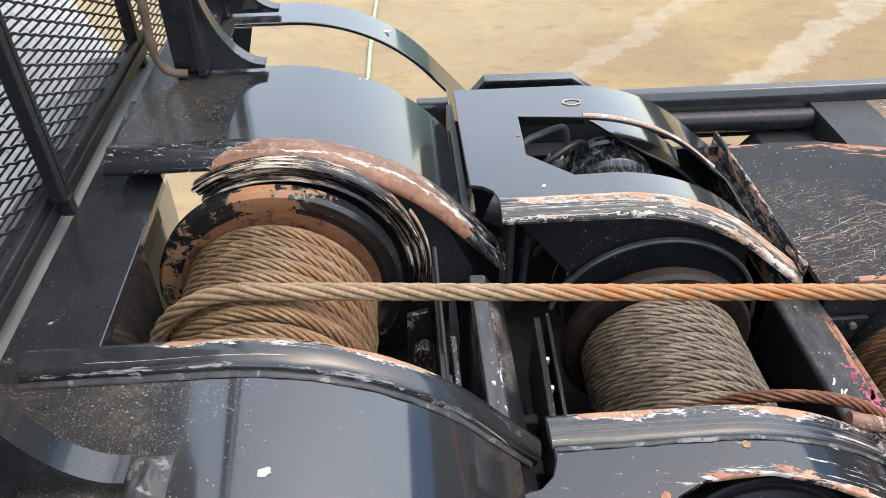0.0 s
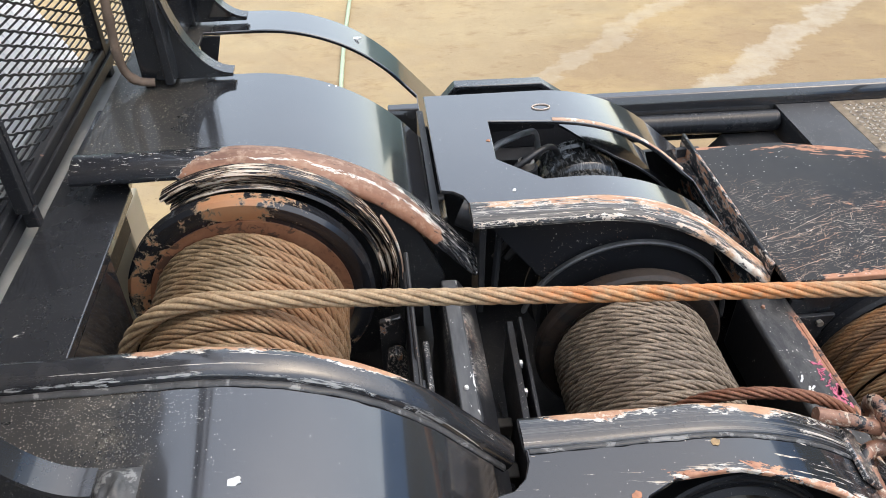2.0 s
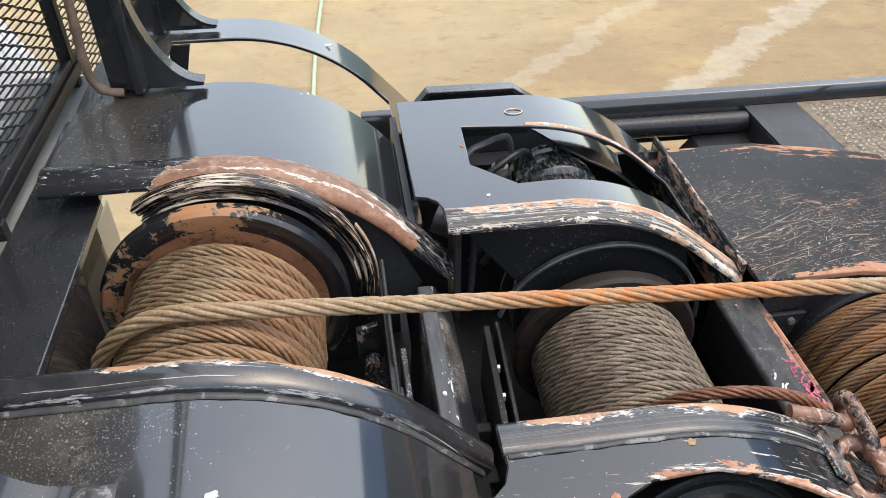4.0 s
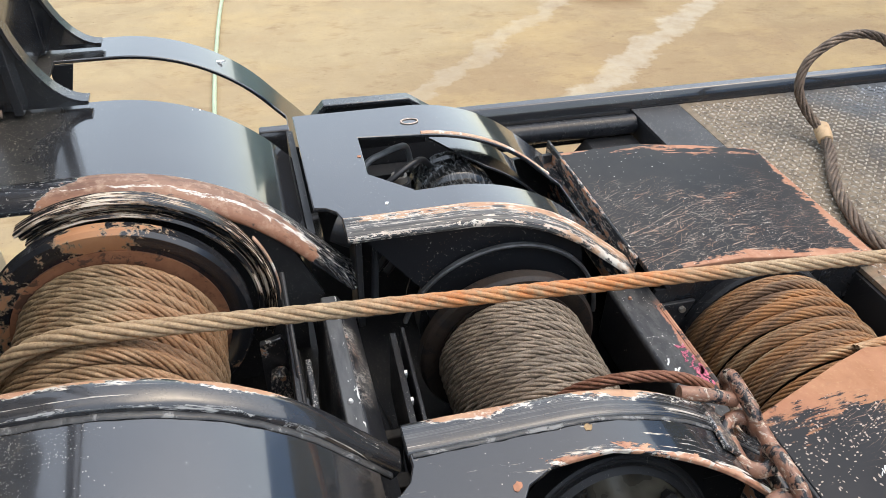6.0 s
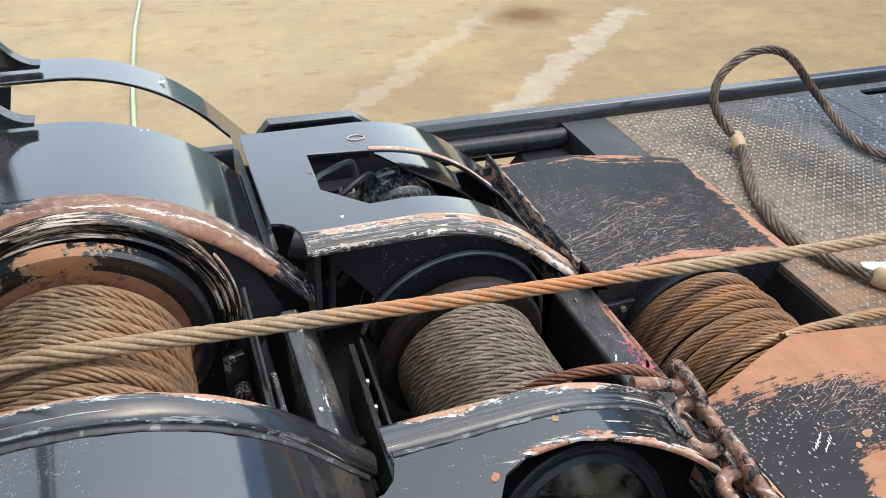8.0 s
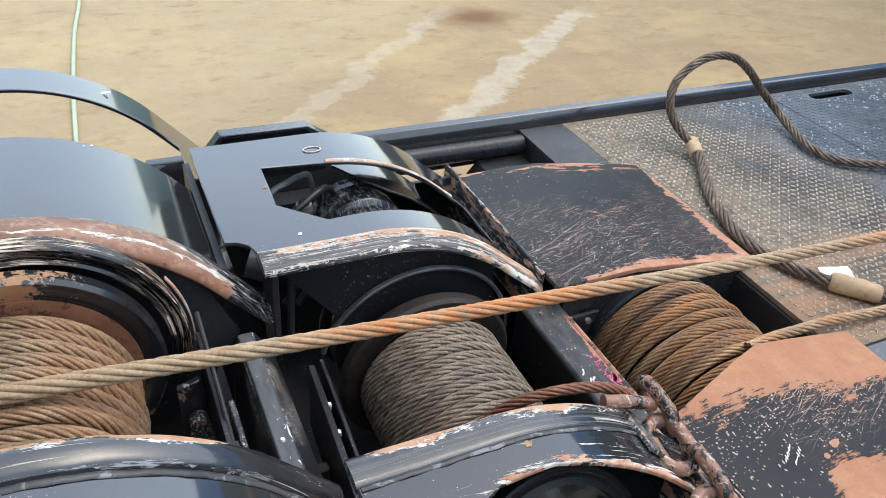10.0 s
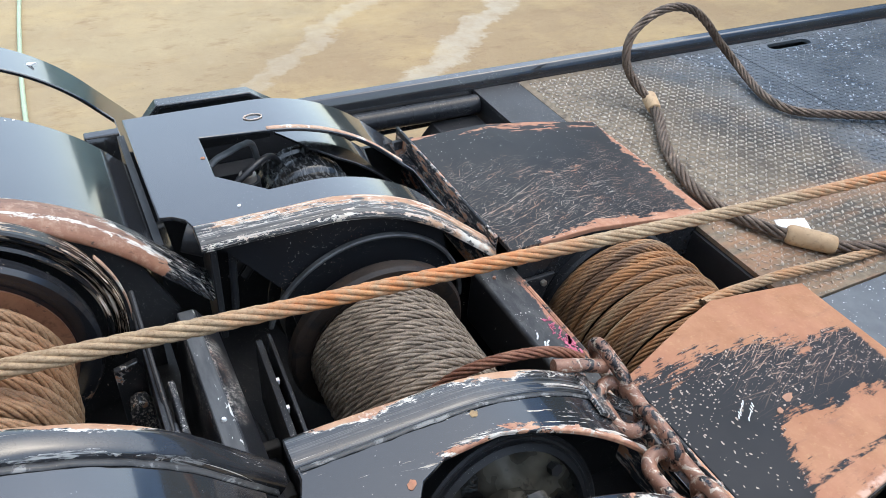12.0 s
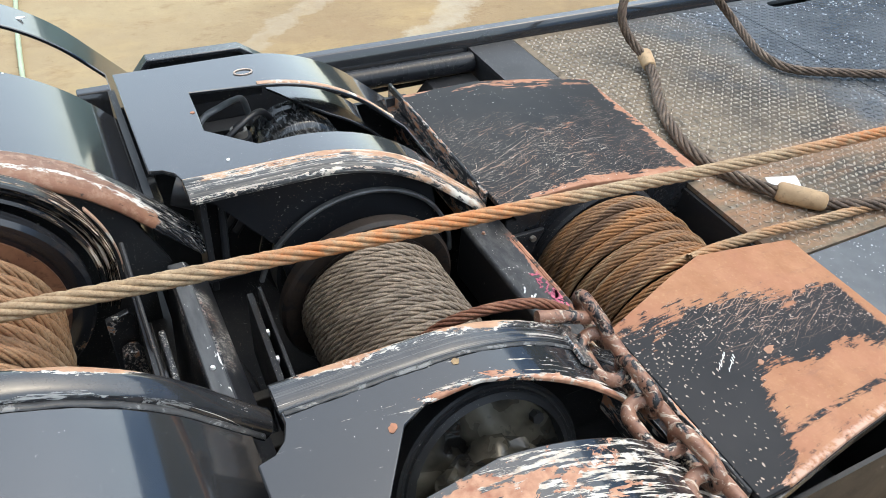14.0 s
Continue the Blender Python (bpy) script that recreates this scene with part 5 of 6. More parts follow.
flaking_paint = black_paint("flaking_bracket", specks=0.4, chips=1.1, primer=0.5, scratches=0.5, dust=0.3, gloss=0.3, stretch=(9, 9, 6))

# ---- chassis that carries the deck and the winches ----
chassis = thing("chassis", "plain dark truck chassis under the deck", "chassis", kind="structure")
part("frame_box", boxed(-0.70, 4.5, 0.40, 1.55, 0.0, 0.84), paint_pit, chassis)
for x in (1.5, 2.5, 3.5, 4.4):
    part("cross_member", boxed(x, x + 0.08, 0.29, 1.79, 0.84, 1.184), paint_pit, chassis)


def worn_strip_paint():
    """Grey rubbed paint with white chips along one side."""
    k = Mat("grey_worn_paint")
    x = k.axis(0)
    col = k.mix(k.ramp(k.noise(1.0, 5.0, 0.6, k.scaled(60, 12, 30)), 0.3, 0.7), (0.045, 0.047, 0.05), (0.10, 0.102, 0.104))
    chip = k.ramp(k.math("ADD", k.noise(1.0, 6.0, 0.7, k.scaled(120, 40, 60), 0.4), k.ramp(x, 0.122, 0.136, 0.0, 0.10)), 0.66, 0.68)
    col = k.mix(chip, col, (0.72, 0.71, 0.68))
    k.bump(k.noise(140.0, 4.0), 0.3, 0.001)
    return k.out(col, 0.42, 0.0, 0.4)


worn_grey = worn_strip_paint()


def marked_beam_paint():
    """Black beam, its lit top put into the colour as grey, with a length of primer beside one edge."""
    k = Mat("marked_beam_paint")
    x, y, z = k.axis(0), k.axis(1), k.axis(2)
    up = k.ramp(z, 1.226, 1.233)
    lit_top = k.math("MULTIPLY", up, k.ramp(k.noise(1.0, 6.0, 0.72, k.scaled(45, 16, 30), 0.4), 0.40, 0.58))
    col = k.mix(lit_top, (0.016, 0.016, 0.018), (0.050, 0.049, 0.047))
    grime = k.ramp(k.noise(1.0, 7.0, 0.75, k.scaled(70, 40, 40), 0.5), 0.55, 0.60)
    col = k.mix(k.math("MULTIPLY", grime, 0.8), col, (0.020, 0.019, 0.019))
    rag = k.math("MULTIPLY", k.math("SUBTRACT", k.noise(1.0, 7.0, 0.75, k.scaled(50, 22, 30), 0.3), 0.5), 0.05)
    band = k.math("MULTIPLY", k.ramp(k.math("ADD", x, rag), 0.742, 0.745), k.math("MULTIPLY", k.ramp(k.math("ADD", y, rag), 0.80, 0.83), k.ramp(k.math("ADD", y, rag), 0.98, 0.93)))
    col = k.mix(k.math("MULTIPLY", band, up), col, k.mix(k.noise(60.0, 4.0), (0.42, 0.17, 0.09), (0.30, 0.13, 0.08)))
    chip = k.ramp(k.noise(1.0, 6.0, 0.75, k.scaled(90, 60, 60), 0.4), 0.665, 0.68)
    col = k.mix(chip, col, (0.58, 0.54, 0.48))
    col = k.mix(k.math("MAXIMUM", k.dots(110.0, 0.7, 0.16), k.dots(240.0, 0.6, 0.2)), col, (0.55, 0.52, 0.47))
    k.bump(k.noise(120.0, 4.0), 0.3, 0.001)
    return k.out(col, 0.42, 0.0, 0.35)


# ---- frame under the hoods ----
subframe = thing("winch_frame", "black steel frame carrying the winches", "frame", kind="structure")
# dark pan and sheets added to close gaps where only darkness shows
part("floor_pan", boxed(-0.36, 1.27, 0.28, 1.50, 0.84, 0.86), paint_pit, subframe)
part("far_web", boxed(0.13, 0.768, 1.492, 1.502, 0.86, 1.27), paint_pit, subframe)
chipped_edge = black_paint("chipped_edge_paint", specks=0.8, chips=0.95, primer=0.75, dust=0.4, gloss=0.35, stretch=(5, 1.6, 5), coat=0.0, spec=0.3)
part("shelf", boxed(0.10, 0.62, 1.503, 1.803, 1.10, 1.11), paint_pit, subframe)
part("far_web", boxed(-0.34, 0.10, 1.39, 1.398, 0.86, 1.30), paint_pit, subframe)
part("near_web", boxed(-0.34, 1.26, 0.285, 0.293, 0.86, 1.20), paint_pit, subframe)
bm = bmesh.new()
prism(bm, [(0.075, 0.86), (0.099, 1.25), (0.1065, 1.316), (0.138, 1.322), (0.168, 1.27), (0.178, 0.86)], "y", 0.58, 1.035)
part("cross_beam", bm, black_paint("scraped_beam_paint", specks=0.5, chips=0.3, scratches=2.7, dust=0.12, gloss=0.32, stretch=(1.2, 0.5, 0.7), coat=0.0, spec=0.3), subframe, "scratched cross beam", bevel=0.004)
bm = bmesh.new()
box(bm, 0.108, 0.136, 0.59, 1.03, 1.316, 1.3265)
part("worn_strip", bm, worn_grey, subframe, "strip rubbed grey", bevel=0.003)
bm = bmesh.new()
box(bm, 0.676, 0.762, 0.655, 1.035, 1.10, 1.236)
part("cross_beam", bm, marked_beam_paint(), subframe, "cross beam with rubbed primer and pink marks", bevel=0.008)
bm = bmesh.new()
tube(bm, [(0.7545, y, 1.2318) for y in np.linspace(0.70, 0.96, 9)], 0.0068, 10)
part("worn_edge", bm, edge_wear_rust, subframe, "beam edge rubbed to rust")
rs = random.Random(5)
bm = bmesh.new()
for i in range(34):
    y = rs.uniform(0.755, 0.850)
    x = 0.742 + rs.uniform(-0.014, 0.008)
    box(bm, -rs.uniform(0.002, 0.006), 0.004, -0.0009, 0.0009, 0, 0.001, Matrix.Translation((x, y, 1.2362)) @ Matrix.Rotation(rs.choice((1.4, 1.7, 0.4, 2.4)) + rs.uniform(-0.3, 0.3), 4, "Z"))
for i in range(16):
    x, y = 0.742 + rs.uniform(-0.008, 0.008), 0.775 + rs.uniform(-0.022, 0.022)
    box(bm, -rs.uniform(0.004, 0.009), 0.005, -0.0022, 0.0022, 0, 0.0008, Matrix.Translation((x, y, 1.2362)) @ Matrix.Rotation(rs.uniform(1.0, 2.2), 4, "Z"))
part("pink_mark", bm, pink_paint, subframe, "smeared pink marker")
bm = bmesh.new()
for i in range(7):
    box(bm, -0.005, 0.005, -0.0016, 0.0016, 0, 0.001, Matrix.Translation((0.695 + rs.uniform(-0.012, 0.012), 0.80 + rs.uniform(-0.02, 0.02), 1.2362)) @ Matrix.Rotation(rs.uniform(0.3, 1.2), 4, "Z"))
part("white_mark", bm, chalk_white, subframe, "white marker strokes")
bm = bmesh.new()
box(bm, 0.7365, 0.7445, 1.05, 1.535, 1.15, 1.288)
part("rusty_edge", bm, chipped_edge, subframe, "raised edge rubbed to rust", bevel=0.003)
bm = bmesh.new()
box(bm, 0.7365, 0.7445, 0.30, 0.60, 1.12, 1.286)
part("rusty_edge", bm, chipped_edge, subframe, "raised edge under the chain", bevel=0.003)
# the bar and slats between the first two drums
part("flat_bar", boxed(0.170, 0.30, 1.035, 1.05, 1.255, 1.272), paint_pit, subframe, bevel=0.002)
for x, top, w in ((0.247, 1.222, 0.0035), (0.228, 1.212, 0.0060)):
    bm = bmesh.new()
    box(bm, -w, w, -0.17, 0.17, -0.16, 0.0, Matrix.Translation((x, 0.86, top)) @ Matrix.Rotation(-0.05, 4, "Z"))
    part("slat", bm, paint_pit, subframe, bevel=0.0015)
grime = plain_rust("brown_grey_grime", (0.035, 0.031, 0.027), (0.085, 0.075, 0.062), 0.6)
for x0, x1, y0, y1, z in ((0.172, 0.220, 0.865, 0.885, 1.115), (0.172, 0.216, 0.770, 0.800, 1.100), (0.178, 0.214, 0.930, 0.965, 1.060), (0.176, 0.218, 0.690, 0.712, 1.130)):
    bm = bmesh.new()
    box(bm, x0, x1, y0, y1, z - 0.11, z)
    part("block", bm, grime, subframe, bevel=0.003)
part("pipe", tube(bmesh.new(), spline([(0.182, 1.02, 1.09), (0.200, 0.93, 1.075), (0.204, 0.84, 1.082), (0.196, 0.74, 1.07)], 0.02), 0.009, 12), paint_dark, subframe)
bm = bmesh.new()
prism(bm, [(0.004, 1.05), (0.004, 1.235), (0.008, 1.250), (0.020, 1.258), (0.033, 1.254), (0.039, 1.240), (0.039, 1.05)], "y", 0.925, 0.950)
part("bracket", bm, flaking_paint, subframe, "rounded bracket with flaking white paint", bevel=0.003)
bm = bmesh.new()
prism(bm, [(-0.004, 1.06), (-0.004, 1.305), (0.032, 1.316), (0.039, 1.30), (0.039, 1.06)], "y", 0.954, 0.966)
part("bracket", bm, black_paint("chipped_bracket", specks=0.8, chips=0.6, primer=0.45, scratches=1.0, dust=0.3, gloss=0.3), subframe, "black bracket plate", bevel=0.002)
# an angle rail that runs beside the beam, with a clip on it
for x0, x1, z0, z1 in ((0.042, 0.050, 1.20, 1.352), (0.050, 0.062, 1.20, 1.208)):
    bm = bmesh.new()
    box(bm, x0, x1, 0.62, 1.03, z0, z1)
    part("angle_rail", bm, paint_pit, subframe, bevel=0.0015)
bm = bmesh.new()
box(bm, 0.050, 0.062, 0.735, 0.775, 1.30, 1.345)
part("clip", bm, flaking_paint, subframe, bevel=0.004)
bm = bmesh.new()
tube(bm, [(0.0565, 0.80, 1.325), (0.0565, 0.775, 1.33), (0.0565, 0.735, 1.318)], 0.005, 10)
part("pin", bm, rubber, subframe)
part("post", boxed(0.064, 0.0745, 0.60, 0.90, 1.02, 1.312), black_paint("grimy_tan_plate", specks=1.5, chips=0.8, scratches=1.5, dust=0.9, gloss=0.4, stretch=(5, 5, 5), coat=0.0), subframe, "grimy mottled plate", bevel=0.003)
# dark plates added to hide bright ground behind the third drum
part("winch_end_plate", boxed(0.77, 1.262, 1.004, 1.012, 0.86, 1.232), paint_pit, subframe)
part("winch_end_plate", boxed(0.77, 1.262, 0.715, 0.722, 0.86, 1.05), paint_pit, subframe)
part("rod", tube(bmesh.new(), [(0.048, 1.02, 1.40), (0.050, 0.86, 1.37), (0.055, 0.70, 1.28), (0.056, 0.62, 1.20)], 0.0042, 10), paint_pit, subframe)
part("rod", tube(bmesh.new(), [(0.066, 0.80, 1.30), (0.068, 0.76, 1.32), (0.070, 0.70, 1.27)], 0.009, 10), rubber, subframe)
bm = bmesh.new()
tube(bm, [(0.152, 1.115, 1.410), (0.185, 1.10, 1.400)], 0.026, 20)
part("hinge_boss", bm, paint_pit, subframe, "round black boss")
bm = bmesh.new()
box(bm, 0.178, 0.19, 1.05, 1.13, 1.22, 1.425)
part("stay", bm, paint_pit, subframe, bevel=0.002)
part("stay", tube(bmesh.new(), [(0.222, 1.09, 1.41), (0.214, 1.08, 1.26)], 0.007, 10), paint_pit, subframe)
bm = bmesh.new()
prism(bm, [(0.105, 1.51), (0.118, 1.51), (0.118, 1.12), (0.105, 1.12)], "z", 1.05, 1.40)
part("gap_web", bm, paint_pit, subframe)

for x, y, z in ((0.250, 0.925, 1.208), (0.247, 0.862, 1.206), (0.247, 0.785, 1.202)):
    bm = bmesh.new()
    box(bm, -0.0015, 0.0035, -0.004, 0.004, -0.006, 0.006, Matrix.Translation((x - 0.0125, y, z)) @ Matrix.Rotation(-0.05, 4, "Z"))
    part("white_label", bm, chalk_white, subframe, "small white label")
for x, y in ((0.121, 0.70), (0.121, 0.78), (0.122, 0.97), (0.715, 0.70), (0.705, 0.99)):
    bm = bmesh.new()
    z = 1.327 if x < 0.3 else 1.236
    bmesh.ops.create_cone(bm, cap_ends=True, segments=12, radius1=0.0042, radius2=0.003, depth=0.004, matrix=Matrix.Translation((x, y, z + 0.002)))
    part("rivet", bm, chalk_white if x < 0.3 and y < 0.9 else chain_mat, subframe)
# bracket with bolts beside the third drum
bm = bmesh.new()
prism(bm, [(0.765, 1.20), (0.86, 1.20), (0.80, 1.05), (0.765, 1.05)], "y", 0.99, 1.0)
part("drum_bracket", bm, paint_pit, subframe, bevel=0.002)
for x, z in ((0.785, 1.185), (0.83, 1.185), (0.785, 1.11)):
    bm = bmesh.new()
    bmesh.ops.create_cone(bm, cap_ends=True, segments=6, radius1=0.007, radius2=0.007, depth=0.01, matrix=Matrix.Translation((x, 0.987, z)) @ Matrix.Rotation(radians(90), 4, "X"))
    part("bolt", bm, alu, subframe)

# curved rings on the end housing of the first drum
for r0, r1, y0, y1, mat in ((0.2015, 0.210, 1.018, 1.052, arcs_one), (0.2135, 0.224, 1.026, 1.054, arcs_one), (0.2255, 0.232, 1.020, 1.05, arcs_one)):
    bm = bmesh.new()
    turned(bm, [(r0, y1), (r0, y0 + 0.004), (r0 + 0.004, y0), (r1 - 0.004, y0), (r1, y0 + 0.004), (r1, y1)], (-0.196, 1.346), 64, radians(-20), radians(124))
    part("housing_ring", bm, mat, W1, "curved ring with scraped paint")
bm = bmesh.new()
turned(bm, [(0.2375, 1.046), (0.2375, 1.036), (0.2400, 1.036), (0.2400, 1.046)], (-0.196, 1.346), 48, radians(-4), radians(30))
part("housing_edge", bm, edge_wear, W1, "thin edge rubbed pale")
bm = bmesh.new()
turned(bm, [(0.199, 1.058), (0.199, 1.050), (0.204, 1.048), (0.207, 1.050), (0.207, 1.058)], (0.463, 1.158), 64, radians(0), radians(165))
part("housing_ring", bm, simple("scuffed_ring", (0.10, 0.10, 0.10), 0.35, 0, 0.4, 30), W2, "thin scuffed ring")


# ---- machinery seen through the windows of the second hood ----
def motor(centre, y0, y1, s, label, q=1.0):
    base = thing("winch_motor", label, "motor", "winch motors")
    bm = bmesh.new()
    turned(bm, [(0.02, y0), (0.152 * q, y0), (0.158 * q, y0 + s * 0.006), (0.158 * q, y0 + s * 0.05), (0.140 * q, y0 + s * 0.06), (0.135 * q, y1), (0.02, y1)], centre, 64)
    part("housing", bm, paint_pit, base)
    bm = bmesh.new()
    turned(bm, [(0.150 * q, y1), (0.165 * q, y1), (0.168 * q, y1 + s * 0.002), (0.168 * q, y1 + s * 0.008), (0.164 * q, y1 + s * 0.011), (0.160 * q, y1 + s * 0.008), (0.156 * q, y1 + s * 0.008), (0.154 * q, y1 + s * 0.012), (0.150 * q, y1 + s * 0.010)], centre, 80)
    part("rim", bm, paint_pit, base, "round black rim")
    bm = bmesh.new()
    turned(bm, [(0.02, y1 + s * 0.03), (0.06 * q, y1 + s * 0.032), (0.105 * q, y1 + s * 0.012), (0.141 * q, y1 + s * 0.006), (0.141 * q, y1 - s * 0.004), (0.02, y1 - s * 0.004)], centre, 64)
    for v in bm.verts:
        v.co.y += 0.006 * noise.noise(v.co * 40) + (0.014 * noise.noise(v.co * 17) if s < 0 else 0.0)
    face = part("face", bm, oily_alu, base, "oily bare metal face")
    for i in range(8 if s > 0 else 1):
        a = 2 * math.pi * i / 8 + (0.3 if s > 0 else 0.75)
        bm = bmesh.new()
        bmesh.ops.create_cone(bm, cap_ends=True, segments=6, radius1=0.010, radius2=0.010, depth=0.014, matrix=Matrix.Translation((centre[0] + 0.122 * q * math.cos(a), y1 + s * 0.014, centre[1] + 0.122 * q * math.sin(a))) @ Matrix.Rotation(radians(90), 4, "X"))
        part("bolt", bm, paint_pit, face)
    return base


def crumpled_metal():
    """Dented bare metal under a film of oil: olive grey, folds darkened in the colour."""
    k = Mat("oily_bare_metal")
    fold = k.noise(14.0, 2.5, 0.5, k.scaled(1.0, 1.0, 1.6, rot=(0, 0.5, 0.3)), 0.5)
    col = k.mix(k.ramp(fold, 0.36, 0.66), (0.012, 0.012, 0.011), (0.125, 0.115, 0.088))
    col = k.mix(k.ramp(k.noise(45.0, 6.0, 0.7), 0.56, 0.66, 0.0, 0.8), col, (0.035, 0.03, 0.025))
    col = k.mix(k.ramp(k.noise(6.0, 4.0), 0.55, 0.75, 0.0, 0.6), col, (0.18, 0.165, 0.13))
    k.bump(fold, 0.6, 0.010)
    return k.out(col, k.ramp(fold, 0.3, 0.7, 0.18, 0.36), 0.25, 0.5)


oily_alu = crumpled_metal()
motor((0.452, 1.215), 0.565, 0.520, -1, "oily black hydraulic winch motor under the hood", 0.92)
motor((0.463, 1.158), 1.09, 1.17, 1, "black hydraulic winch motor under the far hood")
far_motor = [o for o in scene.objects if o.name.startswith("winch_motor")][1]


def streaks():
    """Oily black metal, its upright streak reflections put into the colour in grey."""
    k = Mat("oily_streaked_metal")
    sheen_streak = k.ramp(k.noise(1.0, 5.0, 0.65, k.scaled(130, 40, 14), 0.5), 0.50, 0.62)
    col = k.mix(sheen_streak, (0.016, 0.017, 0.018), (0.11, 0.113, 0.114))
    k.bump(k.noise(60.0, 5.0, 0.7), 0.6, 0.002)
    return k.out(col, k.mix(sheen_streak, 0.16, 0.4), 0.0, 0.5, 0.4)


streaked_steel = streaks()
oily_black = black_paint("oily_scratched_black", specks=0.8, chips=0.5, scratches=2.4, dust=0.8, gloss=0.18, coat=0.8)
bm = bmesh.new()
turned(bm, [(0.02, 1.262), (0.085, 1.262), (0.098, 1.256), (0.098, 1.232), (0.112, 1.226), (0.112, 1.196), (0.104, 1.186), (0.02, 1.186)], (0.455, 1.262), 48)
part("gear_case", bm, oily_black, far_motor, "scratched oily gear case")
bm = bmesh.new()
turned(bm, [(0.02, 1.31), (0.080, 1.31), (0.086, 1.316), (0.086, 1.345), (0.094, 1.350), (0.098, 1.356), (0.098, 1.395), (0.092, 1.40), (0.092, 1.425), (0.098, 1.43), (0.098, 1.446), (0.02, 1.446)], (0.455, 1.245), 40)
for v in bm.verts:
    v.co += Vector((v.co.x - 0.455, 0, v.co.z - 1.245)).normalized() * 0.003 * noise.noise(v.co * 55)
part("gear_cover", bm, streaked_steel, far_motor, "oily gear cover with painted streak reflections")
for x, z in ((0.335, 1.342), (0.372, 1.352)):
    for r, d in ((0.022, 0.0), (0.014, 0.008), (0.007, 0.014)):
        bm = bmesh.new()
        bmesh.ops.create_cone(bm, cap_ends=True, segments=20, radius1=r, radius2=r * 0.9, depth=0.016, matrix=Matrix.Translation((x, 1.245, z - 0.02 + d)))
        part("port_cap", bm, oily_black if r != 0.014 else alu, far_motor)
bm = bmesh.new()
# a cast cover, broken along its upper edge
turned(bm, [(0.03, 0.452), (0.055, 0.446), (0.078, 0.454), (0.092, 0.470), (0.092, 0.482), (0.03, 0.482)], (0.43, 1.215), 48, radians(25), radians(215))
for v in bm.verts:
    v.co += Vector((noise.noise(v.co * 38), noise.noise(v.co * 41 + Vector((5, 0, 0))), noise.noise(v.co * 36))) * 0.012
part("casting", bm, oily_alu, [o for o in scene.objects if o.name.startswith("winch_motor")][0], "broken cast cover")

near_motor = [o for o in scene.objects if o.name.startswith("winch_motor")][0]
hub = Matrix.Translation((0.452, 0.50, 1.215))
near_motor.matrix_basis = hub @ Matrix.Rotation(radians(-24), 4, "X") @ hub.inverted()

# the grey is sky mirrored in this hose, put into its colour
grey_hose = simple("sky_grey_hose", (0.15, 0.153, 0.157), 0.4, 0, 0.3, 40)
inner = thing("inner_shield", "glossy black curved shield inside the hood", "shield")
bm = bmesh.new()
arc = [(0.40 + 0.33 * math.sin(a), 1.04 + 0.33 * math.cos(a)) for a in np.linspace(0.05, 1.1, 20)]
prism(bm, arc + offset(arc, 0.006)[::-1], "y", 1.27, 1.48)
ob = part("shield_sheet", bm, paint_sheet, inner)
bm = bmesh.new()
prism(bm, [(0.30, 1.20), (0.80, 1.20), (0.80, 1.335), (0.585, 1.345), (0.52, 1.357), (0.468, 1.392), (0.422, 1.46), (0.39, 1.50), (0.30, 1.50)], "z", 0.9, 1.6)
cut(ob, bm)
add_bevel(ob, 0.001)
bm = bmesh.new()
box(bm, 0.66, 0.70, 1.20, 1.32, 1.22, 1.25)
part("shield_foot", bm, paint_sheet, inner, bevel=0.002)

for i, (pts, r) in enumerate((
    ([(0.215, 1.36, 1.31), (0.245, 1.385, 1.352), (0.270, 1.400, 1.370), (0.302, 1.415, 1.374), (0.334, 1.440, 1.370), (0.365, 1.470, 1.350), (0.38, 1.48, 1.28)], 0.0068),
    ([(0.20, 1.36, 1.26), (0.29, 1.33, 1.35), (0.37, 1.37, 1.375), (0.42, 1.44, 1.30)], 0.0065),
    ([(0.26, 1.20, 1.22), (0.36, 1.22, 1.335), (0.48, 1.21, 1.35), (0.60, 1.21, 1.28), (0.66, 1.22, 1.12)], 0.008),
    ([(0.24, 1.23, 1.20), (0.35, 1.245, 1.32), (0.48, 1.235, 1.335), (0.60, 1.235, 1.265), (0.65, 1.24, 1.10)], 0.008),
    ([(0.45, 1.22, 1.34), (0.50, 1.26, 1.345), (0.53, 1.34, 1.27)], 0.004),
)):
    h = part("hydraulic_hose", tube(bmesh.new(), spline(pts, 0.01), r, 12), grey_hose if i == 0 else rubber)
    tagged(h, "hydraulic hose under the hood, sky reflection painted grey" if i == 0 else "glossy black rubber hydraulic hose under the hood", "hose", "hydraulic hoses")
fit_thing = thing("hose_fitting", "round black hydraulic fitting with a steel ring", "fitting")
for r, z0, z1, m in ((0.028, 1.27, 1.32, paint_dark), (0.019, 1.32, 1.334, alu), (0.011, 1.334, 1.345, paint_dark)):
    bm = bmesh.new()
    bmesh.ops.create_cone(bm, cap_ends=True, segments=24, radius1=r, radius2=r * 0.92, depth=z1 - z0, matrix=Matrix.Translation((0.329, 1.385, (z0 + z1) / 2)))
    part("collar", bm, m, fit_thing)

# low arched bracket at the far side of the second hood
brk = thing("arched_bracket", "low black arched bracket behind the hood", "bracket")
bm = bmesh.new()
prism(bm, [(0.160, 1.385), (0.196, 1.4275), (0.392, 1.4255), (0.452, 1.385), (0.437, 1.385), (0.384, 1.4165), (0.203, 1.4175), (0.176, 1.385)], "y", 1.560, 1.592)
part("arch_plate", bm, paint_frame, brk, bevel=0.002)
# dark sheet put in for the shaded hollow under the arch
bm = bmesh.new()
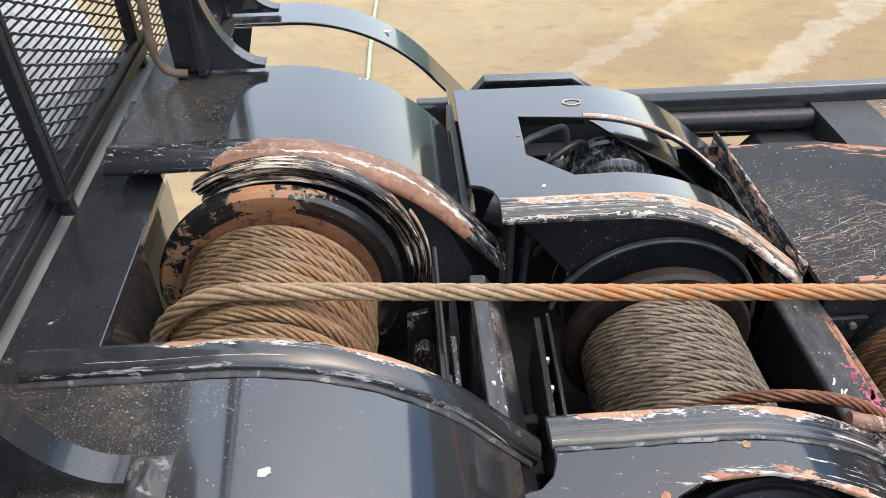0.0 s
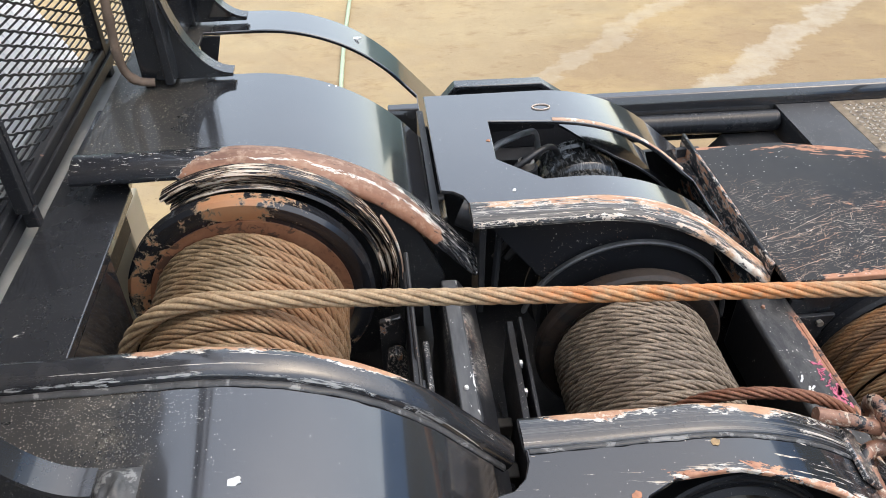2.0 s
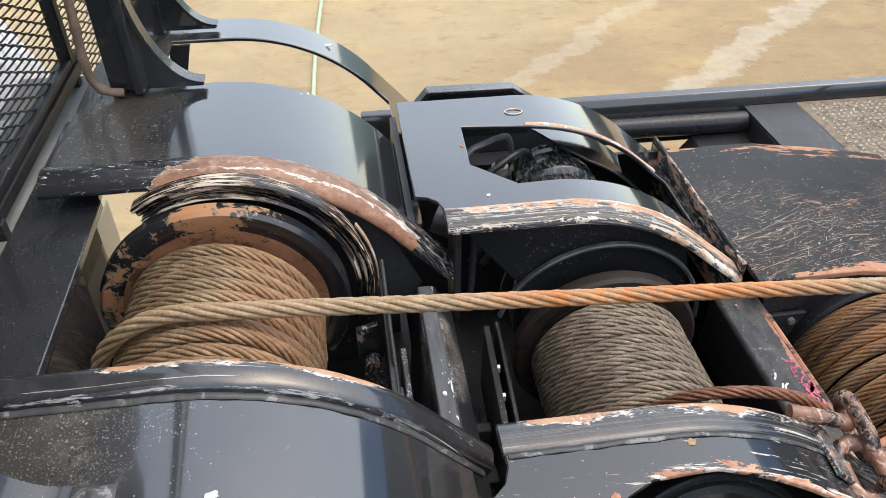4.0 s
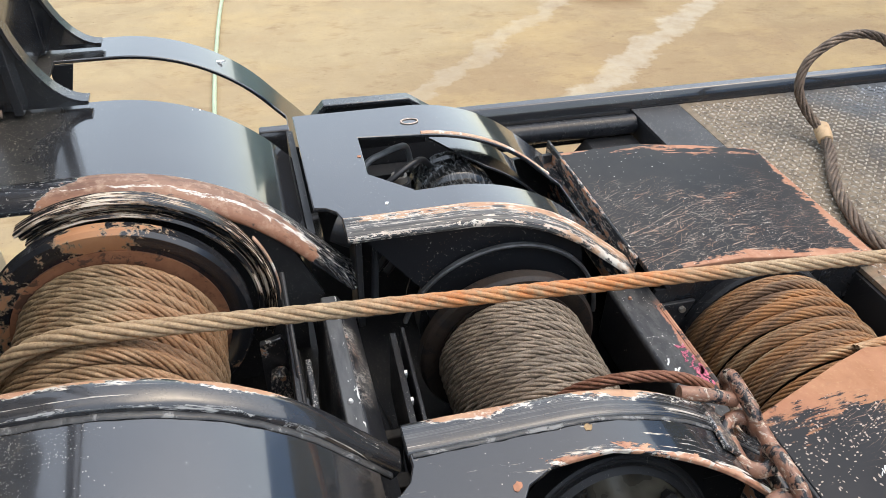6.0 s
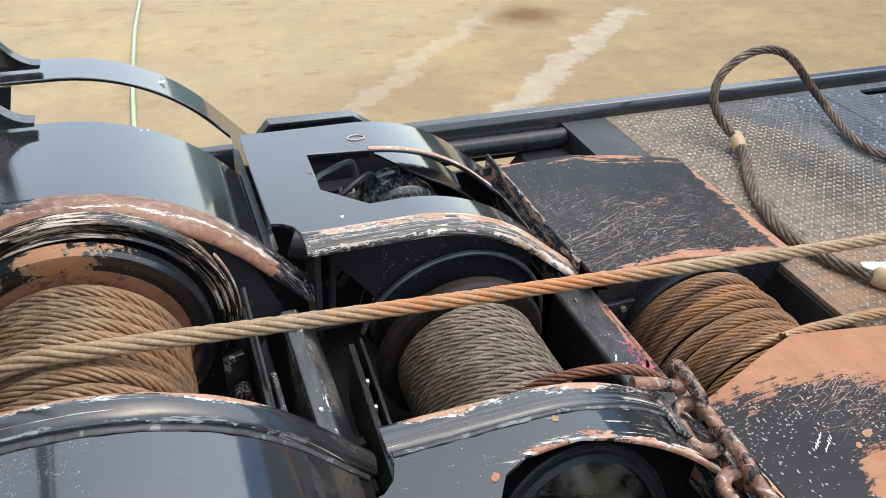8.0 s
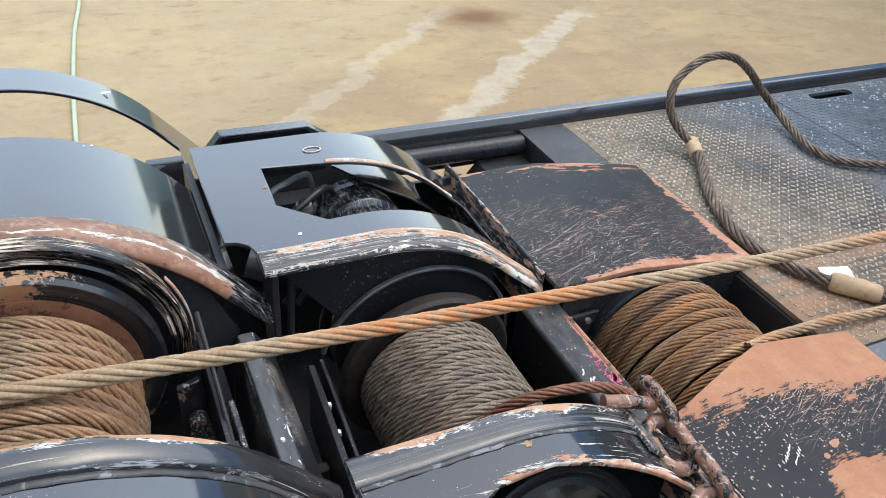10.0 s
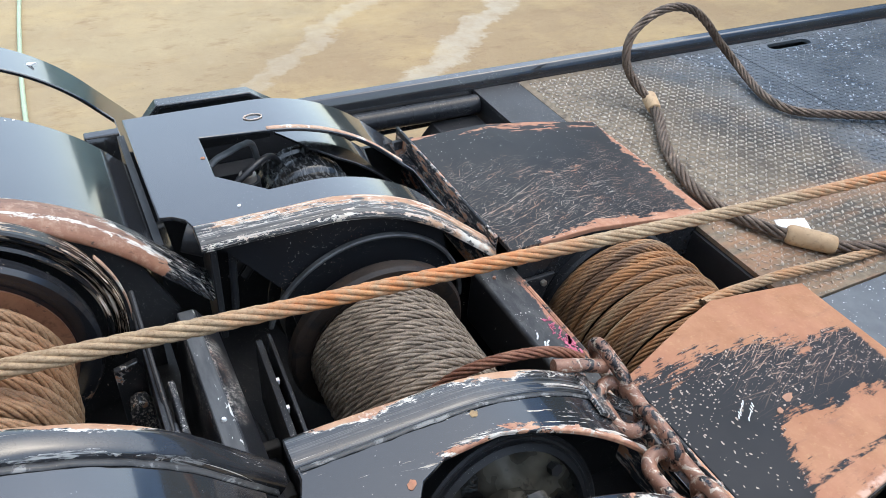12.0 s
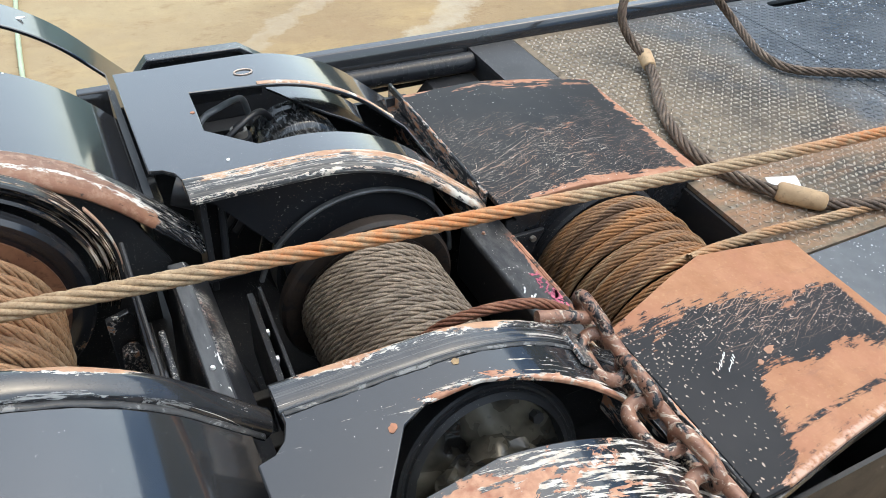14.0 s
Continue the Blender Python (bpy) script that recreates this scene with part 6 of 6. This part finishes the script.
prism(bm, [(0.178, 1.30), (0.178, 1.384), (0.204, 1.4160), (0.383, 1.4150), (0.434, 1.384), (0.434, 1.30)], "y", 1.572, 1.578)
part("back_plate", bm, paint_pit, brk)

# dabs of white and rust on the hoods


def dab(parent, x, y, z, r, mat, long=1.5, turn=0.4, name="paint_dab"):
    rs = random.Random(int((x + 3) * 9173) + int(y * 7919))
    bm = bmesh.new()
    ring = []
    for i in range(14):
        a = 2 * math.pi * i / 14
        q = r * rs.uniform(0.7, 1.15)
        u, v = q * long * math.cos(a), q * math.sin(a)
        ring.append((x + u * math.cos(turn) - v * math.sin(turn), y + u * math.sin(turn) + v * math.cos(turn)))
    prism(bm, ring, "z", z - 0.003, z + 0.0009)
    return part(name, bm, mat, parent, "", 0)


ochre_dab = simple("ochre_dab", (0.33, 0.22, 0.11), 0.7, 0, 0.4, 120)
rust_dab = simple("rust_dab", (0.40, 0.18, 0.10), 0.7, 0, 0.3, 80)
dab(H1F, -0.155, 0.492, 1.5545, 0.0055, chalk_white, 1.6, 0.2)
dab(H1F, -0.10, 0.455, 1.5415, 0.004, chalk_white, 2.0, -0.9)
dab(H2F, 0.401, 0.570, 1.4340, 0.0050, ochre_dab, 1.2)
dab(H2F, 0.35, 0.53, 1.4352, 0.0035, rust_dab, 1.3)
dab(H2F, 0.282, 0.506, 1.4352, 0.0055, rust_dab, 1.6, 0.8)
near_cover = [o for o in scene.objects if o.name.startswith("cover_plate")][-1]
primer_dab = simple("primer_dab", (0.355, 0.185, 0.11), 0.65, 0, 0.15, 60)
dab(near_cover, 0.932, 0.474, 1.2855, 0.0055, primer_dab, 1.3, 0.3)
dab(near_cover, 0.968, 0.490, 1.2828, 0.0065, primer_dab, 2.2, 0.25)
dab(H2B, 0.252, 1.135, 1.4352, 0.0035, chalk_white, 1.2)
dab(H2B, 0.232, 1.31, 1.4352, 0.004, rust_dab, 1.2)
dab(H1B, -0.075, 1.388, 1.5305, 0.004, chalk_white, 1.4)
dab(H1B, -0.06, 1.396, 1.5255, 0.003, chalk_white, 1.4)
dab(H1B, -0.02, 1.665, 1.5065, 0.006, chalk_white, 3.0, 0.1)

# ring marks
mark = thing("ring_mark", "small rubbed oval ring on the black hood", "mark")
bm = bmesh.new()
turned_pts = []
for i in range(28):
    a = 2 * math.pi * i / 28
    turned_pts.append((0.3625 + 0.0185 * math.cos(a), 1.432 + 0.0115 * math.sin(a), 1.4362))
tube(bm, turned_pts + turned_pts[:1], 0.0016, 6)
part("ring", bm, simple("rubbed_ring_paint", (0.62, 0.50, 0.42), 0.6, 0, 0.2, 60), mark)

# ---- left: beam, towers, mesh screen ----
beam = thing("frame_beam", "dusty black flat-topped beam beside the first drum", "beam", kind="structure")
bm = bmesh.new()
prism(bm, [(-0.502, 0.50), (-0.385, 0.50), (-0.385, 1.085), (-0.392, 1.10), (-0.405, 1.36), (-0.502, 1.36)], "z", 1.505, 1.52)
part("top_flange", bm, paint_frame, beam, bevel=0.002)
part("web", boxed(-0.392, -0.386, 0.60, 0.93, 1.08, 1.503), paint_sheet, beam)
part("web", boxed(-0.50, -0.49, 0.50, 1.30, 1.28, 1.503), paint_dark, beam)
# added in place of the panel behind, laid flat so it catches sky light
part("ledge", boxed(-0.66, -0.5025, 0.20, 1.62, 1.470, 1.490), simple("dull_grey_ledge", (0.26, 0.265, 0.26), 0.6, 0, 0.2, 8), beam, "grey strip added flat under the screen to catch light")


def gusset(bm, x0, z0, w, h, y0, y1):
    pts = [(x0, z0)]
    for i in range(17):
        a = radians(90) * i / 16
        pts.append((x0 + w - w * math.sin(a) * 0.97, z0 + h - h * math.cos(a) * 0.99 + 0.004))
    pts.append((x0, z0 + h))
    pts = pts[:1] + [(x0 + w, z0)] + pts[1:]
    prism(bm, pts, "y", y0, y1)


def tower(y0, y1, ys, x1, label):
    """A box-section upright with curved gussets welded to the hood."""
    base = thing("mast_tower", label, "tower", "towers of the mast")
    bm = bmesh.new()
    # run up to 6 m, out of view, to darken what the hoods reflect
    box(bm, x1 - 0.05, x1, y0, y1, 1.566, 6.0)
    part("web_plate", bm, paint_mast, base, bevel=0.003)
    for y in ys:
        bm = bmesh.new()
        gusset(bm, x1, 1.566, 0.115, 0.24, y - 0.006, y + 0.006)
        part("gusset", bm, paint_sheet, base, "curved gusset")
        bm = bmesh.new()
        strip = [(x1 + 0.118 - 0.115 * math.sin(a), 1.570 + 0.24 - 0.238 * math.cos(a)) for a in np.linspace(0, math.pi / 2, 17)]
        prism(bm, strip + offset(strip, 0.006)[::-1], "y", y - 0.016, y + 0.016)
        part("gusset_flange", bm, paint_frame, base, "bent edge strip")
        bm = bmesh.new()
        box(bm, x1 - 0.004, x1 + 0.012, y - 0.03, y + 0.03, 1.566, 6.0)
        part("column_flange", bm, paint_mast, base, bevel=0.002)
    return base


tower(1.375, 1.72, (1.385, 1.655), -0.362, "tall black box tower with curved gussets on the hood")
tower(0.10, 0.505, (0.49,), -0.40, "tall black tower with a curved flanged gusset")

near_tower = [o for o in scene.objects if o.name.startswith("mast_tower")][-1]
bm = bmesh.new()
bmesh.ops.create_grid(bm, x_segments=16, y_segments=12, size=0.5, matrix=Matrix.Translation((-0.268, 0.486, 1.5605)) @ Matrix.Diagonal((0.046, 0.060, 1, 1)))
for v in bm.verts:
    u, w = (v.co.x + 0.268) / 0.023, (v.co.y - 0.486) / 0.030
    v.co.z += max(0.0, 1 - u * u) * max(0.0, 1 - w * w) * (0.010 + 0.008 * noise.noise(v.co * 120))
part("weld_lump", bm, weld_mat, near_tower, "rough weld at the gusset's toe", 60)
bm = bmesh.new()
prism(bm, [(-0.345, 1.552), (-0.300, 1.552), (-0.330, 1.44), (-0.345, 1.40)], "y", 1.60, 1.608)
part("brace_plate", bm, paint_dark, H1B, "black brace under the arch")
run = [(-0.385, 1.36, 1.571), (-0.412, 1.355, 1.577), (-0.430, 1.35, 1.60), (-0.4345, 1.35, 1.64), (-0.432, 1.35, 1.69), (-0.429, 1.35, 1.75), (-0.427, 1.36, 1.95), (-0.425, 1.37, 2.3)]
cable = part("cable", tube(bmesh.new(), spline(run, 0.012), 0.0078, 14), cable_mat)
for a, b in ((0.035, 0.048), (0.085, 0.110), (0.150, 0.172), (0.215, 0.245)):
    band = spline(run, 0.004)
    part("tape_band", tube(bmesh.new(), band[int(a / 0.004):int(b / 0.004)], 0.0092, 14), cable_mat, cable, "", 40)
tagged(cable, "brown taped cable running up beside the tower", "cable")

screen = thing("mesh_screen", "black expanded metal screen in a steel frame", "screen")
bm = bmesh.new()
box(bm, -0.556, -0.531, 0.25, 1.62, 1.520, 1.552)
part("bottom_rail", bm, paint_dark, screen, bevel=0.003)
part("rail_lip", boxed(-0.5295, -0.524, 0.25, 1.62, 1.514, 1.535), paint_dark, screen, bevel=0.001)
for y0, y1, x0, x1, z0 in ((0.985, 1.003, -0.520, -0.500, 1.552), (1.006, 1.018, -0.524, -0.500, 1.552)):
    part("post", boxed(x0, x1, y0, y1, z0, 2.35), paint_dark, screen, bevel=0.002)
part("leg", boxed(-0.518, -0.498, 0.996, 1.014, 1.520, 1.551), paint_dark, screen, bevel=0.002)
part("post", boxed(-0.556, -0.530, 1.563, 1.590, 1.30, 2.35), paint_dark, screen, bevel=0.003)


def expanded(y0, y1, z0, z1, x):
    """Expanded metal set askew: strands that fall away from the reader's end, joined by staggered level bonds."""
    verts, faces = [], []
    t, reach, pitch = 0.0012, 0.052, 0.0330
    dy, dz = 0.905, -0.426

    def bar(a, b, hy, hz):
        if min(a[0], b[0]) < y0 or max(a[0], b[0]) > y1 or min(a[1], b[1]) < z0 or max(a[1], b[1]) > z1:
            return
        k = len(verts)
        for yy, zz in (a, b):
            verts.extend([(x - t, yy - hy, zz - hz), (x + t, yy - hy, zz - hz), (x + t, yy + hy, zz + hz), (x - t, yy + hy, zz + hz)])
        faces.extend([(k + i, k + (i + 1) % 4, k + 4 + (i + 1) % 4, k + 4 + i) for i in range(4)])

    for r in range(int((y1 - y0 + 2.2 * (z1 - z0)) / reach) + 1):
        by = y0 - 2.2 * (z1 - z0) + r * reach
        for c in range(int(1.15 * (y1 - y0 + 2.2 * (z1 - z0)) / (pitch / 2)) + 1):
            u = c * pitch / 2
            sag = 0.0012 if (c + r) % 2 else -0.0012
            p, q = (by + u * dy, z1 + u * dz + sag), (by + (u + pitch / 2) * dy, z1 + (u + pitch / 2) * dz - sag)
            bar(p, q, 0.0005, 0.0017)
            if (c + r) % 2:
                bar((p[0], p[1]), (p[0] - reach, p[1] + 0.002), 0, 0.0012)
    return verts, faces


raw("mesh_panel", *expanded(0.30, 1.563, 1.552, 2.10, -0.542), paint_dark, screen, "black expanded metal", 0)
raw("mesh_panel", *expanded(1.590, 1.95, 1.34, 2.10, -0.542), paint_dark, screen, "black expanded metal", 0)

panel = thing("cab_wall", "dark cab back wall with white slatted lower part", "wall", kind="structure")
part("lower_panel", boxed(-0.68, -0.62, -0.4, 1.42, 0.7, 1.50), grey_panel, panel)
bm = bmesh.new()
prism(bm, [(-0.70, 0.72), (-0.70, 1.30), (-0.86, 1.64), (-0.89, 1.64), (-0.73, 1.30), (-0.73, 0.72)], "y", 0.10, 0.146)
part("slat", bm, white_panel, panel)
first = [o for o in panel.children if o.name.startswith("slat")][0]
for i in range(1, 29):
    o = first.copy()
    o.location = (0, i * 0.05, 0)
    scene.collection.objects.link(o)
bm = bmesh.new()
prism(bm, [(-0.70, 1.26), (-0.70, 1.30), (-0.86, 1.64), (-0.89, 1.64), (-0.73, 1.30), (-0.73, 1.26)], "y", 0.10, 0.146)
first = part("slat", bm, white_panel, panel)
first.location = (0, 29 * 0.05, 0)
for i in range(30, 37):
    o = first.copy()
    o.location = (0, i * 0.05, 0)
    scene.collection.objects.link(o)
# upper wall carried out of view to darken the hoods' reflections
part("upper_wall", boxed(-0.95, -0.87, -0.8, 1.943, 1.645, 4.6), paint_dark, panel, "black upper wall, carried up unseen for dark reflections")
part("side_post", boxed(-0.95, -0.86, 1.945, 2.10, 0.0, 3.3), paint_dark, panel, "dark corner post")
part("backing", boxed(-0.95, -0.92, 0.0, 1.56, 0.0, 1.643), grey_panel, panel)
cream = simple("cream_painted_steel", (0.56, 0.49, 0.36), 0.5, 0, 0.08, 6)
bm = bmesh.new()
box(bm, -0.68, -0.562, 1.48, 1.60, 0.0, 1.19)
tagged(part("step_box", bm, cream, bevel=0.006), "cream painted steel box behind the cab", "box")

# unseen walls, added only for what the hoods and rims reflect
bm = bmesh.new()
box(bm, 11.0, 11.2, -14, 30, 0, 3.0)
east = tagged(part("wall_east", bm, simple("dark_green_grey_wall", (0.10, 0.12, 0.115), 0.6, 0, 0.12, 1.0)), "unseen wall added for reflections, dark below and blue above", "wall", kind="structure")
bm = bmesh.new()
box(bm, 11.0, 11.2, -14, 12.5, 3.004, 4.6)
part("upper_wall", bm, simple("olive_grey_wall", (0.12, 0.125, 0.10), 0.6, 0, 0.12, 1.0), east, "dull olive middle of the added wall")
bm = bmesh.new()
box(bm, 11.0, 11.2, -14, 12.5, 4.604, 7.0)
part("blue_band", bm, simple("blue_reflection_band", (0.27, 0.50, 0.90), 0.6, 0, 0.12, 1.0), east, "blue band added for the stripe reflected in the hood")
bm = bmesh.new()
box(bm, -16, 11.0, -4.2, -4.0, 0, 2.6)
tagged(part("wall_south", bm, simple("dark_grey_wall", (0.10, 0.10, 0.105), 0.7, 0, 0.2, 0.8)), "unseen dark grey wall added for dark reflections", "wall", kind="structure")
bm = bmesh.new()
box(bm, -16, 11.0, 19.0, 19.2, 0, 4.2)
tagged(part("wall_north", bm, simple("pale_teal_wall", (0.30, 0.42, 0.40), 0.6, 0, 0.15, 0.6)), "unseen pale teal wall added for teal reflections", "wall", kind="structure")

# ---- ropes, chain and loose things ----
main = [(-0.206 + 0.169 * math.sin(a), 0.800 - 0.02 * a, 1.353 + 0.169 * math.cos(a)) for a in np.linspace(-1.6, 0.08, 16)]
main += [(-0.10, 0.803, 1.511), (0.10, 0.809, 1.489), (0.35, 0.816, 1.463), (0.62, 0.824, 1.436), (0.90, 0.832, 1.407), (1.25, 0.842, 1.372), (1.70, 0.854, 1.334), (2.4, 0.86, 1.280), (3.4, 0.85, 1.228), (4.6, 0.84, 1.215)]
line = rope("winch_line", spline(main, 0.006), 0.0128, rope_main_mat, lay=8.0)
tagged(line, "taut rusty tan wire rope drawn off the first drum", "wire rope")

tail = [(1.02, 0.74, 1.262), (1.10, 0.755, 1.250), (1.18, 0.765, 1.236), (1.30, 0.770, 1.226), (1.46, 0.763, 1.216), (1.8, 0.75, 1.213), (2.6, 0.72, 1.213), (3.6, 0.70, 1.213)]
tagged(rope("winch_line", spline(tail, 0.006), 0.0115, rope_tail_mat, lay=6.6), "rusty orange wire rope lying along the deck", "wire rope")

red = [(0.40, 0.715, 1.300), (0.45, 0.700, 1.352), (0.50, 0.684, 1.378), (0.56, 0.674, 1.381), (0.61, 0.664, 1.373), (0.65, 0.650, 1.355)]
tagged(rope("rope_end", spline(red, 0.005), 0.0092, rope_red_mat, lay=6.0), "red-rusted wire rope end shackled to the chain", "wire rope")

sling = thing("wire_sling", "dark oily wire rope sling with pressed sleeves on the deck", "sling")
loop = [(1.533, 1.50, 1.235), (1.510, 1.565, 1.275), (1.497, 1.60, 1.325), (1.53, 1.635, 1.380), (1.60, 1.648, 1.425), (1.675, 1.65, 1.442), (1.76, 1.652, 1.425), (1.84, 1.655, 1.375), (1.91, 1.65, 1.31), (1.97, 1.61, 1.245), (1.955, 1.52, 1.222), (1.925, 1.42, 1.218), (1.94, 1.325, 1.218), (2.05, 1.262, 1.218), (2.25, 1.18, 1.218), (2.7, 1.05, 1.218), (3.3, 0.98, 1.218)]
rope("rope_leg", spline(loop, 0.006), 0.0130, rope_sling_mat, sling, lay=6.5)
leg = [(1.533, 1.50, 1.232), (1.50, 1.42, 1.222), (1.435, 1.32, 1.218), (1.385, 1.22, 1.218), (1.350, 1.11, 1.218), (1.350, 1.03, 1.218), (1.378, 0.95, 1.218), (1.42, 0.875, 1.220), (1.49, 0.80, 1.222), (1.58, 0.762, 1.220), (1.75, 0.72, 1.218), (2.2, 0.66, 1.218)]
rope("rope_leg", spline(leg, 0.006), 0.0152, rope_sling_mat, sling, lay=6.0)


def sleeve(a, b, r):
    a, b = Vector(a), Vector(b)
    bm = bmesh.new()
    d = b - a
    m = Matrix.Translation(a) @ d.to_track_quat("Z", "Y").to_matrix().to_4x4()
    n, seg = [(0.0, 0.72), (0.04, 0.92), (0.10, 1.0), (0.55, 0.99), (0.90, 0.93), (0.97, 0.85), (1.0, 0.68)], 28
    rings = [[bm.verts.new(m @ Vector((r * q * math.cos(2 * math.pi * k / seg), r * q * math.sin(2 * math.pi * k / seg), t * d.length))) for k in range(seg)] for t, q in n]
    for p, q in zip(rings, rings[1:]):
        for k in range(seg):
            bm.faces.new((p[k], p[(k + 1) % seg], q[(k + 1) % seg], q[k]))
    bm.faces.new(rings[0])
    bm.faces.new(rings[-1][::-1])
    return part("pressed_sleeve", bm, ferrule_mat, sling, "brown pressed steel sleeve", 40)


sleeve((1.542, 1.525, 1.240), (1.520, 1.465, 1.228), 0.0205)
sleeve((1.416, 0.878, 1.224), (1.490, 0.798, 1.224), 0.0235)

tag = thing("paper_tag", "crumpled white paper tag under the sling", "tag")
bm = bmesh.new()
bmesh.ops.create_grid(bm, x_segments=8, y_segments=4, size=0.5, matrix=Matrix.Translation((1.472, 0.905, 1.214)) @ Matrix.Rotation(-0.35, 4, "Z") @ Matrix.Diagonal((0.075, 0.038, 1, 1)))
for v in bm.verts:
    v.co.z += 0.006 * noise.noise(v.co * 30) + 0.004
bmesh.ops.solidify(bm, geom=bm.faces[:], thickness=0.0012)
part("sheet", bm, paper, tag)

chain = thing("steel_chain", "heavy rusty chain hanging over the hood end", "chain")
BAR, INNER, HALF = 0.0113, 0.067, 0.0250


def chain_link(m, mat):
    pts = []
    L = INNER / 2 + BAR - HALF
    for i in range(13):
        a = -math.pi / 2 + math.pi * i / 12
        pts.append((L + HALF * math.cos(a), HALF * math.sin(a), 0))
    for i in range(13):
        a = math.pi / 2 + math.pi * i / 12
        pts.append((-L + HALF * math.cos(a), HALF * math.sin(a), 0))
    bm = bmesh.new()
    sides, rings = 14, []
    n = len(pts)
    for i, p in enumerate(pts):
        d = (Vector(pts[(i + 1) % n]) - Vector(pts[i - 1])).normalized()
        u, w = Vector((0, 0, 1)), d.cross(Vector((0, 0, 1)))
        rings.append([bm.verts.new(m @ (Vector(p) + u * math.cos(2 * math.pi * k / sides) * BAR + w * math.sin(2 * math.pi * k / sides) * BAR)) for k in range(sides)])
    for i in range(n):
        a, b = rings[i], rings[(i + 1) % n]
        for k in range(sides):
            bm.faces.new((a[k], a[(k + 1) % sides], b[(k + 1) % sides], b[k]))
    return part("chain_link", bm, mat, chain, "", 60)


way = spline([(0.676, 0.650, 1.349), (0.676, 0.610, 1.346), (0.670, 0.55, 1.340), (0.664, 0.48, 1.338), (0.660, 0.40, 1.338), (0.660, 0.31, 1.338), (0.664, 0.17, 1.332)], 0.002)
s_way = np.r_[0, np.cumsum(np.linalg.norm(np.diff(way, axis=0), axis=1))]
d0, i = 0.028, 0
while d0 < s_way[-1] - 0.04:
    c = Vector([np.interp(d0, s_way, way[:, k]) for k in range(3)])
    e = Vector([np.interp(d0 + 0.02, s_way, way[:, k]) for k in range(3)])
    x = (e - c).normalized()
    up = Vector((0.55, 0, 0.83))
    y = up.cross(x).normalized()
    z = x.cross(y)
    roll = radians(44 if i % 2 else 134) + random.uniform(-0.08, 0.08)
    m = Matrix.Translation(c + Vector((-0.011 if i % 2 else 0.009, 0, 0))) @ Matrix(((x.x, y.x, z.x, 0), (x.y, y.y, z.y, 0), (x.z, y.z, z.z, 0), (0, 0, 0, 1))) @ Matrix.Rotation(roll, 4, "X")
    chain_link(m, chain_mat)
    d0 += INNER
    i += 1
part("anchor_bar", tube(bmesh.new(), [(0.585, 0.640, 1.375), (0.62, 0.633, 1.370), (0.672, 0.620, 1.358)], 0.0110, 14), chain_mat, chain, "short rusty bar holding the chain")

bm = bmesh.new()
box(bm, -0.017, 0.017, -0.050, 0.044, -0.004, 0.004, Matrix.Translation((0.625, 0.588, 1.350)) @ Matrix.Rotation(radians(39), 4, "Y") @ Matrix.Rotation(radians(-10), 4, "Z"))
part("bracket", bm, flaking_paint, chain, "black chipped bracket under the bar", bevel=0.002)

# unreadable white marker strokes on the near cover
scrawl = thing("marker_scrawl", "two short rows of white marker strokes", "writing")
rs = random.Random(9)
bm = bmesh.new()
for row, (cx, cy) in enumerate(((0.862, 0.496), (0.872, 0.486))):
    for i in range(6):
        t = (i - 2.5) * 0.0075
        x, y = cx + t * 0.8 + row * 0.002, cy + t * 0.55
        zz = 1.3012 + (x - 0.85) * -0.0762
        box(bm, -0.0007, 0.0007, -0.0045 + rs.uniform(0, 0.002), 0.0045, 0, 0.0008, Matrix.Translation((x, y, zz - 0.0025)) @ Matrix.Rotation(-0.6 + rs.uniform(-0.5, 0.5), 4, "Z"))
part("strokes", bm, chalk_white, scrawl)
